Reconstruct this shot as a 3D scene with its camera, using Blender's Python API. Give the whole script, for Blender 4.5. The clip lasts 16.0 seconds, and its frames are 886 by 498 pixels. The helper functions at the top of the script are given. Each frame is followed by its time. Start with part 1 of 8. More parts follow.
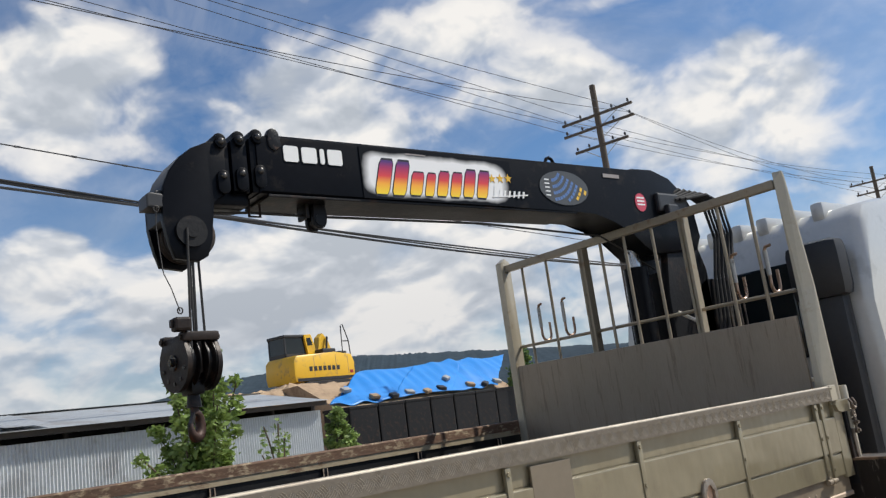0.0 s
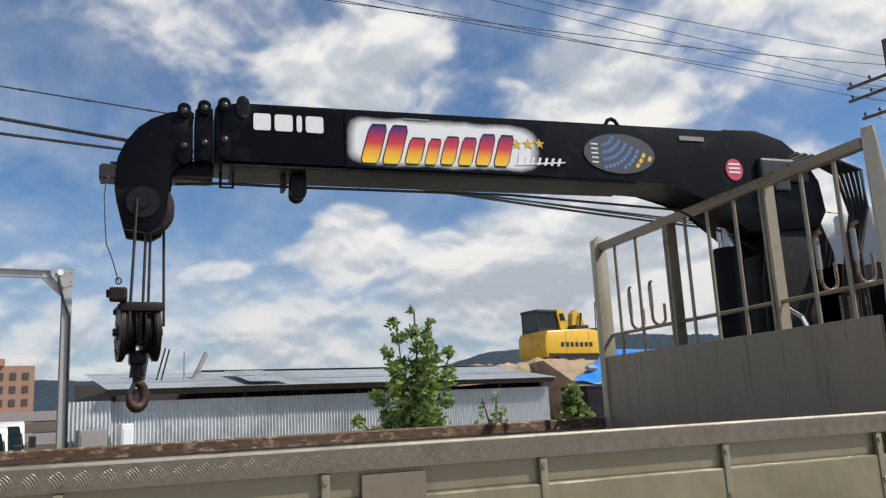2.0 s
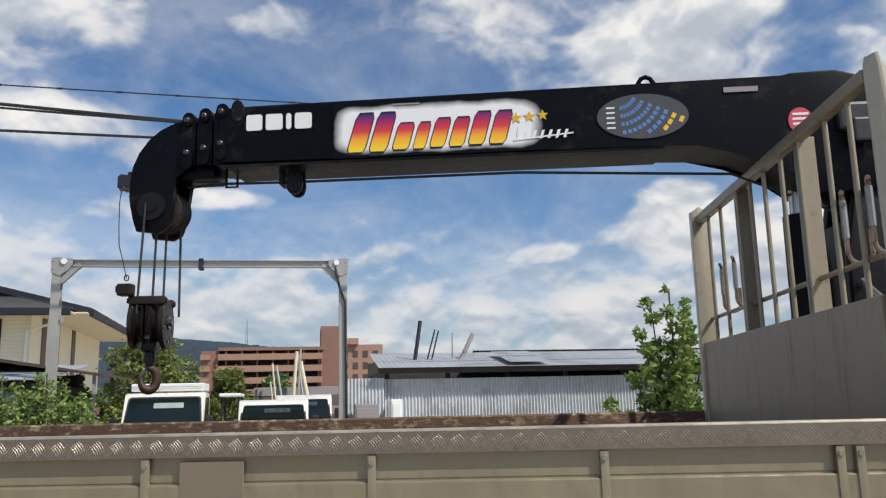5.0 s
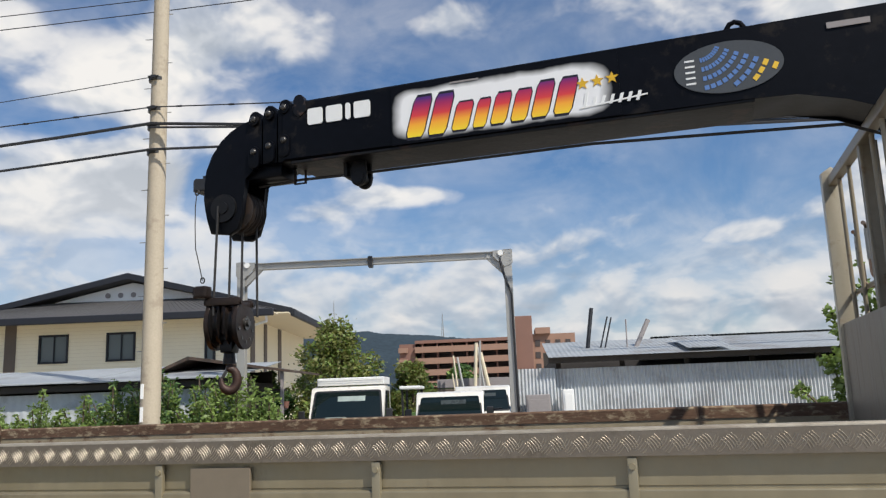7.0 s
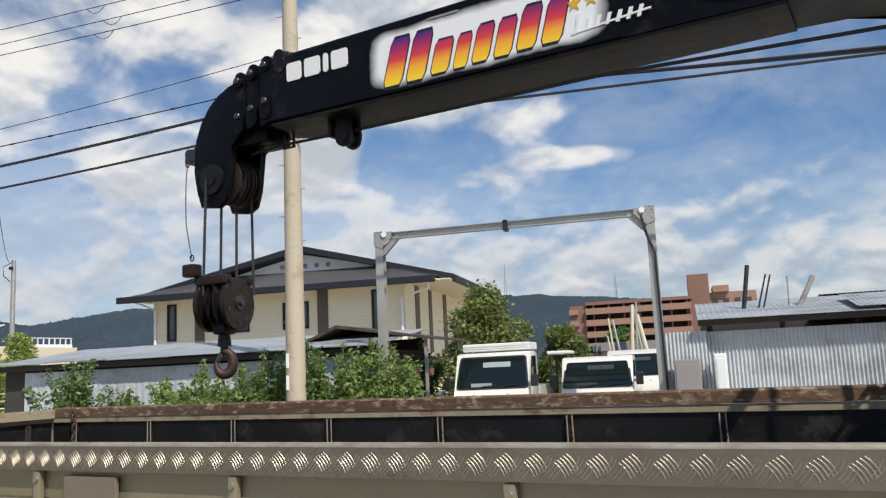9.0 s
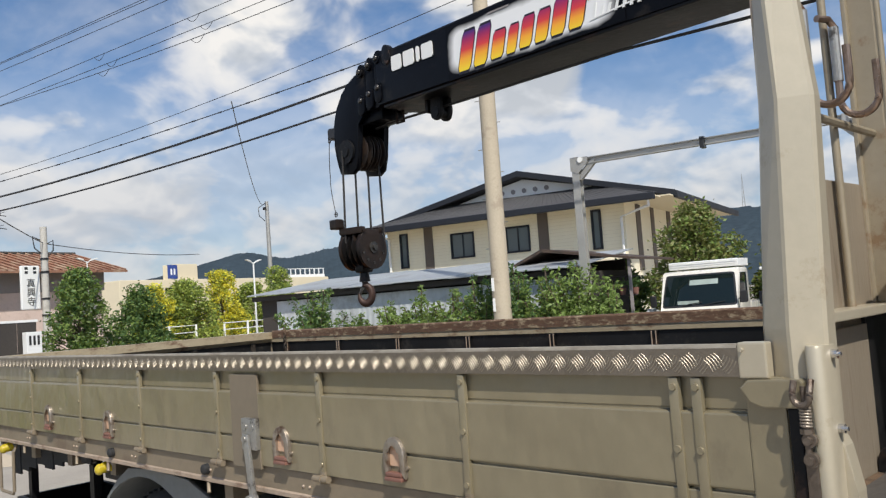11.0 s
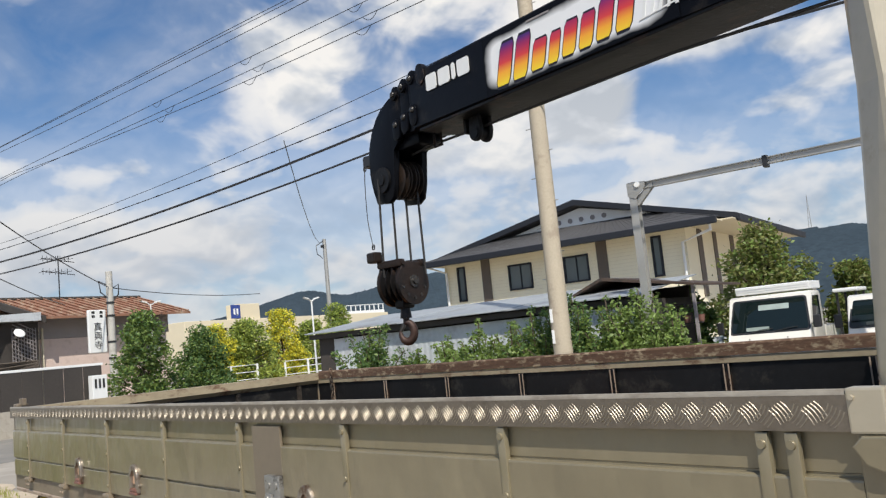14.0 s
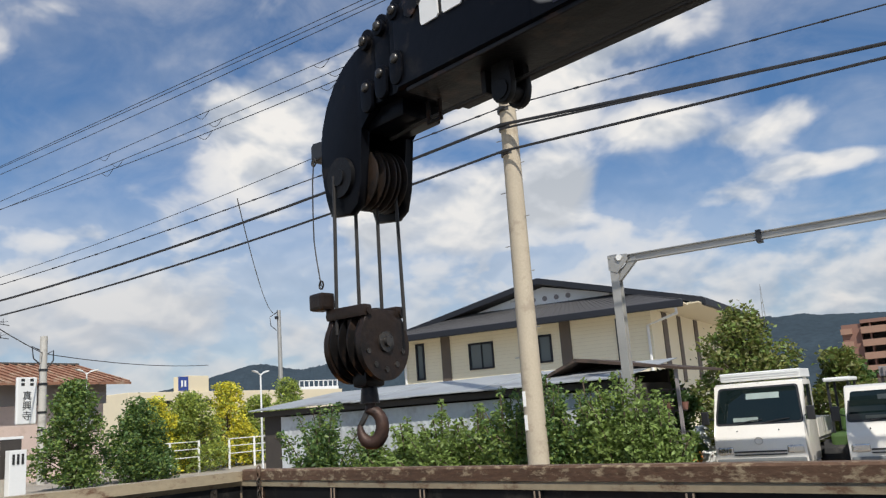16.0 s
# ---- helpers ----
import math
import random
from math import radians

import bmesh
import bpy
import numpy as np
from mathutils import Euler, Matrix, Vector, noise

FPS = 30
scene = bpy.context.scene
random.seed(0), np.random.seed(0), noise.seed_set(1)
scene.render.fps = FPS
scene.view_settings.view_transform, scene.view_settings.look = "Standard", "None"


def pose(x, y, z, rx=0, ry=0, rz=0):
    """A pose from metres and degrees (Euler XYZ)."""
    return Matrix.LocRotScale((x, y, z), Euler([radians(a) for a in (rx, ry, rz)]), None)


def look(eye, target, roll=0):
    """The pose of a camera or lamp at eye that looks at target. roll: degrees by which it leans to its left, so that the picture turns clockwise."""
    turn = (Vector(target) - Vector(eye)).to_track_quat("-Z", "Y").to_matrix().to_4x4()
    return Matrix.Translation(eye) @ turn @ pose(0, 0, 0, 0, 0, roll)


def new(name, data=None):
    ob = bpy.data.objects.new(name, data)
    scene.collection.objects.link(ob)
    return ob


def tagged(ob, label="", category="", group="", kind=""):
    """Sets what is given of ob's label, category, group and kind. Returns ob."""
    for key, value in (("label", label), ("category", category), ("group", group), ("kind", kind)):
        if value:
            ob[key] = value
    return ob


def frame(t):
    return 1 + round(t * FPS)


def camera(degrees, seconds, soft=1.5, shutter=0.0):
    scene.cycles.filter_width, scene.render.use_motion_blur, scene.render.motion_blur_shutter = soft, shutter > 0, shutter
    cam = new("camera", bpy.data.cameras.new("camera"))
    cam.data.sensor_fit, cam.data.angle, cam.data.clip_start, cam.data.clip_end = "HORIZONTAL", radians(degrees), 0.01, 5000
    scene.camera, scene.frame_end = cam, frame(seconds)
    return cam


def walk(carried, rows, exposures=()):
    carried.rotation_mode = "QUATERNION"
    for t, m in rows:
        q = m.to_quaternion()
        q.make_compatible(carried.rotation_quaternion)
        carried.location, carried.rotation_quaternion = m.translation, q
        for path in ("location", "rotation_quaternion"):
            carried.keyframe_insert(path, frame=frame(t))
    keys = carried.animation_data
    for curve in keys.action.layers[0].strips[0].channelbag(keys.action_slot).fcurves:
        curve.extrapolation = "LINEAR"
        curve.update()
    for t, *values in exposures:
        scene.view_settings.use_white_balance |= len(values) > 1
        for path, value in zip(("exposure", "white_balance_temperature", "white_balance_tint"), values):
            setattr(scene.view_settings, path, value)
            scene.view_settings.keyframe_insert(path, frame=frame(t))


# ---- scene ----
cam = camera(56.6, 16.0, soft=1.3)
PATH = [
    (0, (-0.254, -1.913, 1.598), (1.009, -0.41, 1.982), -7.8),
    (0.5, (0.078, -1.938, 1.567), (1.212, -0.336, 1.952), -7.9),
    (1, (0.381, -2.047, 1.569), (1.355, -0.343, 1.955), -6.3),
    (1.5, (0.673, -2.186, 1.578), (1.49, -0.403, 1.969), -3.8),
    (2, (1.03, -2.218, 1.549), (1.703, -0.375, 1.938), -3.0),
    (2.5, (1.325, -2.354, 1.541), (1.813, -0.451, 1.914), -2.6),
    (3, (1.6, -2.399, 1.525), (1.871, -0.454, 1.902), -2.4),
    (5.5, (2.573, -2.316, 1.544), (2.334, -0.363, 1.902), -0.8),
    (6, (2.695, -2.319, 1.547), (2.273, -0.391, 1.872), -0.8),
    (6.5, (2.782, -2.151, 1.551), (2.303, -0.24, 1.899), -1.7),
    (7, (2.884, -2.017, 1.556), (2.339, -0.126, 1.914), -2.2),
    (7.5, (3.069, -1.873, 1.565), (2.376, -0.028, 1.904), -1.9),
    (8, (3.177, -1.696, 1.574), (2.372, 0.111, 1.873), -2.7),
    (8.5, (3.217, -1.501, 1.596), (2.366, 0.285, 1.887), -3.4),
    (9, (3.353, -1.358, 1.609), (2.419, 0.388, 1.896), -2.7),
    (9.5, (3.548, -1.297, 1.603), (2.461, 0.362, 1.862), -2.4),
    (10, (3.743, -1.389, 1.601), (2.539, 0.194, 1.811), -4.0),
    (12.5, (4.803, -1.74, 1.588), (3.255, -0.476, 1.667), -2.5),
    (13, (4.628, -1.698, 1.581), (3.078, -0.44, 1.7), -3.1),
    (13.5, (4.373, -1.582, 1.606), (2.874, -0.272, 1.792), -4.3),
    (14, (4.095, -1.341, 1.612), (2.613, -0.016, 1.833), -5.7),
    (14.5, (3.709, -1.127, 1.61), (2.233, 0.207, 1.814), -6.5),
    (15, (3.386, -0.873, 1.598), (1.927, 0.476, 1.824), -6.4),
    (15.5, (3.147, -0.613, 1.657), (1.701, 0.735, 1.967), -5.1),
    (16, (2.889, -0.406, 1.685), (1.507, 0.983, 2.083), -4.2),
]
walk(cam, [(t, look(eye, target, roll)) for t, eye, target, roll in PATH],
     [(0, 0.0), (10, 0.0), (12.5, 0.09), (13, 0.12), (13.5, 0.07), (14.5, 0.0), (16, -0.05)])

# ---- world, sun ----
SUN_TO = Vector((0.80, -0.50, 1.06)).normalized()
elev = math.asin(SUN_TO.z)
azim = math.atan2(SUN_TO.x, SUN_TO.y)
world = bpy.data.worlds.new("world")
scene.world = world
world.use_nodes = True
wt = world.node_tree
wt.nodes.clear()


def wmath(op, a, b=None, clamp=False):
    n = wt.nodes.new("ShaderNodeMath")
    n.operation, n.use_clamp = op, clamp
    for i, v in enumerate((a, b)):
        if v is None:
            continue
        if isinstance(v, (int, float)):
            n.inputs[i].default_value = v
        else:
            wt.links.new(v, n.inputs[i])
    return n.outputs[0]


def wramp(fac, stops):
    n = wt.nodes.new("ShaderNodeValToRGB")
    wt.links.new(fac, n.inputs[0])
    e = n.color_ramp.elements
    while len(e) < len(stops):
        e.new(0.5)
    for el, (p, c) in zip(e, stops):
        el.position, el.color = p, (*c, 1)
    return n.outputs[0]


sky = wt.nodes.new("ShaderNodeTexSky")
sky.sky_type, sky.sun_disc = "NISHITA", False
sky.sun_elevation, sky.sun_rotation = elev, azim
sky.air_density, sky.dust_density, sky.ozone_density = 1.0, 1.2, 2.0
tc = wt.nodes.new("ShaderNodeTexCoord")
sep = wt.nodes.new("ShaderNodeSeparateXYZ")
wt.links.new(tc.outputs["Generated"], sep.inputs[0])
comb = wt.nodes.new("ShaderNodeCombineXYZ")
wt.links.new(sep.outputs[0], comb.inputs[0])
wt.links.new(sep.outputs[1], comb.inputs[1])
wt.links.new(wmath("MULTIPLY", wmath("POWER", wmath("MAXIMUM", sep.outputs[2], 0.0), 0.85), 1.5), comb.inputs[2])


def cloud_noise(scale, detail, rough, shift, dist=0.0, lift=0.0):
    m = wt.nodes.new("ShaderNodeMapping")
    m.inputs["Location"].default_value = (shift[0], shift[1], shift[2] + lift)
    wt.links.new(comb.outputs[0], m.inputs[0])
    n = wt.nodes.new("ShaderNodeTexNoise")
    n.inputs["Scale"].default_value, n.inputs["Detail"].default_value = scale, detail
    n.inputs["Roughness"].default_value, n.inputs["Distortion"].default_value = rough, dist
    wt.links.new(m.outputs[0], n.inputs["Vector"])
    return n.outputs["Fac"]


azimuth = wmath("MULTIPLY", wmath("ARCTAN2", sep.outputs[0], sep.outputs[1]), 180 / math.pi)
height = wmath("MULTIPLY", wmath("ARCSINE", sep.outputs[2]), 180 / math.pi)
dome = wt.nodes.new("ShaderNodeCombineXYZ")
wt.links.new(azimuth, dome.inputs[0])
wt.links.new(height, dome.inputs[1])


def bank(az, el, half_w, half_h, amount):
    """A soft oval on the sky's dome, in degrees, that gathers or parts the clouds."""
    at = wt.nodes.new("ShaderNodeVectorMath")
    at.operation = "MULTIPLY_ADD"
    wt.links.new(dome.outputs[0], at.inputs[0])
    at.inputs[1].default_value = (1 / half_w, 1 / half_h, 0)
    at.inputs[2].default_value = (-az / half_w, -el / half_h, 0)
    far = wt.nodes.new("ShaderNodeVectorMath")
    far.operation = "LENGTH"
    wt.links.new(at.outputs[0], far.inputs[0])
    soft = wt.nodes.new("ShaderNodeMapRange")
    soft.interpolation_type = "SMOOTHSTEP"
    soft.inputs["From Min"].default_value, soft.inputs["From Max"].default_value = 1.5, 0.2
    soft.inputs["To Max"].default_value = amount
    wt.links.new(far.outputs["Value"], soft.inputs[0])
    return soft.outputs[0]


puff = cloud_noise(5.0, 5.0, 0.50, (0.7, 5.2, 0), 0.25)
puff_above = cloud_noise(5.0, 4.0, 0.50, (0.7, 5.2, 0), 0.25, 0.045)
lumps = cloud_noise(13.0, 4.0, 0.50, (4.4, 0.3, 2.0), 0.3)
lumps_above = cloud_noise(13.0, 3.0, 0.48, (4.4, 0.3, 2.0), 0.3, 0.015)
wisp = cloud_noise(6.0, 6.0, 0.6, (9.0, 2.0, 4.0), 0.6)
body = wmath("ADD", wmath("MULTIPLY", wmath("SUBTRACT", puff, 0.5), 0.72), wmath("MULTIPLY", wmath("SUBTRACT", lumps, 0.5), 0.50))
body = wmath("SUBTRACT", body, 0.105)
CUMULUS = ((-57, 20, 7, 5), (-47, 13.5, 6, 2.4), (-37, 14.5, 3.5, 2.4), (-30, 25, 6.5, 4), (-28, 19, 4, 1.6), (13, 22, 5.5, 5), (60, 17, 9, 5), (50, 21, 5, 3),
           (32, 19, 6, 2.6), (37, 11, 12, 5), (14, 12.5, 3, 2.6), (24, 9.5, 8, 3.6), (33, 22, 7, 4), (42, 26, 5, 2.5), (-38, 21.5, 6, 4), (-39, 15, 5, 2.2), (12, 24, 4, 2), (17, 25.5, 4, 1.6), (13, 12, 4, 2.5), (-48, 24, 4, 2.5))
STREAKS = ((-18, 14, 5, 0.8), (-11, 12.6, 5, 0.9), (-2, 11.6, 2.5, 0.7), (4, 10.2, 3.5, 1), (13, 14, 3, 1.5), (-25, 13, 5, 0.9), (-24, 17, 6, 1), (-30, 18, 3, 1.4), (-22, 16, 3, 1.2),
           (-15, 25.8, 3, 1.4), (-7, 19.5, 2.6, 1.1), (-19, 14.2, 3.5, 1), (-20, 17.8, 2.6, 1), (63, 21, 2, 1), (-36, 12, 8, 1.2), (-70, 9, 10, 3), (-72, 13.2, 8, 1.1))
GAPS = ((5, 16, 11, 4.5), (-12, 12.5, 7, 1.5), (10, 13.5, 5, 1.6), (-5, 22, 8, 2.6), (-20, 23, 3, 2), (-70, 20, 7, 5), (-78, 20, 7, 3), (20, 16.2, 5, 2.2), (57, 23.5, 4, 1.8), (67, 22, 5, 2.6), (-10, 15.6, 7, 1.8), (-23, 21, 6, 2), (-64, 27, 7, 4), (-41, 18.2, 4, 0.9), (26, 25.5, 4, 1.6))
for banks, amount in ((CUMULUS, 0.30), (STREAKS, 0.17), (GAPS, -0.20)):
    for az, el, half_w, half_h in banks:
        body = wmath("ADD", body, bank(az, el, half_w, half_h, amount))
low = wt.nodes.new("ShaderNodeMapRange")
low.interpolation_type = "SMOOTHSTEP"
low.inputs["From Min"].default_value, low.inputs["From Max"].default_value = 14.0, 5.5
wt.links.new(height, low.inputs[0])
body = wmath("ADD", body, wmath("MULTIPLY", low.outputs[0], 0.20))
mask = wramp(wmath("ADD", body, 0.5), [(0.38, (0, 0, 0)), (0.48, (0.27, 0.27, 0.27)), (0.57, (0.76, 0.76, 0.76)), (0.70, (1, 1, 1))])
haze = wmath("MULTIPLY", wramp(wisp, [(0.34, (0, 0, 0)), (0.66, (1, 1, 1))]), wmath("ADD", 0.27, wmath("MULTIPLY", low.outputs[0], 0.60)))
cover = wmath("MAXIMUM", wmath("MAXIMUM", mask, haze), wmath("MULTIPLY", low.outputs[0], 0.48))
layer = wt.nodes.new("ShaderNodeMapRange")
layer.interpolation_type = "SMOOTHSTEP"
layer.inputs["From Min"].default_value, layer.inputs["From Max"].default_value = 19.0, 9.0
wt.links.new(height, layer.inputs[0])
westward = wt.nodes.new("ShaderNodeMapRange")
westward.interpolation_type = "SMOOTHSTEP"
westward.inputs["From Min"].default_value, westward.inputs["From Max"].default_value = -12.0, -42.0
westward.inputs["To Min"].default_value = 0.12
wt.links.new(azimuth, westward.inputs[0])
stratus = wmath("MULTIPLY", layer.outputs[0], westward.outputs[0])
cover = wmath("MAXIMUM", cover, wmath("MULTIPLY", stratus, wmath("ADD", 0.30, wmath("MULTIPLY", wisp, 0.55))))
rise = wmath("ADD", wmath("MULTIPLY", wmath("SUBTRACT", puff, puff_above), 3.2), wmath("MULTIPLY", wmath("SUBTRACT", lumps, lumps_above), 2.0))
thick = wmath("MULTIPLY", wmath("MAXIMUM", body, 0.0), 0.35)
shade = wramp(wmath("ADD", 0.66, wmath("SUBTRACT", rise, thick)),
              [(0.20, (0.60, 0.65, 0.72)), (0.48, (0.76, 0.80, 0.86)), (0.66, (0.97, 0.975, 0.98)), (0.85, (1.14, 1.11, 1.07))])
sky_bg = wt.nodes.new("ShaderNodeBackground")
tint = wt.nodes.new("ShaderNodeMix")
tint.data_type, tint.blend_type = "RGBA", "MULTIPLY"
tint.inputs["Factor"].default_value = 1.0
tint.inputs["B"].default_value = (0.66, 0.90, 1.12, 1)
wt.links.new(sky.outputs[0], tint.inputs["A"])
wt.links.new(tint.outputs["Result"], sky_bg.inputs[0])
sky_bg.inputs[1].default_value = 0.10
veil = wt.nodes.new("ShaderNodeMix")
veil.data_type, veil.blend_type = "RGBA", "MULTIPLY"
wt.links.new(low.outputs[0], veil.inputs["Factor"])
milk = wt.nodes.new("ShaderNodeMix")
milk.data_type = "RGBA"
wt.links.new(wmath("MULTIPLY", stratus, 0.5), milk.inputs["Factor"])
wt.links.new(shade, milk.inputs["A"])
milk.inputs["B"].default_value = (0.90, 0.92, 0.95, 1)
wt.links.new(milk.outputs["Result"], veil.inputs["A"])
veil.inputs["B"].default_value = (0.86, 0.87, 0.89, 1)
cloud_bg = wt.nodes.new("ShaderNodeBackground")
wt.links.new(veil.outputs["Result"], cloud_bg.inputs[0])
cloud_bg.inputs[1].default_value = 0.80
mixer = wt.nodes.new("ShaderNodeMixShader")
wt.links.new(cover, mixer.inputs[0])
wt.links.new(sky_bg.outputs[0], mixer.inputs[1])
wt.links.new(cloud_bg.outputs[0], mixer.inputs[2])
wout = wt.nodes.new("ShaderNodeOutputWorld")
wt.links.new(mixer.outputs[0], wout.inputs[0])

sun = new("sun", bpy.data.lights.new("sun", "SUN"))
sun.data.energy, sun.data.angle, sun.data.color = 4.6, radians(0.6), (1.0, 0.95, 0.86)
sun.matrix_world = look(SUN_TO * 50, (0, 0, 0))

# ---- materials ----
MATS = {}


def mat(name, color, rough=0.6, metal=0.0, vary=0.25, scale=6.0, bump=0.15, stain=None, stain_amt=0.4, stain_scale=2.5,
        stretch=(1, 1, 1), coat=0.0, spec=0.5, per_object=0.0, wave=0.0):
    """A surface with a grain, slow variation and, with stain, patches of a second colour with soft ragged edges."""
    if name in MATS:
        return MATS[name]
    m = bpy.data.materials.new(name)
    m.use_nodes = True
    t = m.node_tree
    p = t.nodes["Principled BSDF"]
    co = t.nodes.new("ShaderNodeTexCoord")
    mp = t.nodes.new("ShaderNodeMapping")
    mp.inputs["Scale"].default_value = stretch
    t.links.new(co.outputs["Object"], mp.inputs[0])

    def noise_tex(s, d, r=0.6):
        n = t.nodes.new("ShaderNodeTexNoise")
        n.inputs["Scale"].default_value, n.inputs["Detail"].default_value, n.inputs["Roughness"].default_value = s, d, r
        t.links.new(mp.outputs[0], n.inputs["Vector"])
        return n.outputs["Fac"]

    slow, fine = noise_tex(scale * 0.25, 3), noise_tex(scale * 6, 5)
    add = t.nodes.new("ShaderNodeMath")
    add.operation = "ADD"
    t.links.new(slow, add.inputs[0])
    t.links.new(fine, add.inputs[1])
    ramp = t.nodes.new("ShaderNodeMapRange")
    ramp.inputs["From Min"].default_value, ramp.inputs["From Max"].default_value = 0.6, 1.4
    ramp.inputs["To Min"].default_value, ramp.inputs["To Max"].default_value = 1 - vary, 1 + vary
    t.links.new(add.outputs[0], ramp.inputs[0])
    mul = t.nodes.new("ShaderNodeMix")
    mul.data_type, mul.blend_type = "RGBA", "MULTIPLY"
    mul.inputs["Factor"].default_value = 1.0
    mul.inputs["A"].default_value = (*color, 1)
    t.links.new(ramp.outputs[0], mul.inputs["B"])
    out = mul.outputs["Result"]
    if per_object:
        info = t.nodes.new("ShaderNodeObjectInfo")
        r2 = t.nodes.new("ShaderNodeMapRange")
        r2.inputs["To Min"].default_value, r2.inputs["To Max"].default_value = 1 - per_object, 1 + per_object
        t.links.new(info.outputs["Random"], r2.inputs[0])
        m2 = t.nodes.new("ShaderNodeMix")
        m2.data_type, m2.blend_type = "RGBA", "MULTIPLY"
        m2.inputs["Factor"].default_value = 1.0
        t.links.new(out, m2.inputs["A"])
        t.links.new(r2.outputs[0], m2.inputs["B"])
        out = m2.outputs["Result"]
    if stain:
        sn = noise_tex(stain_scale, 8, 0.7)
        sr = t.nodes.new("ShaderNodeValToRGB")
        sr.color_ramp.elements[0].position, sr.color_ramp.elements[1].position = 0.62 - 0.3 * stain_amt, 0.68 - 0.15 * stain_amt
        t.links.new(sn, sr.inputs[0])
        sm = t.nodes.new("ShaderNodeMix")
        sm.data_type = "RGBA"
        t.links.new(sr.outputs[0], sm.inputs["Factor"])
        t.links.new(out, sm.inputs["A"])
        sm.inputs["B"].default_value = (*stain, 1)
        out = sm.outputs["Result"]
    t.links.new(out, p.inputs["Base Color"])
    rr = t.nodes.new("ShaderNodeMapRange")
    rr.inputs["To Min"].default_value, rr.inputs["To Max"].default_value = max(0.03, rough - 0.12), min(1, rough + 0.12)
    t.links.new(slow, rr.inputs[0])
    t.links.new(rr.outputs[0], p.inputs["Roughness"])
    p.inputs["Metallic"].default_value = metal
    p.inputs["Coat Weight"].default_value = coat
    p.inputs["Coat Roughness"].default_value = 0.14
    p.inputs["Specular IOR Level"].default_value = spec
    if bump:
        b = t.nodes.new("ShaderNodeBump")
        b.inputs["Strength"].default_value, b.inputs["Distance"].default_value = bump, 0.01
        t.links.new(fine, b.inputs["Height"])
        if wave:
            b2 = t.nodes.new("ShaderNodeBump")
            b2.inputs["Strength"].default_value, b2.inputs["Distance"].default_value = 1.0, wave
            t.links.new(noise_tex(scale * 1.1, 2, 0.4), b2.inputs["Height"])
            t.links.new(b2.outputs[0], b.inputs["Normal"])
        t.links.new(b.outputs[0], p.inputs["Normal"])
    MATS[name] = m
    return m


def leaf_mat(name, color, vary=0.36):
    m = bpy.data.materials.new(name)
    m.use_nodes = True
    t = m.node_tree
    p = t.nodes["Principled BSDF"]
    g = t.nodes.new("ShaderNodeNewGeometry")
    r = t.nodes.new("ShaderNodeMapRange")
    r.inputs["To Min"].default_value, r.inputs["To Max"].default_value = 1 - vary, 1 + vary
    t.links.new(g.outputs["Random Per Island"], r.inputs[0])
    mul = t.nodes.new("ShaderNodeMix")
    mul.data_type, mul.blend_type = "RGBA", "MULTIPLY"
    mul.inputs["Factor"].default_value = 1.0
    mul.inputs["A"].default_value = (*color, 1)
    t.links.new(r.outputs[0], mul.inputs["B"])
    t.links.new(mul.outputs["Result"], p.inputs["Base Color"])
    p.inputs["Roughness"].default_value = 0.55
    tr = t.nodes.new("ShaderNodeBsdfTranslucent")
    t.links.new(mul.outputs["Result"], tr.inputs[0])
    mx = t.nodes.new("ShaderNodeMixShader")
    mx.inputs[0].default_value = 0.35
    t.links.new(p.outputs[0], mx.inputs[1])
    t.links.new(tr.outputs[0], mx.inputs[2])
    t.links.new(mx.outputs[0], t.nodes["Material Output"].inputs[0])
    return m


def glass_mat(name, color, rough=0.05):
    m = bpy.data.materials.new(name)
    m.use_nodes = True
    p = m.node_tree.nodes["Principled BSDF"]
    p.inputs["Base Color"].default_value, p.inputs["Roughness"].default_value = (*color, 1), rough
    p.inputs["Specular IOR Level"].default_value = 0.5
    return m


gold = mat("champagne_paint", (0.252, 0.214, 0.137), 0.34, 0.25, 0.07, 5, 0.03, stain=(0.222, 0.185, 0.12), stain_amt=0.15, stain_scale=4.0, stretch=(1.3, 1, 0.8), coat=0.55, wave=0.02)
gold_dirty = mat("faded_paint", (0.225, 0.180, 0.125), 0.5, 0.15, 0.16, 6, 0.1, stain=(0.165, 0.120, 0.082), stain_amt=0.28, stain_scale=4.5, stretch=(0.6, 1, 1))
patch_mat = mat("bare_patch_paint", (0.195, 0.158, 0.112), 0.5, 0.1, 0.08, 5, 0.04)
tread = mat("tread_plate", (0.235, 0.200, 0.160), 0.38, 0.75, 0.16, 14, 0.12, stain=(0.18, 0.15, 0.115), stain_amt=0.2, stain_scale=9)
rust = mat("rusty_rail", (0.125, 0.070, 0.042), 0.75, 0.1, 0.45, 9, 0.4, stain=(0.36, 0.28, 0.18), stain_amt=0.34, stain_scale=40, stretch=(0.45, 1, 1))
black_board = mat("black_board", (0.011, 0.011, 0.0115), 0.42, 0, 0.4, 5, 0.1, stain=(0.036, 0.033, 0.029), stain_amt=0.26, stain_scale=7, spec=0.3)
plate_grey = mat("headboard_plate", (0.325, 0.270, 0.205), 0.45, 0.35, 0.15, 5, 0.10, stain=(0.235, 0.185, 0.135), stain_amt=0.26, stain_scale=5.0, stretch=(1, 7.0, 0.6))
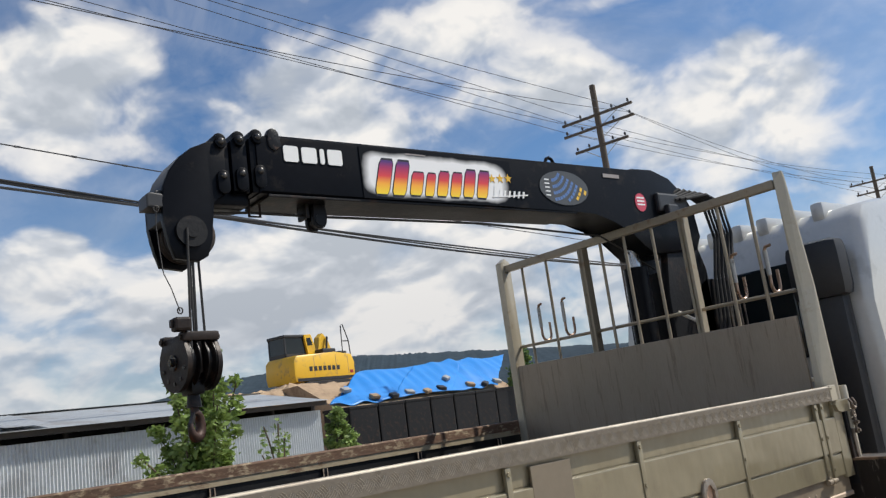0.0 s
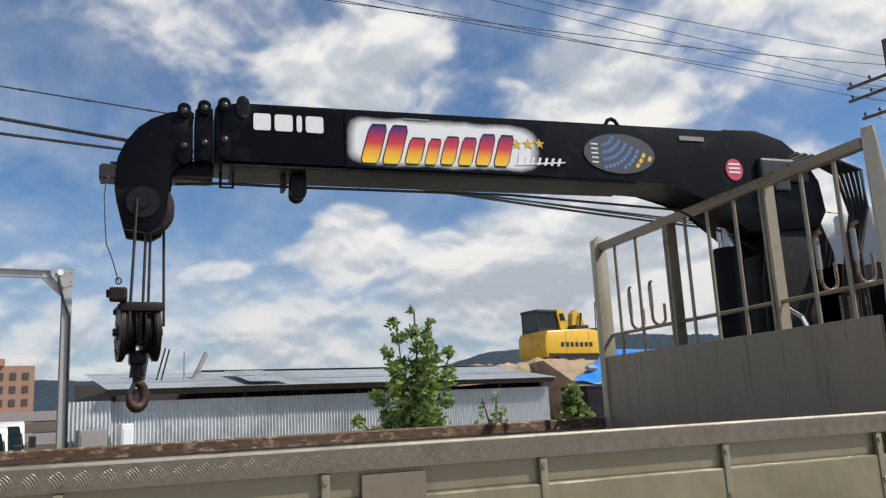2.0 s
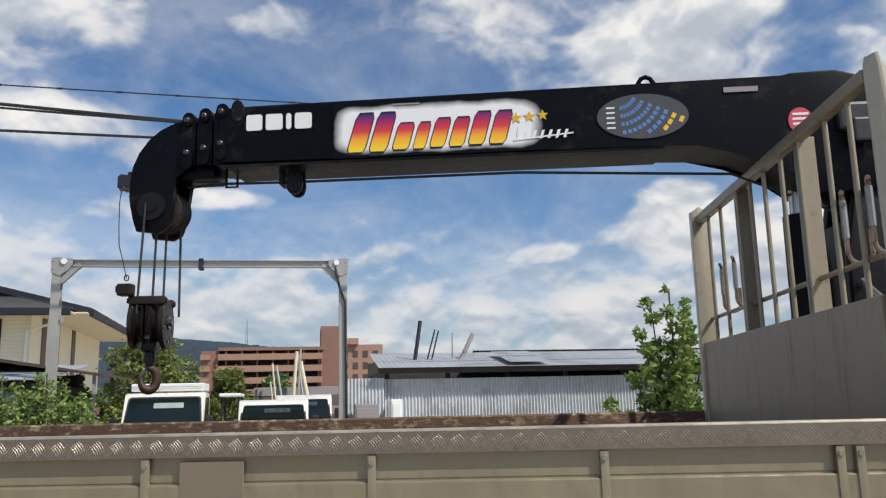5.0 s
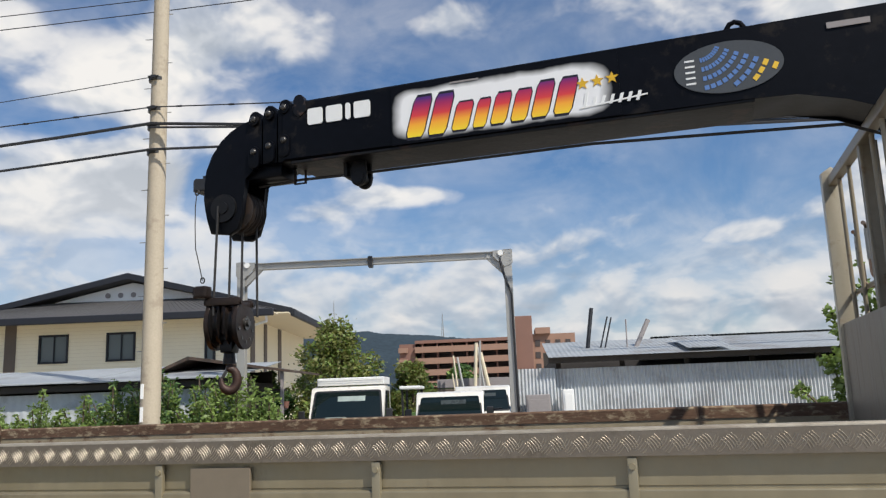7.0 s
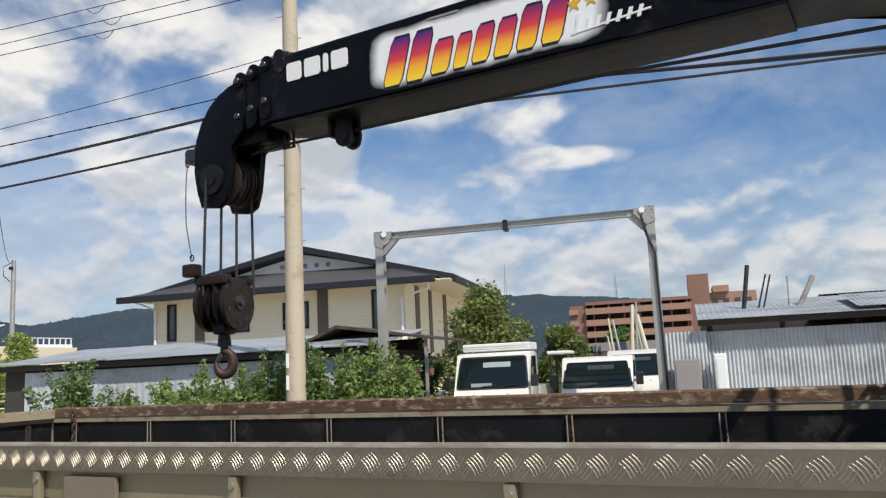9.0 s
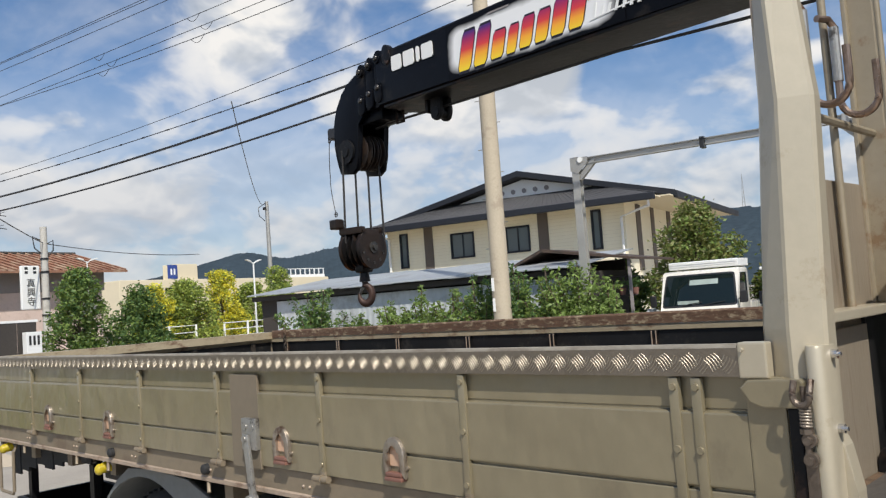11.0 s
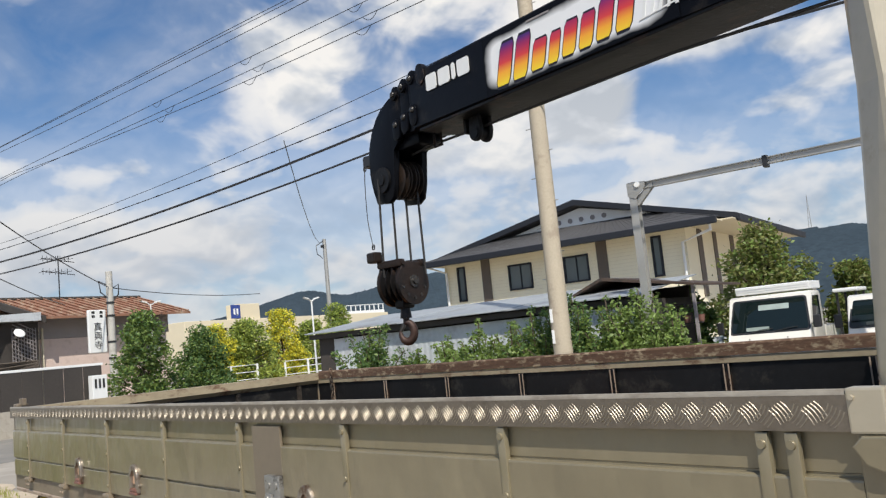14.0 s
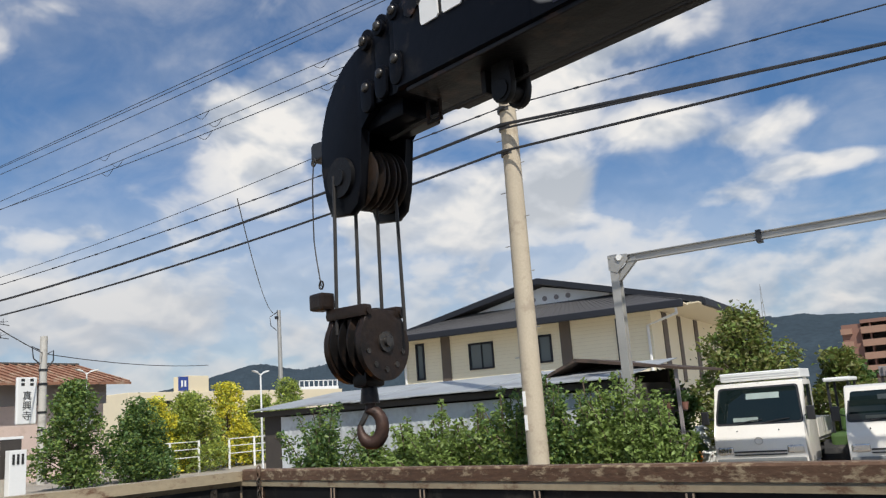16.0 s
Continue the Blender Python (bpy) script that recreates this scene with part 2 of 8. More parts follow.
post_paint = mat("headboard_paint", (0.46, 0.405, 0.305), 0.36, 0.25, 0.07, 6, 0.04, stain=(0.40, 0.335, 0.24), stain_amt=0.08, stain_scale=7, coat=0.3)
boom_black = mat("boom_black", (0.0035, 0.0040, 0.0060), 0.36, 0, 0.3, 4, 0.05, stain=(0.016, 0.014, 0.013), stain_amt=0.20, stain_scale=9, spec=0.11)
black_steel = mat("black_steel", (0.007, 0.007, 0.008), 0.5, 0.1, 0.35, 7, 0.2, stain=(0.035, 0.02, 0.014), stain_amt=0.25, stain_scale=8, spec=0.28)
block_mat = mat("greasy_block", (0.010, 0.009, 0.009), 0.38, 0.1, 0.4, 8, 0.14, stain=(0.035, 0.022, 0.016), stain_amt=0.35, stain_scale=12, spec=0.25)
oily_steel = mat("oily_steel", (0.075, 0.070, 0.066), 0.28, 0.6, 0.3, 14, 0.08, stain=(0.03, 0.028, 0.026), stain_amt=0.4, stain_scale=20)
worn_black = mat("chipped_black", (0.006, 0.006, 0.008), 0.4, 0.1, 0.3, 8, 0.2, stain=(0.12, 0.075, 0.058), stain_amt=0.26, stain_scale=22, spec=0.25)
hook_rust = mat("rusty_hook", (0.058, 0.030, 0.021), 0.55, 0.3, 0.4, 12, 0.2, stain=(0.022, 0.016, 0.014), stain_amt=0.4, stain_scale=14)
block_brown = mat("brown_greasy_block", (0.026, 0.017, 0.013), 0.45, 0.15, 0.4, 10, 0.15, stain=(0.012, 0.010, 0.010), stain_amt=0.45, stain_scale=10, spec=0.3)
peach_see_through = mat("peach_see_through", (0.56, 0.36, 0.24), 0.7, 0, 0.12, 8, 0.05)
worn_lip = mat("worn_lip", (0.40, 0.31, 0.235), 0.5, 0.2, 0.2, 10, 0.1, stain=(0.17, 0.10, 0.065), stain_amt=0.28, stain_scale=16, stretch=(0.4, 1, 1))
cab_paint = mat("silver_cab_paint", (0.56, 0.55, 0.52), 0.32, 0.25, 0.06, 5, 0.03, stain=(0.46, 0.45, 0.42), stain_amt=0.15, stain_scale=4, coat=0.35)
house_glass = glass_mat("house_glass", (0.105, 0.130, 0.135), 0.08)
brown_steel = mat("worn_brown_steel", (0.15, 0.095, 0.058), 0.6, 0.15, 0.4, 8, 0.2, stain=(0.02, 0.017, 0.015), stain_amt=0.4, stain_scale=6)
rubber = mat("tyre_rubber", (0.022, 0.022, 0.023), 0.85, 0, 0.25, 9, 0.25, stain=(0.06, 0.055, 0.05), stain_amt=0.3)
steel = mat("galvanised_steel", (0.41, 0.40, 0.375), 0.5, 0.55, 0.12, 8, 0.06)
chrome = mat("bright_metal", (0.62, 0.60, 0.57), 0.28, 0.9, 0.1, 8, 0.03)
rope_mat = mat("wire_rope", (0.045, 0.042, 0.04), 0.55, 0.5, 0.3, 60, 0.2)
white_paint = mat("white_paint", (0.78, 0.78, 0.76), 0.4, 0, 0.05, 4, 0.03)
vehicle_white = mat("vehicle_white", (0.76, 0.725, 0.66), 0.3, 0, 0.04, 4, 0.02, coat=0.4)
grey_plastic = mat("grey_mudguard", (0.16, 0.17, 0.17), 0.55, 0, 0.15, 6, 0.08)
dark_plastic = mat("dark_plastic", (0.02, 0.02, 0.022), 0.45, 0, 0.2, 6, 0.05)
amber = mat("amber_lens", (0.45, 0.34, 0.015), 0.15, 0, 0.35, 30, 0.3, coat=0.5)
worn_metal = mat("worn_metal", (0.34, 0.29, 0.24), 0.36, 0.7, 0.25, 12, 0.15, stain=(0.13, 0.075, 0.045), stain_amt=0.3, stain_scale=14)
rim_grey = mat("rim_grey", (0.36, 0.35, 0.33), 0.5, 0.2, 0.12, 8, 0.08)
dark_sheave = mat("greasy_sheave", (0.035, 0.022, 0.015), 0.5, 0.3, 0.4, 12, 0.25, stain=(0.012, 0.011, 0.011), stain_amt=0.45, stain_scale=10)
stay_steel = mat("dull_zinc", (0.36, 0.35, 0.33), 0.4, 0.7, 0.2, 12, 0.1, stain=(0.10, 0.09, 0.08), stain_amt=0.25, stain_scale=14)
hook_steel = mat("hook_steel", (0.34, 0.24, 0.18), 0.3, 0.8, 0.3, 14, 0.1, stain=(0.20, 0.10, 0.06), stain_amt=0.3, stain_scale=16)
# the plate's metal again, lightened to put the sun's glint into the bars
lit_tread_bar = mat("sunlit_tread_bars", (0.36, 0.315, 0.252), 0.40, 0.75, 0.2, 14, 0.08)
worn_edge = mat("rubbed_aluminium", (0.34, 0.30, 0.24), 0.52, 0.35, 0.25, 14, 0.12, stain=(0.24, 0.20, 0.155), stain_amt=0.34, stain_scale=12, stretch=(0.4, 1, 1))
grey_pole = mat("grey_pole", (0.47, 0.45, 0.41), 0.8, 0, 0.12, 5, 0.15, stain=(0.38, 0.36, 0.32), stain_amt=0.3)
scraped_black = mat("scraped_black", (0.012, 0.010, 0.009), 0.45, 0.1, 0.35, 8, 0.2, stain=(0.13, 0.115, 0.098), stain_amt=0.10, stain_scale=20, stretch=(1, 1, 0.22), spec=0.3)
worn_top = mat("worn_beam_top", (0.085, 0.078, 0.072), 0.5, 0.15, 0.35, 8, 0.25, stain=(0.20, 0.145, 0.10), stain_amt=0.28, stain_scale=7, stretch=(1, 0.3, 1))
cream_worn = mat("worn_cream_edge", (0.38, 0.31, 0.205), 0.55, 0.1, 0.2, 7, 0.15, stain=(0.17, 0.10, 0.06), stain_amt=0.28, stain_scale=12, stretch=(0.5, 0.5, 1))
latch_steel = mat("latch_steel", (0.15, 0.12, 0.095), 0.4, 0.6, 0.3, 14, 0.15, stain=(0.08, 0.05, 0.035), stain_amt=0.35, stain_scale=16)
# headboard paint darkened for the bars' shaded side, with brown stains
shaded_bar_paint = mat("shaded_bar_paint", (0.31, 0.26, 0.185), 0.4, 0.2, 0.1, 8, 0.05, stain=(0.24, 0.16, 0.095), stain_amt=0.2, stain_scale=10)
gauge_teal = mat("gauge_teal", (0.02, 0.075, 0.085), 0.15, 0, 0.2, 30, 0, coat=0.6)
knob_orange = mat("knob_orange", (0.42, 0.13, 0.06), 0.4, 0, 0.1, 10, 0.02)
red_paint = mat("red_paint", (0.30, 0.022, 0.04), 0.4, 0, 0.1, 5, 0.03)
tank_grey = mat("tank_grey", (0.030, 0.032, 0.035), 0.55, 0, 0.2, 6, 0.08)
red_brown = mat("red_oxide_mount", (0.20, 0.095, 0.07), 0.55, 0, 0.2, 8, 0.1)
# colour for a reflection on the glass and for the pale dash
seen_pale = mat("pale_reflection_and_dash", (0.34, 0.40, 0.37), 0.3, 0, 0.3, 12, 0.02)
seen_dim = mat("dim_seat_in_cab", (0.045, 0.055, 0.055), 0.3, 0, 0.4, 12, 0.02)
orange_sheet = mat("orange_sheet", (0.75, 0.27, 0.05), 0.55, 0, 0.12, 6, 0.1)
dark_glass = glass_mat("dark_glass", (0.012, 0.016, 0.018))
cab_glass = glass_mat("cab_glass", (0.006, 0.012, 0.012), 0.02)
concrete = mat("pole_concrete", (0.45, 0.385, 0.29), 0.8, 0, 0.14, 5, 0.2, stain=(0.36, 0.30, 0.225), stain_amt=0.3)
asphalt = mat("asphalt", (0.325, 0.29, 0.245), 0.9, 0, 0.2, 7, 0.4, stain=(0.40, 0.355, 0.30), stain_amt=0.35, stain_scale=0.5)
tin_wall = mat("tin_wall", (0.56, 0.585, 0.60), 0.5, 0.12, 0.1, 2, 0.05, stain=(0.42, 0.43, 0.44), stain_amt=0.3, stain_scale=1.0)
tin_roof = mat("tin_roof", (0.40, 0.42, 0.43), 0.5, 0.3, 0.14, 2, 0.06, stain=(0.30, 0.29, 0.28), stain_amt=0.35, stain_scale=0.8)
timber = mat("dark_timber", (0.05, 0.042, 0.036), 0.8, 0, 0.3, 8, 0.2)
cream = mat("cream_siding", (0.84, 0.77, 0.58), 0.7, 0, 0.05, 3, 0.04)
roof_tile = mat("grey_roof", (0.070, 0.068, 0.070), 0.7, 0, 0.2, 5, 0.15)
trim_dark = mat("dark_trim", (0.009, 0.011, 0.017), 0.6, 0, 0.15, 5, 0.05)
brown_panel = mat("brown_panel", (0.12, 0.095, 0.075), 0.6, 0, 0.15, 5, 0.05)
lean_brown = mat("weathered_brown_boards", (0.070, 0.046, 0.034), 0.8, 0, 0.3, 6, 0.15, stain=(0.035, 0.027, 0.022), stain_amt=0.35, stain_scale=3)
apart = mat("apartment_tile", (0.215, 0.115, 0.086), 0.75, 0, 0.1, 1.5, 0.05)
# dark for the shaded balcony recesses, and for the windows
apart_dark = mat("apartment_shade", (0.06, 0.048, 0.045), 0.7, 0, 0.15, 2, 0.05)
apart_tan = mat("apartment_tan", (0.30, 0.178, 0.125), 0.75, 0, 0.1, 1.5, 0.05)
yellow_paint = mat("yellow_paint", (0.68, 0.40, 0.02), 0.4, 0, 0.06, 4, 0.03, stain=(0.45, 0.27, 0.05), stain_amt=0.2)
sand_dust = mat("sandy_dust", (0.50, 0.41, 0.30), 0.95, 0, 0.2, 6, 0.4, stain=(0.40, 0.31, 0.22), stain_amt=0.35, stain_scale=2.0)
batten_steel = mat("batten_steel", (0.105, 0.085, 0.068), 0.45, 0.5, 0.3, 12, 0.15, stain=(0.02, 0.018, 0.016), stain_amt=0.4, stain_scale=9)
soil = mat("bare_soil", (0.36, 0.255, 0.16), 0.95, 0, 0.3, 5, 0.6, stain=(0.24, 0.16, 0.10), stain_amt=0.4, stain_scale=1.5)
tarp_blue = mat("blue_tarp", (0.02, 0.22, 0.62), 0.4, 0, 0.12, 5, 0.1)
bark = mat("bark", (0.10, 0.075, 0.05), 0.9, 0, 0.3, 9, 0.4)
wood_pole = mat("weathered_pole", (0.10, 0.080, 0.062), 0.85, 0, 0.2, 7, 0.2)
red_tin = mat("rusty_red_roof", (0.27, 0.135, 0.085), 0.7, 0.1, 0.18, 3, 0.1, stain=(0.38, 0.27, 0.19), stain_amt=0.42, stain_scale=1.2)
mortar_pink = mat("pink_mortar", (0.62, 0.49, 0.43), 0.85, 0, 0.1, 3, 0.1, stain=(0.54, 0.42, 0.36), stain_amt=0.3)
grey_board = mat("grey_board", (0.27, 0.245, 0.24), 0.8, 0, 0.12, 4, 0.08)
dark_fence = mat("dark_fence_panel", (0.045, 0.038, 0.033), 0.7, 0, 0.25, 3, 0.1)
block_wall = mat("concrete_block", (0.40, 0.36, 0.30), 0.9, 0, 0.12, 3, 0.2, stain=(0.32, 0.285, 0.235), stain_amt=0.25, stain_scale=1.5)
store_cream = mat("store_cream", (0.66, 0.58, 0.42), 0.75, 0, 0.05, 2, 0.04)
blue_sign = mat("blue_sign", (0.03, 0.06, 0.25), 0.4, 0, 0.05, 4, 0.02)
ink = mat("sign_ink", (0.02, 0.02, 0.02), 0.6, 0, 0.05, 4, 0)
leaf_dark = leaf_mat("leaf_dark", (0.095, 0.170, 0.052))
leaf_mid = leaf_mat("leaf_mid", (0.180, 0.255, 0.058))
leaf_light = leaf_mat("leaf_light", (0.34, 0.40, 0.08))
leaf_fresh = leaf_mat("leaf_fresh", (0.225, 0.315, 0.088))
leaf_olive = leaf_mat("leaf_olive", (0.175, 0.185, 0.048))
leaf_yellow = leaf_mat("leaf_yellow", (0.72, 0.64, 0.06))
grass_mat = leaf_mat("grass_blades", (0.34, 0.36, 0.08))
# blue of the distance haze is put into the woods' base colour
hill_mat = mat("hazy_wooded_hill", (0.036, 0.052, 0.066), 0.95, 0, 0.4, 0.06, 0, spec=0.1)


# ---- mesh helpers ----
SITE = Matrix.Identity(4)


def site(angle=0.0, scale=1.0, x=0.0, y=0.0, z=0.0):
    """Plots stand at an angle to the truck: what follows is drawn in a plot's own axes and size."""
    global SITE
    SITE = Matrix.Rotation(radians(angle), 4, "Z") @ Matrix.Translation((x, y, z)) @ Matrix.Scale(scale, 4)


def thing(name, at, label, category, group="", kind=""):
    ob = new(name)
    ob.empty_display_size = 0.1
    ob.location = SITE @ Vector(at)
    return tagged(ob, label, category, group, kind)


def origin(ob):
    v = Vector((0, 0, 0))
    while ob:
        v = v + Vector(ob.location)
        ob = ob.parent
    return v


def part(name, bm, material, parent=None, label="", smooth=False):
    """Links a bmesh, given in world places, as one mesh object under parent."""
    base = origin(parent)
    bmesh.ops.recalc_face_normals(bm, faces=bm.faces)
    for v in bm.verts:
        v.co = SITE @ v.co - base
    me = bpy.data.meshes.new(name)
    bm.to_mesh(me)
    bm.free()
    for m in material if isinstance(material, (list, tuple)) else (material,):
        me.materials.append(m)
    if smooth:
        me.polygons.foreach_set("use_smooth", [True] * len(me.polygons))
        me.set_sharp_from_angle(angle=radians(40))
    ob = new(name, me)
    if parent:
        ob.parent = parent
    if label:
        tagged(ob, label)
    return ob


def solo(name, bm, material, label, category, group="", kind="", smooth=False):
    """A thing that is a single mesh, with its origin at the middle of its base."""
    co = [SITE @ v.co for v in bm.verts]
    lo = Vector([min(c[i] for c in co) for i in range(3)])
    hi = Vector([max(c[i] for c in co) for i in range(3)])
    at = Vector(((lo.x + hi.x) / 2, (lo.y + hi.y) / 2, lo.z))
    ob = part(name, bm, material, None, "", smooth)
    ob.data.transform(Matrix.Translation(-at))
    ob.location = at
    return tagged(ob, label, category, group, kind)


def box(bm, x0, x1, y0, y1, z0, z1, bevel=0.0, turn=None, mi=0):
    made = bmesh.ops.create_cube(bm, size=1.0)["verts"]
    for v in made:
        v.co = Vector(((x0 + x1) / 2 + v.co.x * (x1 - x0), (y0 + y1) / 2 + v.co.y * (y1 - y0), (z0 + z1) / 2 + v.co.z * (z1 - z0)))
    faces = list({f for v in made for f in v.link_faces})
    for f in faces:
        f.material_index = mi
    if bevel:
        edges = list({e for v in made for e in v.link_edges})
        made = bmesh.ops.bevel(bm, geom=edges, offset=bevel, segments=2, profile=0.6, affect="EDGES")["verts"]
    if turn is not None:
        for v in made:
            v.co = turn @ v.co
    return made


def cyl(bm, p0, p1, r0, r1=None, n=16, caps=True, mi=0):
    p0, p1 = Vector(p0), Vector(p1)
    d = p1 - p0
    q = d.to_track_quat("Z", "Y").to_matrix().to_4x4()
    r1 = r0 if r1 is None else r1
    made = bmesh.ops.create_cone(bm, cap_ends=caps, segments=n, radius1=r0, radius2=r1, depth=d.length,
                                 matrix=Matrix.Translation((p0 + p1) / 2) @ q)["verts"]
    for f in {f for v in made for f in v.link_faces}:
        f.material_index = mi
    return made


def tube(bm, pts, r, n=8):
    """A round bar along a line of points."""
    pts = [Vector(p) for p in pts]
    rings = []
    for i, p in enumerate(pts):
        d = (pts[min(i + 1, len(pts) - 1)] - pts[max(i - 1, 0)]).normalized()
        side = d.cross(Vector((0.13, 0.31, 0.94))).normalized()
        up = side.cross(d)
        rings.append([bm.verts.new(p + r * (math.cos(a) * side + math.sin(a) * up)) for a in (2 * math.pi * k / n for k in range(n))])
    for a, b in zip(rings, rings[1:]):
        for k in range(n):
            bm.faces.new((a[k], a[(k + 1) % n], b[(k + 1) % n], b[k]))
    bm.faces.new(rings[0][::-1])
    bm.faces.new(rings[-1])


def prism(bm, outline, axis, a0, a1, bevel=0.0):
    """A flat outline drawn out along an axis: x takes (y, z), y takes (x, z), z takes (x, y)."""
    put = {"x": lambda u, v, w: (w, u, v), "y": lambda u, v, w: (u, w, v), "z": lambda u, v, w: (u, v, w)}[axis]
    lo = [bm.verts.new(put(u, v, a0)) for u, v in outline]
    hi = [bm.verts.new(put(u, v, a1)) for u, v in outline]
    f0, f1 = bm.faces.new(lo), bm.faces.new(hi[::-1])
    n = len(outline)
    for i in range(n):
        bm.faces.new((lo[i], lo[(i + 1) % n], hi[(i + 1) % n], hi[i]))
    if bevel:
        bmesh.ops.bevel(bm, geom=list(set(f0.edges) | set(f1.edges)), offset=bevel, segments=2, profile=0.6, affect="EDGES")
    return lo + hi


def lathe(bm, profile, at, n=32):
    """A round body turned about the y axis through at: the profile gives (y, radius) along it."""
    cx, cy, cz = at
    rings = [[bm.verts.new((cx + max(r, 0.0005) * math.cos(2 * math.pi * k / n), cy + y, cz + max(r, 0.0005) * math.sin(2 * math.pi * k / n))) for y, r in profile] for k in range(n)]
    for k in range(n):
        a, b = rings[k], rings[(k + 1) % n]
        for j in range(len(profile) - 1):
            bm.faces.new((a[j], a[j + 1], b[j + 1], b[j]))
    bm.faces.new([r[0] for r in rings])
    bm.faces.new([r[-1] for r in rings][::-1])


def move(verts, m):
    for v in verts:
        v.co = m @ v.co


def arc(cx, cy, r, a0, a1, n):
    return [(cx + r * math.cos(radians(a0 + (a1 - a0) * i / n)), cy + r * math.sin(radians(a0 + (a1 - a0) * i / n))) for i in range(n + 1)]

# ---- the crane truck ----
RX0, RX1 = -1.40, 3.575         # rear and front of the load bed
FY = 2.15                       # far side of the bed; the near side is y = 0
GB, GT, ST = 1.065, 1.40, 1.475  # lower edge of a side gate, under and upper edge of its cap
HBX = 3.60                      # the headboard
RIBS = (-1.072, -0.442, 0.198, 0.838, 1.475, 2.108, 2.742, 3.368)

truck = thing("crane_truck", (1.5, 1.07, 0), "champagne flatbed crane truck with worn tread-plate side gates, parked on asphalt", "truck")

bm = bmesh.new()
box(bm, RX0 + 0.02, RX1, 0.06, FY - 0.06, 1.01, 1.06, 0.004)
part("bed_floor", bm, black_board, truck, "dark worn load floor")
bm = bmesh.new()
for y in (0.015, FY - 0.075):
    box(bm, RX0, RX1, y - 0.009, y + 0.06, 0.990, 1.078, 0.006)
for i in range(9):
    x = RX0 + 0.15 + i * 0.52
    box(bm, x, x + 0.06, 0.075, FY - 0.075, 0.90, 1.005)
part("bed_frame", bm, gold_dirty, truck, "scratched champagne sill under the load floor")
bm = bmesh.new()
prism(bm, [(0.000, 0.986), (0.000, 1.000), (0.006, 1.005), (0.016, 1.005), (0.016, 0.986)], "x", RX0, RX1)
part("sill_lip", bm, worn_lip, truck, "scuffed pale lip along the sill")
for x in [r - d for r in RIBS[:7] for d in (0.135, 0.10)] + [3.02, 3.09, 3.19, 3.25]:
    bm = bmesh.new()
    bmesh.ops.create_uvsphere(bm, u_segments=8, v_segments=5, radius=0.0055, matrix=Matrix.Translation((x, 0.0055, 1.030)))
    part("sill_rivet", bm, worn_lip, truck, smooth=True)
bm = bmesh.new()
for y in (0.72, 1.34):
    box(bm, RX0 + 0.1, 6.1, y, y + 0.08, 0.60, 0.86, 0.01)
for x in (-0.6, 0.5, 1.6, 2.7, 3.9, 5.2):
    box(bm, x, x + 0.08, 0.80, 1.34, 0.66, 0.80)
part("chassis", bm, black_steel, truck)


def cap_profile():
    return [(-0.018, GT + 0.009), (-0.018, ST - 0.008), (-0.0125, ST - 0.0015), (-0.001, ST - 0.0015), (0.006, ST - 0.008), (0.008, GT + 0.014), (0.005, GT + 0.014), (0.005, GT + 0.009)]


# near side gate: a pressed panel with long ribs, uprights, a tread-plate cap, mounts and hinges
bm = bmesh.new()
cuts = [(-0.007, GB + 0.016), (-0.007, GB + 0.104), (-0.006, GB + 0.1065), (-0.002, GB + 0.1075), (0.0015, GB + 0.1075), (0.0015, GB + 0.1135), (-0.007, GB + 0.1145), (-0.0105, GB + 0.118), (-0.011, GB + 0.122), (-0.011, GT - 0.070), (-0.0095, GT - 0.0665), (-0.004, GT - 0.0645), (0.0065, GT - 0.0640), (0.0065, GT - 0.0600), (0.0045, GT - 0.0585),
        (0.0045, GT + 0.02), (0.009, GT + 0.02), (0.009, GB + 0.016)]
prism(bm, cuts, "x", RX0 + 0.01, RX1 - 0.05)
gate = part("side_gate", bm, gold, truck, "pressed champagne side gate with long ribs")
for i, x in enumerate(RIBS):
    for dx in ((0.0, 0.052) if i == 7 else (0.0,)):
        bm = bmesh.new()
        w = 0.0115
        box(bm, x + dx - w, x + dx + w, -0.0155, 0.0, GB - 0.01, GT + 0.006, 0.003)
        for z in (GB + 0.05, GB + 0.19, GT - 0.014):
            cyl(bm, (x + dx, -0.0205, z), (x + dx, -0.014, z), 0.0075, 0.0085, n=12)
        part("upright", bm, gold, gate, smooth=True)
    bm = bmesh.new()
    cyl(bm, (x - 0.038, -0.020, GB + 0.006), (x + 0.038, -0.020, GB + 0.006), 0.011, n=12)
    cyl(bm, (x - 0.006, -0.020, GB + 0.006), (x + 0.006, -0.020, GB + 0.006), 0.0135, n=12)
    box(bm, x - 0.012, x + 0.012, -0.016, 0.01, GB - 0.012, GB + 0.03, 0.004)
    part("hinge", bm, gold_dirty, gate, "stained hinge", smooth=True)
bm = bmesh.new()
box(bm, 1.572, 1.752, -0.012, -0.002, GB + 0.002, GT - 0.003, 0.002)
part("repair_patch", bm, patch_mat, gate, "bare brownish repair patch")
bm = bmesh.new()
prism(bm, cap_profile(), "x", RX0 - 0.01, RX1)
cap = part("gate_cap", bm, tread, gate, "bright tread-plate cap strip")

bm = bmesh.new()
prism(bm, [(-0.0186, ST - 0.0085), (-0.0180, ST - 0.0050), (-0.0150, ST - 0.0012), (-0.0125, ST), (-0.003, ST), (0.0015, ST - 0.003), (-0.010, ST - 0.004), (-0.016, ST - 0.0085)], "x", RX0 - 0.01, RX1 - 0.056)
part("cap_edge", bm, worn_edge, cap, "bright rubbed upper edge", smooth=True)


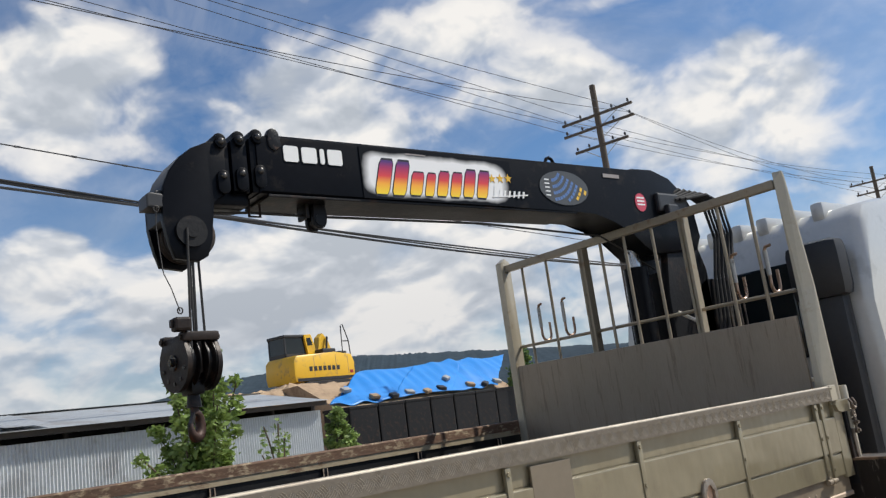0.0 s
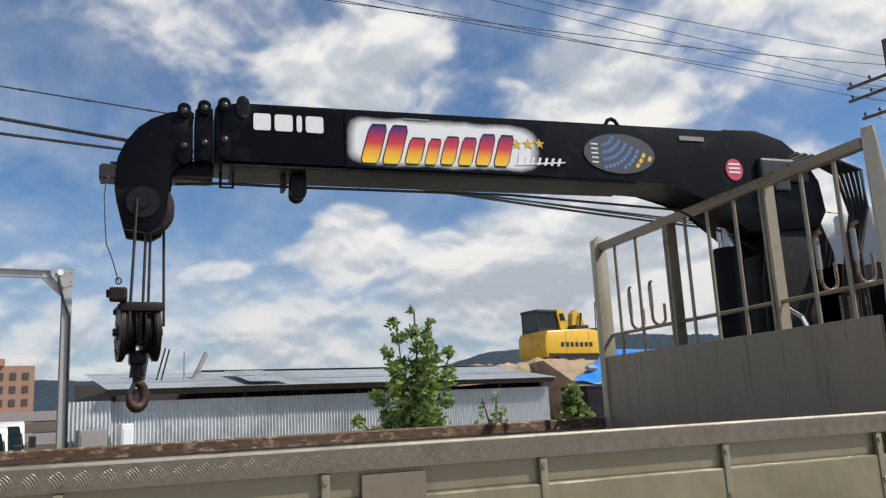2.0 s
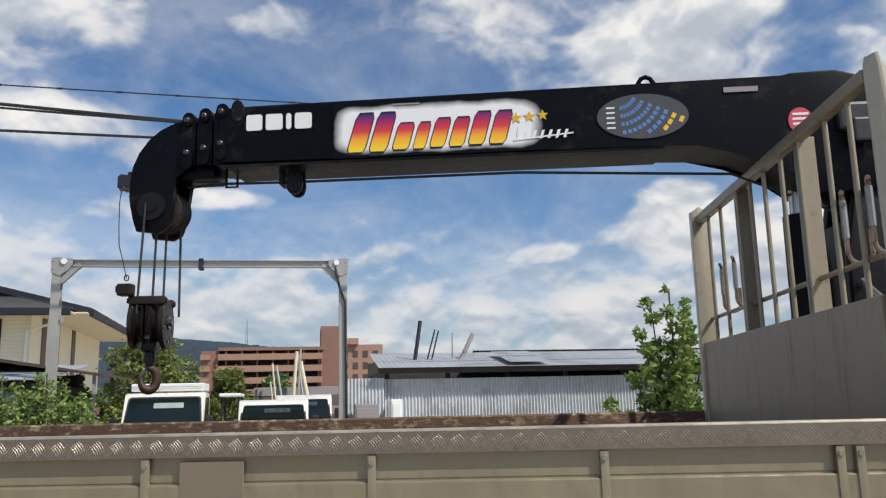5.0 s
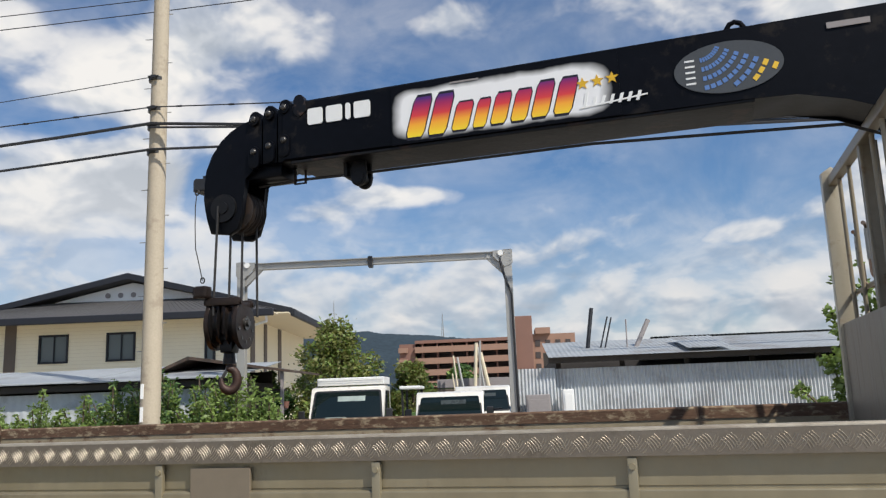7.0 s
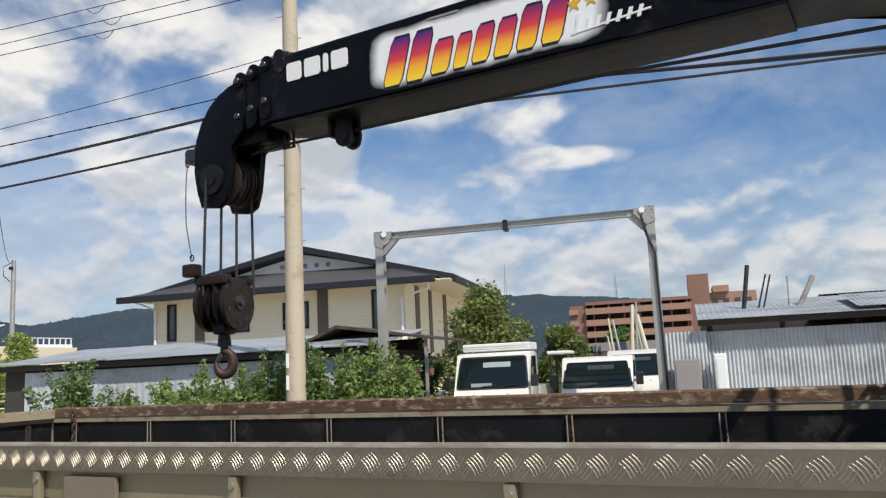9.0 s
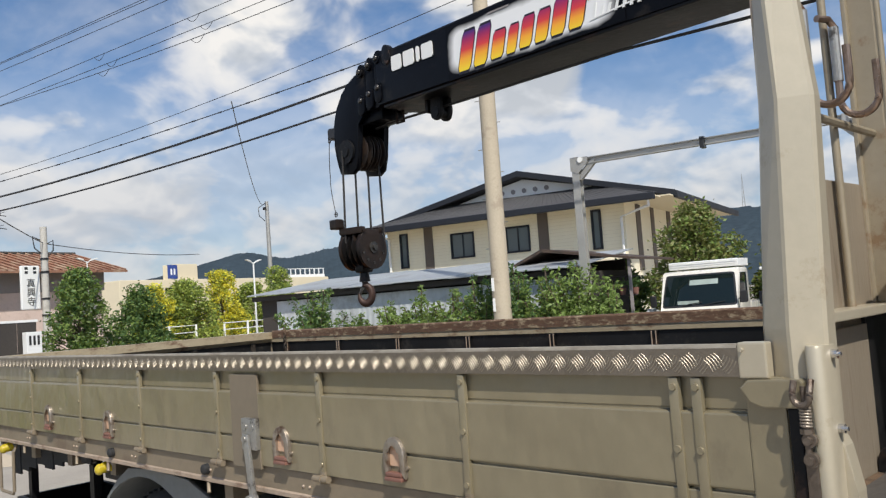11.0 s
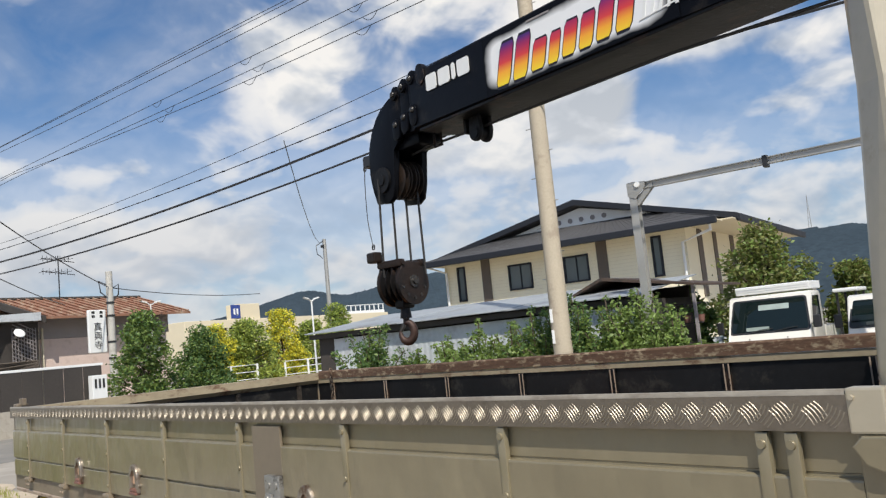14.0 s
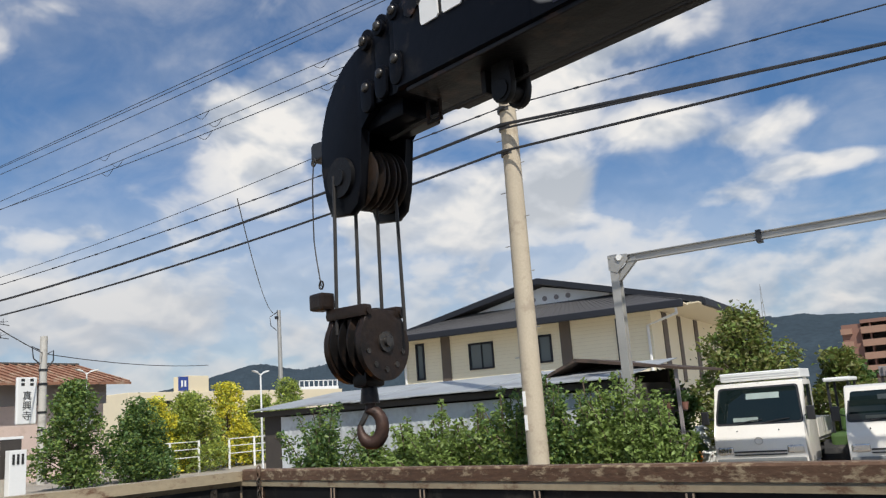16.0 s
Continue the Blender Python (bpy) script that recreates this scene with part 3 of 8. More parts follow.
def tread_groups(bm, shift, lean, length, r, rise, z):
    """Groups of five bowed bars side by side, flattened onto the plate's face."""
    pitch = 0.056
    for i in range(int((RX1 - RX0 - 0.1) / pitch)):
        for k in range(5):
            cx, cz = RX0 + 0.05 + shift + i * pitch + (k - 2) * 0.0058, z + lean * (k - 2) * 0.0034
            pts = []
            for u in (-0.5, -0.25, 0, 0.25, 0.5):
                a, bow = u * length, 0.0024 * (1 - 4 * u * u)
                pts.append((cx + a * 0.60 + bow * 0.8, -0.018, cz - lean * (a * 0.80 - bow * 0.6)))
            first = len(bm.verts)
            tube(bm, pts, r, 6)
            bm.verts.ensure_lookup_table()
            for v in bm.verts[first:]:
                v.co.y = -0.018 + (v.co.y + 0.018) * rise


bm = bmesh.new()
tread_groups(bm, 0.0, 1, 0.031, 0.0012, 1.0, GT + 0.038)
part("tread_relief", bm, lit_tread_bar, cap, "raised bars of the tread plate")
bm = bmesh.new()
tread_groups(bm, 0.028, -1, 0.031, 0.0013, 1.0, GT + 0.034)
part("tread_relief", bm, lit_tread_bar, cap, "raised bars of the tread plate leaning the other way")
bm = bmesh.new()
box(bm, RX1 - 0.055, RX1 + 0.004, -0.0205, 0.0105, GT + 0.006, ST + 0.0025, 0.004)
cyl(bm, (RX1 - 0.045, -0.027, ST - 0.012), (RX1 - 0.045, -0.020, ST - 0.012), 0.004, n=8)
part("cap_end", bm, post_paint, cap, "smooth pale champagne end of the cap")
for x in (-0.20, 0.52, 1.89, 2.46):
    zc = GB + 0.105
    bm = bmesh.new()
    outer = [(x + 0.044 * math.cos(a), zc + 0.055 * math.sin(a)) for a in (math.pi * k / 14 for k in range(15))]
    inner = [(x + 0.026 * math.cos(a), zc + 0.036 * math.sin(a)) for a in (math.pi * k / 14 for k in range(14, -1, -1))]
    prism(bm, [(x + 0.043, GB + 0.042)] + outer + [(x - 0.043, GB + 0.042), (x - 0.026, GB + 0.060)] + inner + [(x + 0.026, GB + 0.060)], "y", -0.024, 0.002, 0.006)
    ring = part("rope_ring", bm, worn_metal, gate, "worn metal arched rope ring", smooth=True)
    # added fill that stands for the peach interior seen through the ring
    bm = bmesh.new()
    prism(bm, [(x + 0.027, GB + 0.075)] + [(x + 0.027 * math.cos(a), zc + 0.037 * math.sin(a)) for a in (math.pi * k / 12 for k in range(13))] + [(x - 0.027, GB + 0.075)], "y", -0.0115, -0.009)
    part("ring_plate", bm, peach_see_through, ring, "pale peach fill for the view through the ring")
    bm = bmesh.new()
    for k in range(2):
        box(bm, x - 0.036 + 0.002 * k, x + 0.036 - 0.002 * k, -0.030 + 0.003 * k, 0.0, GB + 0.034 + 0.013 * k, GB + 0.046 + 0.013 * k, 0.004)
    part("ring_mount", bm, red_brown, ring, "red-brown ridged ring mount", smooth=True)
    for sx in (-0.045, 0.045):
        bm = bmesh.new()
        cyl(bm, (x + sx, -0.017, GB + 0.072), (x + sx, -0.004, GB + 0.072), 0.006, n=10)
        part("ring_bolt", bm, worn_metal, ring, smooth=True)
# gate end with its latch
bm = bmesh.new()
box(bm, RX1 - 0.05, RX1 + 0.03, -0.012, 0.018, GB + 0.0, GT + 0.008, 0.005)
part("end_stile", bm, gold, gate)
bm = bmesh.new()
prism(bm, [(RX1 - 0.052, GT - 0.012), (RX1 - 0.036, GT + 0.004), (RX1 + 0.066, GT + 0.007), (RX1 + 0.073, GT + 0.001), (RX1 + 0.073, GT - 0.044), (RX1 + 0.066, GT - 0.049), (RX1 - 0.010, GT - 0.049), (RX1 - 0.034, GT - 0.040)], "y", -0.030, 0.02, 0.003)
part("latch_bracket", bm, gold, gate)
LX, LZ = RX1 + 0.076, GT + 0.018
bm = bmesh.new()
tube(bm, [(LX - 0.016, -0.040, LZ - 0.0133), (LX - 0.016, -0.052, LZ - 0.0333)] + [(LX - 0.016 * math.cos(a), -0.053, LZ - 0.0385 - 0.018 * math.sin(a)) for a in (math.pi * k / 10 for k in range(11))]
     + [(LX + 0.016, -0.052, LZ - 0.0333), (LX + 0.016, -0.040, LZ - 0.0104)], 0.0065, 8)
latch = part("latch", bm, latch_steel, gate, "worn spring latch with a steel shackle", smooth=True)
bm = bmesh.new()
tube(bm, [(LX + 0.0095 * math.cos(a), -0.040 + 0.0095 * math.sin(a), LZ - 0.0622 - 0.0058 * a / (2 * math.pi)) for a in (2 * math.pi * k / 12 for k in range(12 * 6 + 1))], 0.0024, 6)
part("spring", bm, worn_metal, latch, smooth=True)
bm = bmesh.new()
cyl(bm, (LX, -0.040, LZ - 0.1554), (LX, -0.040, LZ - 0.0222), 0.0060, n=10)
cyl(bm, (LX, -0.040, LZ - 0.1110), (LX, -0.040, LZ - 0.1014), 0.0125, n=6)
part("latch_rod", bm, latch_steel, latch, smooth=True)
for z in (LZ - 0.1221, LZ - 0.1591):
    bm = bmesh.new()
    cyl(bm, (LX + 0.004, -0.034, z), (LX + 0.004, -0.046, z), 0.0135, n=14)
    cyl(bm, (LX + 0.004, -0.046, z), (LX + 0.004, -0.056, z), 0.0080, n=6)
    part("latch_bolt", bm, latch_steel, latch, smooth=True)
bm = bmesh.new()
box(bm, RX1 + 0.036, RX1 + 0.060, -0.022, 0.02, GB - 0.04, GT - 0.050, 0.003)
part("latch_strap", bm, black_steel, gate)
bm = bmesh.new()
box(bm, RX1 + 0.062, RX1 + 0.086, -0.028, 0.0, GB - 0.04, GT - 0.130, 0.004)
part("latch_plate", bm, latch_steel, gate, "scuffed bare latch plate")

# far side gate
bm = bmesh.new()
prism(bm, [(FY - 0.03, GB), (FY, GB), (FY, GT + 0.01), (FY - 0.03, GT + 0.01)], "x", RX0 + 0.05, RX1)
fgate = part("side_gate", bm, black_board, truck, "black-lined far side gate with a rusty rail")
bm = bmesh.new()
prism(bm, [(FY - 0.045, GT + 0.018), (FY - 0.045, ST - 0.008), (FY - 0.038, ST), (FY + 0.02, ST), (FY + 0.02, GT + 0.014), (FY - 0.02, GT + 0.018)], "x", RX0 + 0.075, RX1 + 0.02, 0.003)
part("top_rail", bm, rust, fgate, "rusty scraped top rail")
bm = bmesh.new()
prism(bm, [(FY - 0.040, GT - 0.014), (FY - 0.040, GT + 0.016), (FY - 0.028, GT + 0.016), (FY - 0.028, GT - 0.014)], "x", RX0 + 0.06, RX1)
part("liner_edge", bm, cream_worn, fgate)
for i in range(8):
    x = -1.13 + i * 0.643
    bm = bmesh.new()
    box(bm, x - 0.015, x + 0.015, FY - 0.046, FY - 0.03, GB + 0.01, GT - 0.016, 0.003)
    for z in (GB + 0.08, GB + 0.22, GT - 0.09):
        cyl(bm, (x + 0.009, FY - 0.051, z), (x + 0.009, FY - 0.045, z), 0.005, n=8)
    batten = part("liner_batten", bm, black_steel, fgate, "dark batten with rubbed pale edges")
    for sx in (-0.0125, 0.0125):
        bm = bmesh.new()
        box(bm, x + sx - 0.0030, x + sx + 0.0030, FY - 0.0495, FY - 0.0455, GB + 0.012, GT - 0.018, 0.001)
        part("batten_edge", bm, worn_lip, batten)
    if i in (1, 2, 4, 5):
        cx = x + (0, 0.297, 0.335, 0, 0.42, 0.40)[i]
        bm = bmesh.new()
        outer = arc(cx, GB + 0.125, 0.052, 0, 180, 14)
        inner = arc(cx, GB + 0.125, 0.037, 180, 0, 14)
        prism(bm, [(cx + 0.052, GB + 0.06)] + outer + [(cx - 0.052, GB + 0.06), (cx - 0.037, GB + 0.06)] + inner + [(cx + 0.037, GB + 0.06)], "y", FY - 0.042, FY - 0.028, 0.004)
        part("rope_ring", bm, rim_grey, fgate, smooth=True)
        bm = bmesh.new()
        prism(bm, [(cx + 0.030, GB + 0.07)] + arc(cx + 0.004, GB + 0.122, 0.028, 0, 180, 12) + [(cx - 0.022, GB + 0.07)], "y", FY - 0.034, FY - 0.029)
        part("ring_plate", bm, store_cream, fgate, "pale plate behind the ring")

# tail gate
bm = bmesh.new()
box(bm, RX0, RX0 + 0.03, 0.04, FY - 0.03, GB, GT, 0.004)
tgate = part("tail_gate", bm, black_board, truck, "black-lined tail gate with a dull gold rail")
bm = bmesh.new()
prism(bm, [(RX0 - 0.03, GT - 0.015), (RX0 - 0.03, ST - 0.01), (RX0 + 0.07, ST - 0.01), (RX0 + 0.07, GT + 0.012), (RX0 + 0.035, GT - 0.015)], "y", 0.05, FY - 0.01, 0.004)
part("top_rail", bm, cream_worn, tgate)
for y in (0.45, 0.95, 1.45, 1.95):
    bm = bmesh.new()
    box(bm, RX0 + 0.03, RX0 + 0.042, y - 0.02, y + 0.02, GB + 0.01, GT - 0.012, 0.003)
    cyl(bm, (RX0 + 0.04, y, GT - 0.03), (RX0 + 0.05, y, GT - 0.03), 0.01, n=8)
    part("liner_batten", bm, batten_steel, tgate)
for y, top in ((0.03, ST + 0.015), (FY - 0.03, GT)):
    bm = bmesh.new()
    box(bm, RX0 - 0.05, RX0 + 0.02, y - 0.02, y + 0.05, 1.0, top, 0.008)
    if y < 1:
        box(bm, RX0 - 0.02, RX0 + 0.06, y + 0.005, y + 0.03, ST, ST + 0.045, 0.006)
    part("corner_post", bm, gold_dirty, truck)
bm = bmesh.new()
for k in range(9):
    z = ST + 0.0 - k * 0.032
    pts = [(RX0 + 0.28 + (0.012 * math.cos(a) if k % 2 else 0.0), FY - 0.065 + (0.0 if k % 2 else 0.012 * math.cos(a)), z + 0.021 * math.sin(a)) for a in (2 * math.pi * j / 10 for j in range(11))]
    tube(bm, pts, 0.0045, 5)
part("tail_chain", bm, brown_steel, truck, "rusty tail-gate chain", smooth=True)

# headboard
HY0, HY1, HZP, HZT = 0.09, 2.04, 1.82, 2.50
bm = bmesh.new()
box(bm, HBX - 0.030, HBX - 0.012, HY0, HY1 + 0.05, 1.06, HZP, 0.003)
headboard = part("headboard", bm, plate_grey, truck, "scuffed metal headboard plate below a barred frame")
bm = bmesh.new()
box(bm, HBX - 0.02, HBX + 0.02, HY0 - 0.02, HY1 + 0.03, HZT - 0.046, HZT, 0.006)
part("top_bar", bm, shaded_bar_paint, headboard)
bm = bmesh.new()
box(bm, HBX - 0.012, HBX + 0.05, HY0 + 0.01, HY1, 1.500, 1.522, 0.003)
part("ledge", bm, post_paint, headboard)
bm = bmesh.new()
box(bm, HBX - 0.010, HBX + 0.004, HY0 + 0.01, 0.50, 0.98, 1.478, 0.003)
part("lower_panel", bm, plate_grey, headboard, "stained champagne lower panel")
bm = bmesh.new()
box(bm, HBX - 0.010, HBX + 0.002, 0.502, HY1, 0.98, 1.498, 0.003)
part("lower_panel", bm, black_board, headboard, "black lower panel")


def folded_post(bm, levels):
    """An upright of folded sheet: each level is a height and the plan points round it."""
    rings = [[bm.verts.new((x, y, z)) for x, y in ring] for z, ring in levels]
    n = len(rings[0])
    for a, c in zip(rings, rings[1:]):
        for k in range(n):
            bm.faces.new((a[k], a[(k + 1) % n], c[(k + 1) % n], c[k]))
    bm.faces.new(rings[0][::-1])
    bm.faces.new(rings[-1])


def post_plan(x0, xm, x1, yn):
    return [(x0, 0.062), (x0, yn + 0.042), (x0 + 0.006, yn + 0.034), (xm - 0.004, yn + 0.002), (xm + 0.004, yn), (x1 - 0.006, yn + 0.026), (x1, yn + 0.034), (x1, 0.062)]


bm = bmesh.new()
folded_post(bm, [(1.139, post_plan(3.556, 3.622, 3.682, -0.012)), (1.50, post_plan(3.556, 3.622, 3.685, -0.012)), (1.95, post_plan(3.586, 3.638, 3.700, 0.0)),
                 (2.50, post_plan(3.585, 3.615, 3.650, 0.02)), (2.535, post_plan(3.592, 3.612, 3.640, 0.024))])
part("corner_post", bm, post_paint, headboard, "tall folded champagne corner post")
bm = bmesh.new()
SLEEVE = [(3.626, 0.04), (3.626, -0.006), (3.629, -0.016), (3.636, -0.023), (3.647, -0.027), (3.660, -0.027), (3.672, -0.024), (3.681, -0.017), (3.686, -0.006), (3.687, 0.04)]
SLEEVE = [(3.650 + (u - 3.626) * 0.62, v) for u, v in SLEEVE]
folded_post(bm, [(1.1395, SLEEVE), (1.462, SLEEVE), (1.468, [(3.669 + (u - 3.669) * 0.93, v * 0.93 + 0.001) for u, v in SLEEVE])])
part("post_sleeve", bm, post_paint, headboard, smooth=True)
for z in (1.31, 1.45):
    bm = bmesh.new()
    cyl(bm, (3.685, 0.02, z), (3.699, 0.02, z), 0.009, n=8)
    cyl(bm, (3.699, 0.02, z), (3.705, 0.02, z), 0.005, n=8)
    part("post_bolt", bm, chrome, headboard)
bm = bmesh.new()
prism(bm, [(3.680, 1.1395), (3.680, 1.30), (3.692, 1.275), (3.707, 1.19), (3.708, 1.1395)], "y", 0.03, 0.075, 0.003)
part("post_gusset", bm, post_paint, headboard)
bm = bmesh.new()
prism(bm, [(HBX - 0.045, 1.02), (HBX - 0.045, HZT + 0.02), (HBX + 0.0, HZT + 0.05), (HBX + 0.04, HZT + 0.02), (HBX + 0.045, 1.02)], "y", HY1, HY1 + 0.06, 0.012)
part("corner_post", bm, post_paint, headboard, smooth=True)
for y in (0.23, 0.41, 0.84, 1.04, 1.22, 1.68, 1.90):
    bm = bmesh.new()
    cyl(bm, (HBX + 0.005, y, 1.522), (HBX + 0.005, y, HZT - 0.04), 0.0092, n=10)
    part("bar", bm, shaded_bar_paint, headboard, smooth=True)
for y in (0.63, 1.37):
    bm = bmesh.new()
    box(bm, HBX - 0.016, HBX + 0.055, y - 0.006, y + 0.006, 1.522, HZT - 0.03, 0.003)
    box(bm, HBX - 0.016, HBX - 0.004, y - 0.021, y + 0.021, 1.522, HZT - 0.03, 0.003)
    part("flat_bar", bm, shaded_bar_paint, headboard)
bm = bmesh.new()
cyl(bm, (HBX + 0.024, HY0, HZP + 0.125), (HBX + 0.024, HY1, HZP + 0.125), 0.010, n=8)
part("cross_bar", bm, shaded_bar_paint, headboard, smooth=True)
for y in (0.21, 0.40, 1.62, 1.83):
    bm = bmesh.new()
    hx0 = HBX + 0.030
    pts = [(HBX + 0.010, y - 0.045, 2.190), (hx0 - 0.006, y - 0.012, 2.190), (hx0, y, 2.175), (hx0, y, 2.03)]
    pts += [(hx0 + 0.041 - 0.041 * math.cos(a), y, 2.000 - 0.042 * math.sin(a)) for a in (math.pi * k / 12 for k in range(13))]
    pts += [(hx0 + 0.082, y, 2.075)]
    tube(bm, pts, 0.0085, 8)
    hk = part("rope_hook", bm, hook_steel, headboard, "worn coppery steel rope hook", smooth=True)
    bm = bmesh.new()
    cyl(bm, (hx0, y, 2.045), (hx0, y, 2.172), 0.0115, n=12)
    part("hook_sleeve", bm, stay_steel, hk, "dull steel sleeve")

# under the bed
for x, y in ((0.74, 0.10), (0.74, 0.42), (0.74, 1.45), (0.74, 1.78), (5.35, 0.18), (5.35, 1.70)):
    bm = bmesh.new()
    cy = (y, y + 0.26)
    prof = [(cy[0] + 0.02, 0.245), (cy[0], 0.28), (cy[0] - 0.005, 0.36), (cy[0] + 0.01, 0.405), (cy[0] + 0.05, 0.43), (cy[1] - 0.05, 0.43), (cy[1] - 0.01, 0.405), (cy[1], 0.36), (cy[1], 0.28), (cy[1] - 0.02, 0.245)]
    n = 40
    rings = [[bm.verts.new((x + r * math.cos(2 * math.pi * k / n), yy, 0.43 + r * math.sin(2 * math.pi * k / n))) for yy, r in prof] for k in range(n)]
    for k in range(n):
        a, b = rings[k], rings[(k + 1) % n]
        for j in range(len(prof) - 1):
            bm.faces.new((a[j], a[j + 1], b[j + 1], b[j]))
    tyre = part("wheel", bm, rubber, truck, "worn black truck tyre on a grey steel rim", smooth=True)
    bm = bmesh.new()
    for k in range(48):
        a = 2 * math.pi * k / 48
        vs = box(bm, -0.007, 0.007, cy[0] + 0.03, cy[1] - 0.03, 0.425, 0.436)
        move(vs, Matrix.Translation((x, 0, 0.43)) @ Matrix.Rotation(a, 4, "Y"))
    part("tread_blocks", bm, rubber, tyre)
    bm = bmesh.new()
    rp = [(cy[0] + 0.010, 0.252), (cy[0] + 0.005, 0.235), (cy[0] + 0.03, 0.22), (cy[0] + 0.10, 0.20), (cy[0] + 0.115, 0.10), (cy[0] + 0.05, 0.09), (cy[0] + 0.03, 0.06), (cy[0] + 0.03, 0.0)]
    rings = [[bm.verts.new((x + max(r, 0.001) * math.cos(2 * math.pi * k / n), yy, 0.43 + max(r, 0.001) * math.sin(2 * math.pi * k / n))) for yy, r in rp] for k in range(n)]
    for k in range(n):
        a, b = rings[k], rings[(k + 1) % n]
        for j in range(len(rp) - 1):
            bm.faces.new((a[j], a[j + 1], b[j + 1], b[j]))
    for k in range(6):
        a = 2 * math.pi * k / 6
        cyl(bm, (x + 0.135 * math.cos(a), cy[0] + 0.06, 0.43 + 0.135 * math.sin(a)), (x + 0.135 * math.cos(a), cy[0] + 0.11, 0.43 + 0.135 * math.sin(a)), 0.014, n=6)
    part("rim", bm, rim_grey, tyre, "grey-white steel rim", smooth=True)
bm = bmesh.new()
for y in (0.5, 1.6):
    cyl(bm, (0.74, y, 0.43), (0.74, 1.07, 0.43), 0.07, n=12)
bmesh.ops.create_uvsphere(bm, u_segments=14, v_segments=8, radius=0.17, matrix=Matrix.Translation((0.74, 1.07, 0.43)))
part("axle", bm, black_steel, truck)
for y0, y1, side in ((0.06, 0.70, 0.06), (1.45, 2.09, 2.074)):
    inner = [(0.262, 0.700), (0.275, 0.753), (0.335, 0.815), (0.439, 0.875), (0.540, 0.910), (0.645, 0.926), (0.750, 0.926), (0.856, 0.908), (0.945, 0.875), (1.021, 0.825), (1.060, 0.785), (1.095, 0.738)]
    outer = [(1.425, 0.812), (1.30, 0.880), (1.08, 0.956), (0.783, 0.968), (0.534, 0.954), (0.41, 0.886), (0.30, 0.800), (0.25, 0.750), (0.248, 0.700)]
    bm = bmesh.new()
    prism(bm, inner + outer, "y", side, side + 0.016, 0.003)
    prism(bm, inner + [(u, v + 0.014) for u, v in inner[::-1]], "y", y0 + 0.014, y1 - 0.014)
    part("mudguard", bm, grey_plastic, truck, "dusty pale grey mudguard with a flared side plate", smooth=True)
bm = bmesh.new()
TX0, TX1, TZ = -1.075, 0.16, 0.44
box(bm, TX0, TX1, 0.10, 0.13, TZ, TZ + 0.20, 0.006)
box(bm, TX0, TX1, 0.57, 0.60, TZ, TZ + 0.20, 0.006)
box(bm, TX0, TX0 + 0.03, 0.13, 0.57, TZ, TZ + 0.20, 0.006)
box(bm, TX1 - 0.03, TX1, 0.13, 0.57, TZ, TZ + 0.20, 0.006)
box(bm, TX0 + 0.03, TX1 - 0.03, 0.13, 0.57, TZ, TZ + 0.02)
for x in (-0.99, -0.10):
    box(bm, x, x + 0.05, 0.14, 0.18, TZ + 0.18, 0.90)
    box(bm, x, x + 0.05, 0.52, 0.56, TZ + 0.18, 0.90)
tray = part("side_tray", bm, black_steel, truck, "open black steel tray hung under the bed")
bm = bmesh.new()
box(bm, TX0 - 0.012, TX0, 0.12, 0.17, TZ + 0.06, TZ + 0.13, 0.004)
part("reflector", bm, red_brown, tray, "dull red reflector")
bm = bmesh.new()
box(bm, 0.18, 0.30, 0.09, 0.12, 0.18, 0.62, 0.004)
part("mud_flap", bm, rubber, truck)
for k in range(9):
    bm = bmesh.new()
    box(bm, -1.12 + k * 0.127, -0.995 + k * 0.127, 0.10 + 0.004 * (k % 2), 0.112 + 0.004 * (k % 2), 0.775 + 0.0178 * k + 0.010 * (k * 5 % 4), 0.99, 0.002)
    part("flap_strip", bm, rubber, truck, "ragged black rubber flap under the sill")
bm = bmesh.new()
tube(bm, [(-1.02, 0.03, 0.99), (-1.02, 0.0, 0.94), (-1.015, 0.0, 0.715), (-1.00, 0.0, 0.703), (-0.815, 0.0, 0.703), (-0.80, 0.0, 0.715), (-0.795, 0.0, 0.94), (-0.795, 0.03, 0.99)], 0.009, 8)
part("step_loop", bm, gold_dirty, truck, smooth=True)
for x in (-0.94, 0.38, 2.03):
    bm = bmesh.new()
    cyl(bm, (x, 0.04, 0.955), (x, -0.006, 0.945), 0.028, 0.023, n=14)
    bmesh.ops.create_uvsphere(bm, u_segments=12, v_segments=8, radius=0.023, matrix=Matrix.Translation((x, -0.006, 0.945)) @ Matrix.Diagonal((1, 1, 1.15, 1)))
    part("marker_lamp", bm, amber, truck, "yellow side marker lamp", smooth=True)
for x in (0.51, 1.35, 2.65):
    bm = bmesh.new()
    cyl(bm, (x, 0.02, 1.032), (x, -0.010, 1.032), 0.022, 0.020, n=14)
    bmesh.ops.create_uvsphere(bm, u_segments=12, v_segments=8, radius=0.020, matrix=Matrix.Translation((x, -0.010, 1.032)) @ Matrix.Diagonal((1, 0.5, 1, 1)))
    part("rubber_stop", bm, rubber, truck, smooth=True)
for x in (-0.62, 0.10, 0.46, 1.36, 1.93, 2.222, 2.505, 2.93):
    bm = bmesh.new()
    tube(bm, [(x - 0.01, 0.03, 0.995), (x - 0.004, 0.005, 0.978), (x + 0.010, -0.004, 0.946)], 0.008, 8)
    part("rope_peg", bm, gold_dirty, truck, smooth=True)
bm = bmesh.new()
box(bm, 1.665, 1.755, -0.030, -0.010, 1.135, 1.245, 0.004)
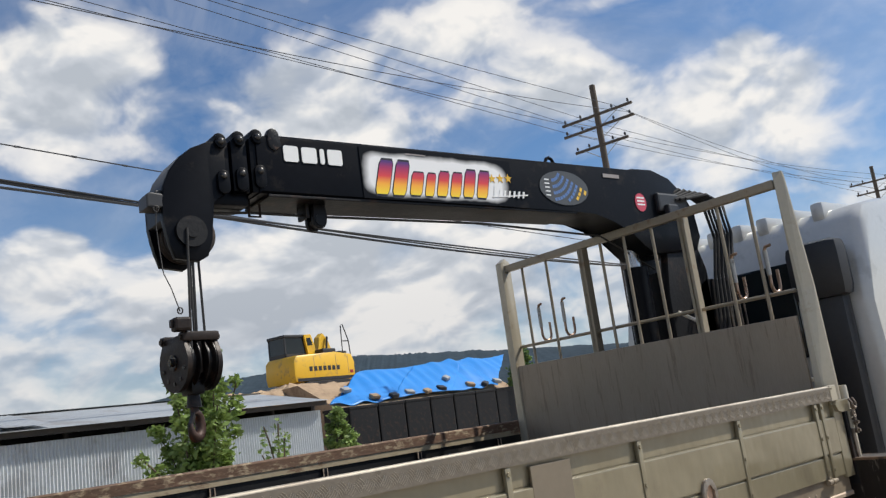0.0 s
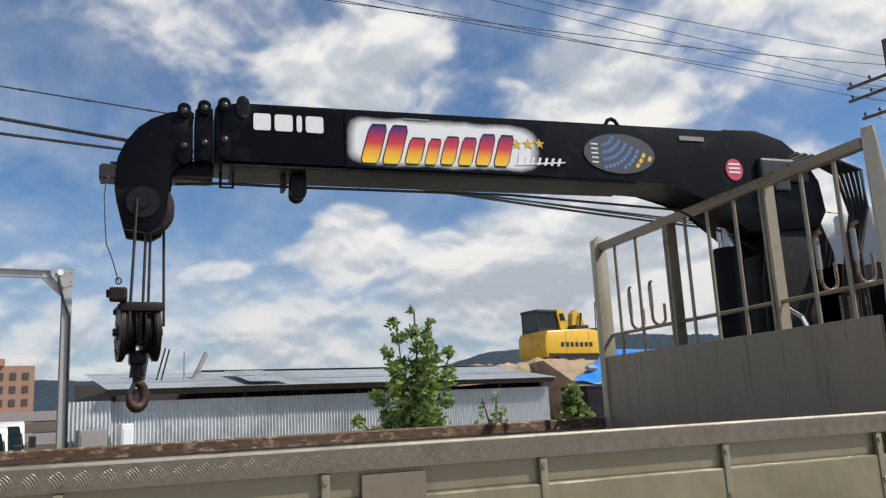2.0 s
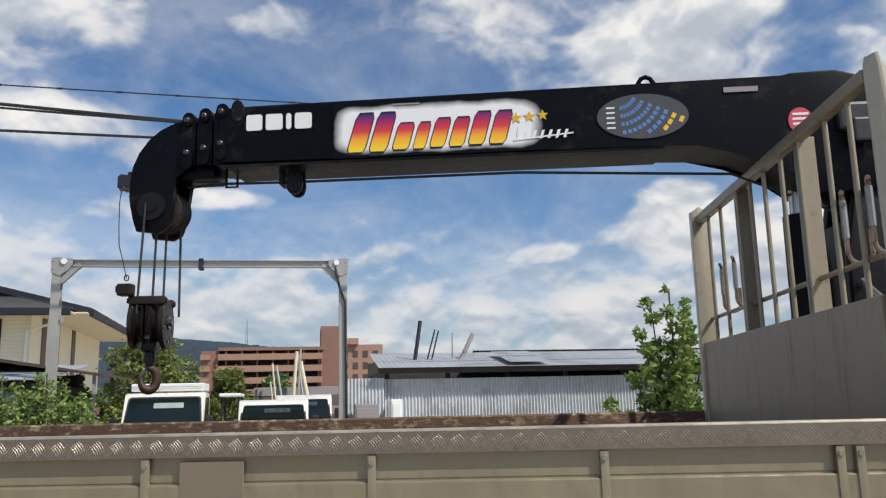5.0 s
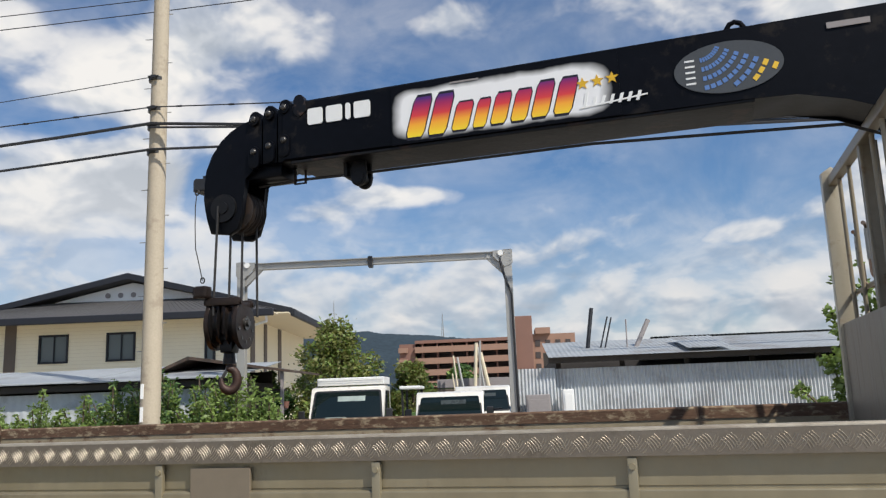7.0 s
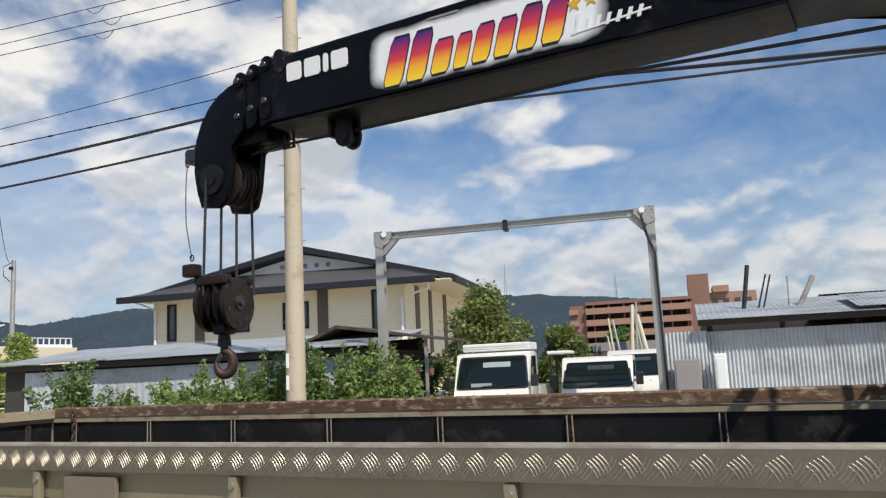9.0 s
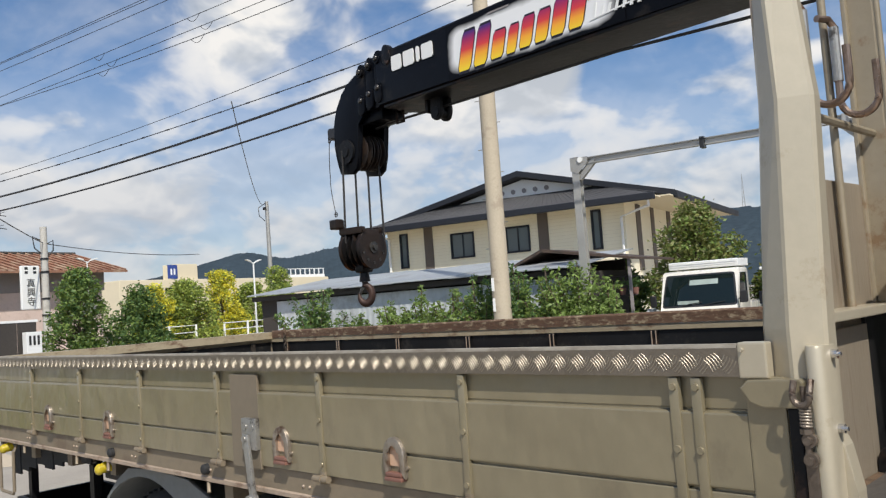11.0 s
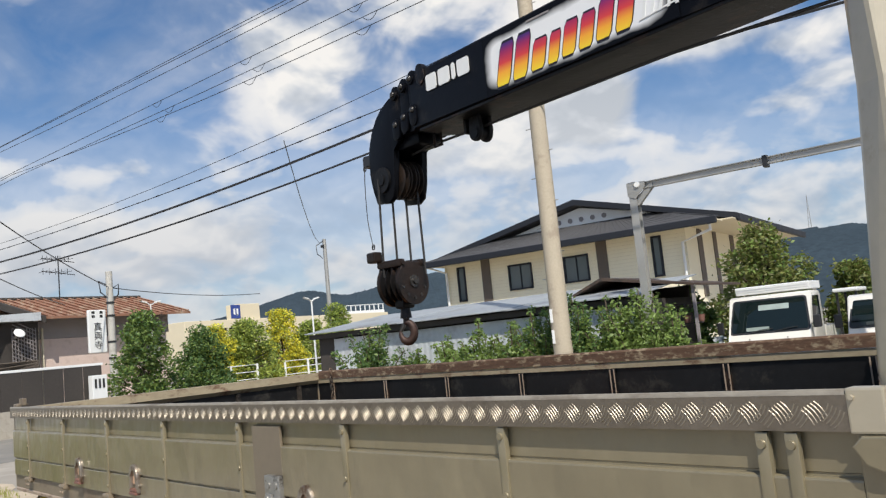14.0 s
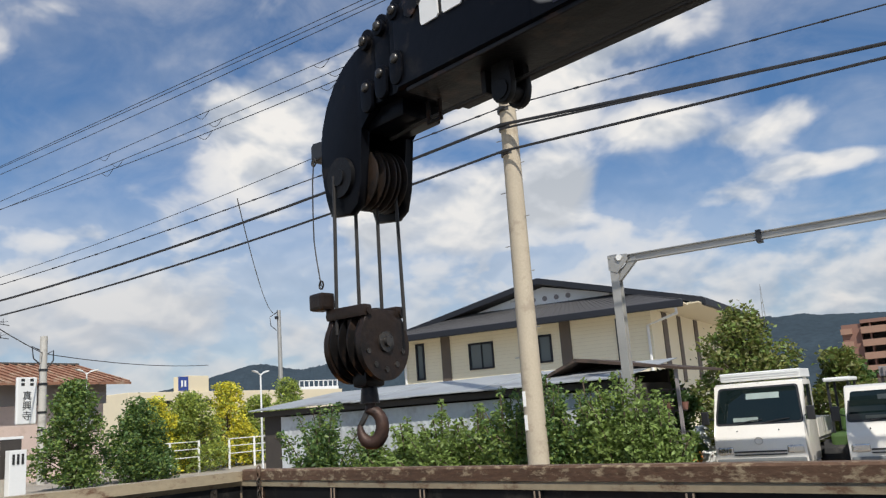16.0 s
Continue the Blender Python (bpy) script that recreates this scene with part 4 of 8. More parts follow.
cyl(bm, (1.690, -0.034, 1.215), (1.690, -0.026, 1.215), 0.012, n=10)
cyl(bm, (1.735, -0.034, 1.215), (1.735, -0.026, 1.215), 0.012, n=10)
stay = part("gate_stay", bm, stay_steel, truck, "grey folding gate stay", smooth=True)
bm = bmesh.new()
prism(bm, [(1.688, 1.19), (1.720, 1.19), (1.748, 0.985), (1.742, 0.955), (1.720, 0.955)], "y", -0.044, -0.031, 0.003)
cyl(bm, (1.704, -0.050, 1.175), (1.704, -0.028, 1.175), 0.011, n=10)
part("stay_arm", bm, stay_steel, stay, smooth=True)
bm = bmesh.new()
prism(bm, [(1.728, 0.985), (1.752, 0.992), (1.80, 0.975), (1.90, 0.915), (1.938, 0.885), (1.925, 0.872), (1.86, 0.885), (1.78, 0.925)], "y", -0.058, -0.045, 0.003)
cyl(bm, (1.737, -0.064, 0.972), (1.737, -0.028, 0.972), 0.015, n=10)
part("stay_arm", bm, stay_steel, stay, smooth=True)
bm = bmesh.new()
box(bm, 1.45, 1.95, 0.10, 0.55, 0.42, 0.78, 0.02)
box(bm, 2.05, 2.75, 0.12, 0.60, 0.38, 0.82, 0.05)
part("tool_box", bm, dark_plastic, truck)
bm = bmesh.new()
prism(bm, [(1.90, 0.985), (1.865, 0.90), (1.875, 0.80), (1.93, 0.735), (2.06, 0.76), (2.14, 0.86), (2.13, 0.985)], "y", 0.14, 0.40, 0.03)
part("air_tank", bm, tank_grey, truck, "dark grey rounded tank behind the sill", smooth=True)
bm = bmesh.new()
box(bm, 2.62, 3.06, 0.10, 0.50, 0.62, 0.93, 0.02)
battery = part("battery_box", bm, grey_plastic, truck, "grey battery box with unreadable marks")
for k in range(5):
    bm = bmesh.new()
    box(bm, 2.86 + 0.028 * k, 2.875 + 0.028 * k, 0.096, 0.10, 0.84, 0.862)
    part("mark_bar", bm, ink, battery)
bm = bmesh.new()
tube(bm, [(2.9, 0.10, 0.82), (3.1, 0.08, 0.74), (3.3, 0.10, 0.70)], 0.03, 8)
box(bm, 2.92, 3.05, 0.05, 0.10, 0.62, 0.80, 0.01)
part("orange_hose", bm, orange_sheet, truck, "orange hose cover under the bed")

# cab
CX0, CX1, CY0, CY1 = 4.72, 6.55, 0.20, 2.02
bm = bmesh.new()
prof = [(CX0, 0.72), (CX0, 1.9), (CX0 + 0.06, 2.40), (CX0 + 0.16, 2.50), (CX0 + 0.5, 2.56), (CX1 - 0.45, 2.55), (CX1 - 0.22, 2.46), (CX1 - 0.03, 1.66), (CX1, 1.5), (CX1, 0.72)]
prism(bm, prof, "y", CY0, CY1, 0.07)
cab = part("cab", bm, cab_paint, truck, "pale silver truck cab", smooth=True)
bm = bmesh.new()
box(bm, CX0 - 0.012, CX0 + 0.03, 0.66, 1.72, 1.62, 2.22, 0.012)
part("rear_window", bm, dark_glass, cab, "dark rear window")
for y0, y1 in ((CY0 - 0.008, CY0 + 0.02), (CY1 - 0.02, CY1 + 0.008)):
    bm = bmesh.new()
    prism(bm, [(5.32, 1.66), (5.32, 2.36), (6.10, 2.36), (6.33, 1.66)], "y", y0, y1, 0.006)
    part("door_window", bm, dark_glass, cab, "tinted door window")
    bm = bmesh.new()
    box(bm, 4.80, 4.98, y0 - 0.004, y1 + 0.004, 1.58, 1.70, 0.012)
    part("vent", bm, dark_plastic, cab)
    bm = bmesh.new()
    box(bm, 5.24, 5.255, y0, y1, 0.9, 2.42)
    part("door_seam", bm, dark_plastic, cab)
bm = bmesh.new()
prism(bm, [(CX1 - 0.21, 2.40), (CX1 - 0.04, 1.72), (CX1 - 0.02, 1.72), (CX1 - 0.185, 2.42)], "y", CY0 + 0.08, CY1 - 0.08)
part("windscreen", bm, dark_glass, cab)
for k in range(8):
    bm = bmesh.new()
    y = 0.42 + 0.19 * k
    box(bm, CX0 + 0.10, CX0 + 0.62, y, y + 0.09, 2.44, 2.566, 0.03)
    part("roof_rib", bm, cab_paint, cab, smooth=True)
bm = bmesh.new()
box(bm, CX0 - 0.16, CX0 - 0.005, 0.27, 0.62, 1.94, 2.30, 0.07)
box(bm, CX0 - 0.12, CX0 - 0.005, 0.32, 0.60, 1.00, 1.98, 0.04)
part("intake_duct", bm, dark_plastic, cab, "black rounded air intake behind the cab", smooth=True)
bm = bmesh.new()
box(bm, 4.4, 6.5, 0.16, 0.60, 0.45, 0.74, 0.03)
box(bm, 6.42, 6.62, 0.10, 2.04, 0.45, 0.80, 0.04)
part("skirt", bm, dark_plastic, truck)

# ---- the crane ----
crane = thing("truck_crane", (4.1, 1.0, 0.86), "black lorry-mounted telescopic crane with colourful boom decals", "crane")
YAW = Matrix.Translation((1.7, 1.04, 0)) @ Matrix.Rotation(-0.025, 4, "Z") @ Matrix.Translation((-1.7, -1.04, 0))
BT, BB, BW = 2.838, 2.575, 0.25


def boom_part(name, bm, material, parent, label="", smooth=False):
    move(bm.verts, YAW)
    return part(name, bm, material, parent, label, smooth)


F0 = 1.04  # near face of the boom before its turn
bm = bmesh.new()
outline = [(1.30, BB), (1.30, BT - 0.02), (1.36, BT), (3.66, BT + 0.005), (3.74, BT + 0.03), (3.92, BT + 0.035), (4.08, BT - 0.01), (4.20, BT - 0.10), (4.28, BT - 0.22), (4.30, BT - 0.38), (4.24, BT - 0.47),
           (3.80, BT - 0.50), (3.74, BT - 0.45), (3.64, BT - 0.36), (3.50, BT - 0.30), (3.34, BT - 0.27), (3.16, BB)]
prism(bm, outline, "y", F0, F0 + BW, 0.012)
boom = boom_part("boom", bm, boom_black, crane, "scratched black box-section boom", True)
bm = bmesh.new()
box(bm, 1.34, 3.20, F0 + 0.004, F0 + BW - 0.004, BB - 0.012, BB + 0.002, 0.004)
boom_part("underside_plate", bm, black_steel, boom, "worn dark boom underside")
for k in range(3):
    x = 1.118 + 0.078 * k
    zt, zb, ya, yb = BT - 0.040 + 0.014 * k, BB + 0.012 - 0.004 * k, F0 + 0.026 - 0.008 * k, F0 + BW - 0.026 + 0.008 * k
    bm = bmesh.new()
    prism(bm, [(x, zb), (x, zt - 0.012), (x + 0.012, zt), (x + 0.066, zt), (x + 0.070, zt - 0.006), (x + 0.070, zb)], "y", ya, yb, 0.006)
    prism(bm, [(x + 0.008, zt - 0.006)] + arc(x + 0.036, zt + 0.006, 0.027, 170, 10, 8) + [(x + 0.062, zt - 0.006)], "y", ya - 0.004, yb + 0.004, 0.005)
    for y0, y1 in ((ya - 0.016, ya + 0.004), (yb - 0.004, yb + 0.016)):
        prism(bm, arc(x + 0.036, zt - 0.155, 0.026, 0, 180, 8) + arc(x + 0.036, zt - 0.205, 0.026, 180, 360, 8), "y", y0, y1, 0.005)
        prism(bm, arc(x + 0.036, zt - 0.012, 0.024, 0, 360, 12)[:-1], "y", y0, y1, 0.004)
    collar = boom_part("telescope_collar", bm, boom_black, boom, "black telescope collar with rounded lugs", True)
    for z in (zt - 0.008, zt - 0.155):
        for y, o in ((ya - 0.016, -1), (yb + 0.016, 1)):
            bm = bmesh.new()
            bmesh.ops.create_uvsphere(bm, u_segments=12, v_segments=7, radius=0.015, matrix=Matrix.Translation((x + 0.036, y, z)) @ Matrix.Diagonal((1, 0.75, 1, 1)))
            boom_part("collar_bolt", bm, oily_steel, collar, "oily domed bolt", True)
bm = bmesh.new()
prism(bm, [(1.352, BT - 0.03), (1.358, BT + 0.004)] + arc(1.382, BT + 0.004, 0.024, 170, 10, 8) + [(1.412, BT - 0.01), (1.418, BT - 0.05), (1.385, BT - 0.075), (1.36, BT - 0.06)], "y", F0 - 0.006, F0 + 0.03, 0.006)
boom_part("front_lug", bm, worn_black, boom, "chipped front lug with bare metal patches", True)
bm = bmesh.new()
head = [(1.20, BT - 0.036), (1.124, BT - 0.052), (1.06, BT - 0.082), (1.01, BT - 0.122), (0.965, BT - 0.183), (0.938, BT - 0.248), (0.927, BT - 0.31), (0.93, BT - 0.38), (0.938, BT - 0.43), (0.950, BT - 0.48), (0.966, BT - 0.535),
        (1.060, BT - 0.548), (1.100, BT - 0.525), (1.122, BT - 0.46), (1.128, BT - 0.39), (1.132, BT - 0.30), (1.20, BT - 0.262)]
for y in (F0 + 0.024, F0 + BW - 0.054):
    prism(bm, head, "y", y, y + 0.030, 0.007)
crown = head[:8]
prism(bm, crown + [(u + 0.022, v - 0.014) for u, v in crown[::-1]], "y", F0 + 0.03, F0 + BW - 0.03)
box(bm, 1.12, 1.30, F0 + 0.05, F0 + BW - 0.05, BB - 0.045, BB + 0.02, 0.012)
move(bm.verts, Matrix.Translation((-0.030, 0, 0)))
hd = boom_part("boom_head", bm, boom_black, boom, "curved black sheave head", True)
for y0, y1 in ((F0 + 0.010, F0 + 0.026), (F0 + BW - 0.026, F0 + BW - 0.010)):
    bm = bmesh.new()
    cyl(bm, (1.005, y0, BT - 0.43), (1.005, y1, BT - 0.43), 0.062, n=24)
    cyl(bm, (1.005, y0 - 0.006, BT - 0.43), (1.005, y1 + 0.006, BT - 0.43), 0.026, n=16)
    boom_part("bearing_cap", bm, black_steel, hd, "round black bearing cap", True)
for y in (F0 + 0.082, F0 + 0.125, F0 + 0.168):
    bm = bmesh.new()
    lathe(bm, [(-0.018, 0.090), (-0.016, 0.096), (-0.012, 0.096), (-0.006, 0.078), (0.006, 0.078), (0.012, 0.096), (0.016, 0.096), (0.018, 0.090)], (1.025, y, BT - 0.43))
    boom_part("sheave", bm, dark_sheave, hd, "greasy rope sheave with a rusty rim", True)
bm = bmesh.new()
prism(bm, [(0.842, BT - 0.335), (0.842, BT - 0.285), (0.855, BT - 0.275), (0.925, BT - 0.283), (0.930, BT - 0.335)], "y", F0 + 0.025, F0 + 0.125, 0.006)
box(bm, 0.88, 0.905, F0 + 0.04, F0 + 0.06, BT - 0.280, BT - 0.262, 0.004)
boom_part("limit_switch", bm, dark_plastic, hd, "black limit switch box")
bm = bmesh.new()
lug = [(1.590, BB), (1.584, BB - 0.070)] + arc(1.616, BB - 0.086, 0.034, 190, 350, 8) + [(1.652, BB - 0.070), (1.648, BB)]
for y in (F0 + 0.080, F0 + 0.140):
    prism(bm, lug, "y", y, y + 0.022, 0.005)
cyl(bm, (1.616, F0 + 0.075, BB - 0.084), (1.616, F0 + 0.167, BB - 0.084), 0.026, n=16)
box(bm, 1.548, 1.566, F0 + 0.080, F0 + 0.162, BB - 0.075, BB, 0.005)
boom_part("rope_guide", bm, black_steel, boom, "black rope guide lug", True)
bm = bmesh.new()
tube(bm, [(3.05, F0 + 0.12, BT), (3.115, F0 + 0.12, BT + 0.014), (3.13, F0 + 0.12, BT + 0.055), (3.145, F0 + 0.12, BT + 0.080), (3.165, F0 + 0.12, BT + 0.088), (3.185, F0 + 0.12, BT + 0.080), (3.20, F0 + 0.12, BT + 0.055), (3.215, F0 + 0.12, BT + 0.014), (3.28, F0 + 0.12, BT)], 0.010, 8)
boom_part("lifting_eye", bm, boom_black, boom, "", True)
bm = bmesh.new()
tube(bm, [(1.30, F0 + 0.12, BB), (1.30, F0 + 0.12, BB - 0.068), (1.35, F0 + 0.12, BB - 0.068), (1.35, F0 + 0.12, BB)], 0.007, 6)
boom_part("rope_keeper", bm, black_steel, boom)
bm = bmesh.new()
tube(bm, [(1.12, F0 + 0.125, BB - 0.06), (1.30, F0 + 0.125, BB - 0.05), (1.60, F0 + 0.125, BB - 0.055), (2.6, F0 + 0.125, BB - 0.055), (3.5, F0 + 0.13, BB - 0.10), (3.95, F0 + 0.13, BB - 0.30)], 0.006, 6)
boom_part("winch_rope", bm, rope_mat, boom)

# decals on the near face: plain shapes in their colours
DY = F0 - 0.003


def decal(name, outline, material, lift=0.0, label=""):
    bm = bmesh.new()
    prism(bm, outline, "y", DY - 0.0015 - lift, DY + 0.004)
    return boom_part(name, bm, material, boom, label)


def gradient_paint(name, z0, z1, stops):
    m = bpy.data.materials.new(name)
    m.use_nodes = True
    t = m.node_tree
    p = t.nodes["Principled BSDF"]
    co = t.nodes.new("ShaderNodeTexCoord")
    s = t.nodes.new("ShaderNodeSeparateXYZ")
    t.links.new(co.outputs["Object"], s.inputs[0])
    r = t.nodes.new("ShaderNodeMapRange")
    r.inputs["From Min"].default_value, r.inputs["From Max"].default_value = z0 - 0.86, z1 - 0.86
    t.links.new(s.outputs[2], r.inputs[0])
    c = t.nodes.new("ShaderNodeValToRGB")
    while len(c.color_ramp.elements) < len(stops):
        c.color_ramp.elements.new(0.5)
    for e, (pos, col) in zip(c.color_ramp.elements, stops):
        e.position, e.color = pos, (*col, 1)
    t.links.new(r.outputs[0], c.inputs[0])
    t.links.new(c.outputs[0], p.inputs["Base Color"])
    p.inputs["Roughness"].default_value = 0.35
    return m


def soft_glow(name, cx, cz, hx, hz):
    """White sticker ground that fades to the boom's black at its edges."""
    m = bpy.data.materials.new(name)
    m.use_nodes = True
    t = m.node_tree
    p = t.nodes["Principled BSDF"]
    co = t.nodes.new("ShaderNodeTexCoord")
    mp = t.nodes.new("ShaderNodeMapping")
    mp.inputs["Location"].default_value = (-cx / hx, 0, -cz / hz)
    mp.inputs["Scale"].default_value = (1 / hx, 0, 1 / hz)
    t.links.new(co.outputs["Object"], mp.inputs[0])
    s = t.nodes.new("ShaderNodeSeparateXYZ")
    t.links.new(mp.outputs[0], s.inputs[0])

    def mth(op, a, b=None):
        n = t.nodes.new("ShaderNodeMath")
        n.operation = op
        for i, v in enumerate((a, b)):
            if v is None:
                continue
            if isinstance(v, (int, float)):
                n.inputs[i].default_value = v
            else:
                t.links.new(v, n.inputs[i])
        return n.outputs[0]

    d = mth("POWER", mth("ADD", mth("POWER", mth("ABSOLUTE", s.outputs[0]), 10.0), mth("POWER", mth("ABSOLUTE", s.outputs[2]), 4.0)), 0.22)
    nz = t.nodes.new("ShaderNodeTexNoise")
    nz.inputs["Scale"].default_value = 9.0
    t.links.new(co.outputs["Object"], nz.inputs["Vector"])
    d = mth("ADD", d, mth("MULTIPLY", mth("SUBTRACT", nz.outputs["Fac"], 0.5), 0.25))
    c = t.nodes.new("ShaderNodeValToRGB")
    c.color_ramp.elements[0].position, c.color_ramp.elements[0].color = 0.78, (0.80, 0.80, 0.80, 1)
    c.color_ramp.elements[1].position, c.color_ramp.elements[1].color = 1.0, (0.0035, 0.0040, 0.0060, 1)
    t.links.new(d, c.inputs[0])
    t.links.new(c.outputs[0], p.inputs["Base Color"])
    p.inputs["Roughness"].default_value = 0.36
    p.inputs["Specular IOR Level"].default_value = 0.11
    return m


def local_xz(x, z):
    w = YAW @ Vector((x, DY, z))
    return w.x - 4.1, w.z - 0.86


UX0, UX1 = 1.88, 2.58
lx0, lz0 = local_xz(UX0 - 0.06, 2.60)
lx1, lz1 = local_xz(UX1 + 0.11, 2.80)
decal("sticker_ground", [(UX0 - 0.075, 2.58), (UX0 - 0.075, 2.826), (UX1 + 0.15, 2.826), (UX1 + 0.15, 2.58)],
      soft_glow("sticker_white", (lx0 + lx1) / 2, (lz0 + lz1) / 2, (lx1 - lx0) / 2 + 0.01, (lz1 - lz0) / 2 + 0.012), 0.0, "white sticker ground with soft edges")
flame = gradient_paint("flame_colours", 2.60, 2.775, [(0.05, (0.92, 0.66, 0.03)), (0.32, (0.90, 0.38, 0.03)), (0.52, (0.68, 0.05, 0.05)), (0.75, (0.36, 0.02, 0.10)), (0.92, (0.08, 0.02, 0.16))])
outline_ink = mat("decal_outline", (0.012, 0.010, 0.02), 0.4, 0, 0.05, 4, 0)


def slanted(pts, x0, z0, w, h, lean=0.28):
    return [(x0 + u * w + (v - 0.0) * h * lean, z0 + v * h) for u, v in pts]


# slanted bars in flame colours, white bars, stars and a load chart
for x0, z0, w, h in ((1.868, 2.603, 0.072, 0.165), (1.962, 2.603, 0.072, 0.165), (2.062, 2.608, 0.066, 0.112), (2.150, 2.608, 0.050, 0.112),
                     (2.222, 2.612, 0.060, 0.122), (2.304, 2.612, 0.060, 0.122), (2.386, 2.616, 0.064, 0.138), (2.474, 2.616, 0.066, 0.138)):
    def bar_shape(g):
        return slanted([(0.10, -g), (0.90, -g), (1 + g, 0.12), (1 + g, 0.9), (0.92, 1 + g), (0.08, 1 + g), (-g, 0.88), (-g, 0.10)], x0, z0, w, h)
    decal("decal_edge", bar_shape(0.07), outline_ink, 0.0012)
    decal("decal_bar", bar_shape(0.0), flame, 0.0024, "purple to yellow decal bar")
for x0, w in ((1.424, 0.070), (1.510, 0.074), (1.600, 0.022), (1.638, 0.074)):
    decal("white_bar", [(x0 + 0.006, 2.722), (x0 + w - 0.006, 2.722), (x0 + w, 2.730), (x0 + w, 2.786), (x0 + w - 0.006, 2.794), (x0 + 0.006, 2.794), (x0, 2.786), (x0, 2.730)], white_paint, 0.0, "white decal bar")
for k in range(3):
    cx, cz = 2.592 + 0.056 * k, 2.722 + 0.004 * k
    pts = [(cx + (0.026 if j % 2 == 0 else 0.011) * math.sin(math.pi * j / 5), cz + (0.026 if j % 2 == 0 else 0.011) * math.cos(math.pi * j / 5)) for j in range(10)]
    decal("star", pts, yellow_paint, 0.0024, "small yellow star")
for k in range(7):
    xx = 2.588 + 0.033 * k
    decal("script_bar", [(xx, 2.628), (xx + 0.012, 2.664 if k else 2.684), (xx + 0.024, 2.664 if k else 2.684), (xx + 0.012, 2.628)], white_paint, 0.0024)
decal("script_bar", [(2.578, 2.628), (2.83, 2.650), (2.83, 2.644), (2.578, 2.622)], white_paint, 0.0026)
decal("small_bar", [(2.06, 2.806), (2.18, 2.806), (2.183, 2.813), (2.063, 2.813)], grey_board, 0.0024)
CCX, CCZ = 3.12, 2.705
decal("load_chart", [(CCX + 0.19 * math.cos(2 * math.pi * k / 36), CCZ + 0.098 * math.sin(2 * math.pi * k / 36)) for k in range(36)], mat("chart_grey", (0.055, 0.060, 0.065), 0.45, 0, 0.15, 20, 0), 0.0, "grey oval load chart sticker")
chart_blue, chart_yellow = mat("chart_blue", (0.10, 0.20, 0.45), 0.45, 0, 0.1, 20, 0), mat("chart_yellow", (0.80, 0.50, 0.04), 0.45, 0, 0.1, 20, 0)
for j in range(7):
    m_ = chart_yellow if j > 4 else chart_blue
    r = 0.085 + 0.036 * j
    for k in range(9):
        a0 = 274 + k * 7.0
        quad = arc(CCX - 0.10, CCZ + 0.115, r, a0, a0 + 5.2, 2) + arc(CCX - 0.10, CCZ + 0.115, r - 0.017, a0 + 5.2, a0, 2)
        if all(((u - CCX) / 0.182) ** 2 + ((v - CCZ) / 0.092) ** 2 < 1.0 for u, v in quad):
            decal("chart_cell", quad, m_, 0.0012)
for k in range(5):
    decal("chart_bar", [(CCX - 0.15, CCZ - 0.05 + 0.022 * k), (CCX - 0.115, CCZ - 0.05 + 0.022 * k), (CCX - 0.115, CCZ - 0.043 + 0.022 * k), (CCX - 0.15, CCZ - 0.043 + 0.022 * k)], white_paint, 0.0012)
decal("white_label", [(3.46, 2.792), (3.60, 2.792), (3.60, 2.814), (3.46, 2.814)], grey_board, 0.0, "small pale label")
decal("round_sticker", [(3.76 + 0.050 * math.cos(2 * math.pi * k / 28), 2.655 + 0.056 * math.sin(2 * math.pi * k / 28)) for k in range(28)], mat("sticker_red", (0.55, 0.06, 0.10), 0.4, 0, 0.1, 10, 0), 0.0, "round red sticker")
for k in range(3):
    decal("sticker_bar", [(3.727, 2.636 + 0.021 * k), (3.793, 2.636 + 0.021 * k), (3.793, 2.646 + 0.021 * k), (3.727, 2.646 + 0.021 * k)], white_paint, 0.0012)

# column, winch, cylinder, controls, outrigger
bm = bmesh.new()
prism(bm, [(3.88, 1.1), (3.90, 2.10), (3.98, 2.50), (4.24, 2.52), (4.34, 2.25), (4.32, 1.1)], "y", 1.00, 1.06, 0.02)
prism(bm, [(3.88, 1.1), (3.90, 2.10), (3.98, 2.50), (4.24, 2.52), (4.34, 2.25), (4.32, 1.1)], "y", 1.27, 1.33, 0.02)
box(bm, 3.92, 4.30, 1.06, 1.27, 1.1, 2.25, 0.02)
part("column", bm, black_steel, crane, "black slewing column", smooth=True)
bm = bmesh.new()
box(bm, 3.80, 4.60, 0.40, 1.75, 0.86, 1.12, 0.03)
cyl(bm, (4.12, 1.16, 1.10), (4.12, 1.16, 1.22), 0.30, n=28)
part("crane_base", bm, black_steel, crane)
bm = bmesh.new()
cyl(bm, (3.76, 1.12, 1.20), (3.77, 1.12, 2.28), 0.072, n=20)
cylo = part("luffing_cylinder", bm, boom_black, crane, "black luffing cylinder", smooth=True)
bm = bmesh.new()
cyl(bm, (3.77, 1.12, 2.26), (3.78, 1.14, 2.46), 0.042, n=16)
part("piston_rod", bm, chrome, cylo, "bright piston rod", smooth=True)
bm = bmesh.new()
cyl(bm, (4.36, 1.02, 2.0), (4.36, 1.30, 2.0), 0.15, n=24)
for y in (1.00, 1.30):
    cyl(bm, (4.36, y, 2.0), (4.36, y + 0.02, 2.0), 0.19, n=24)
part("winch", bm, black_steel, crane, "", True)
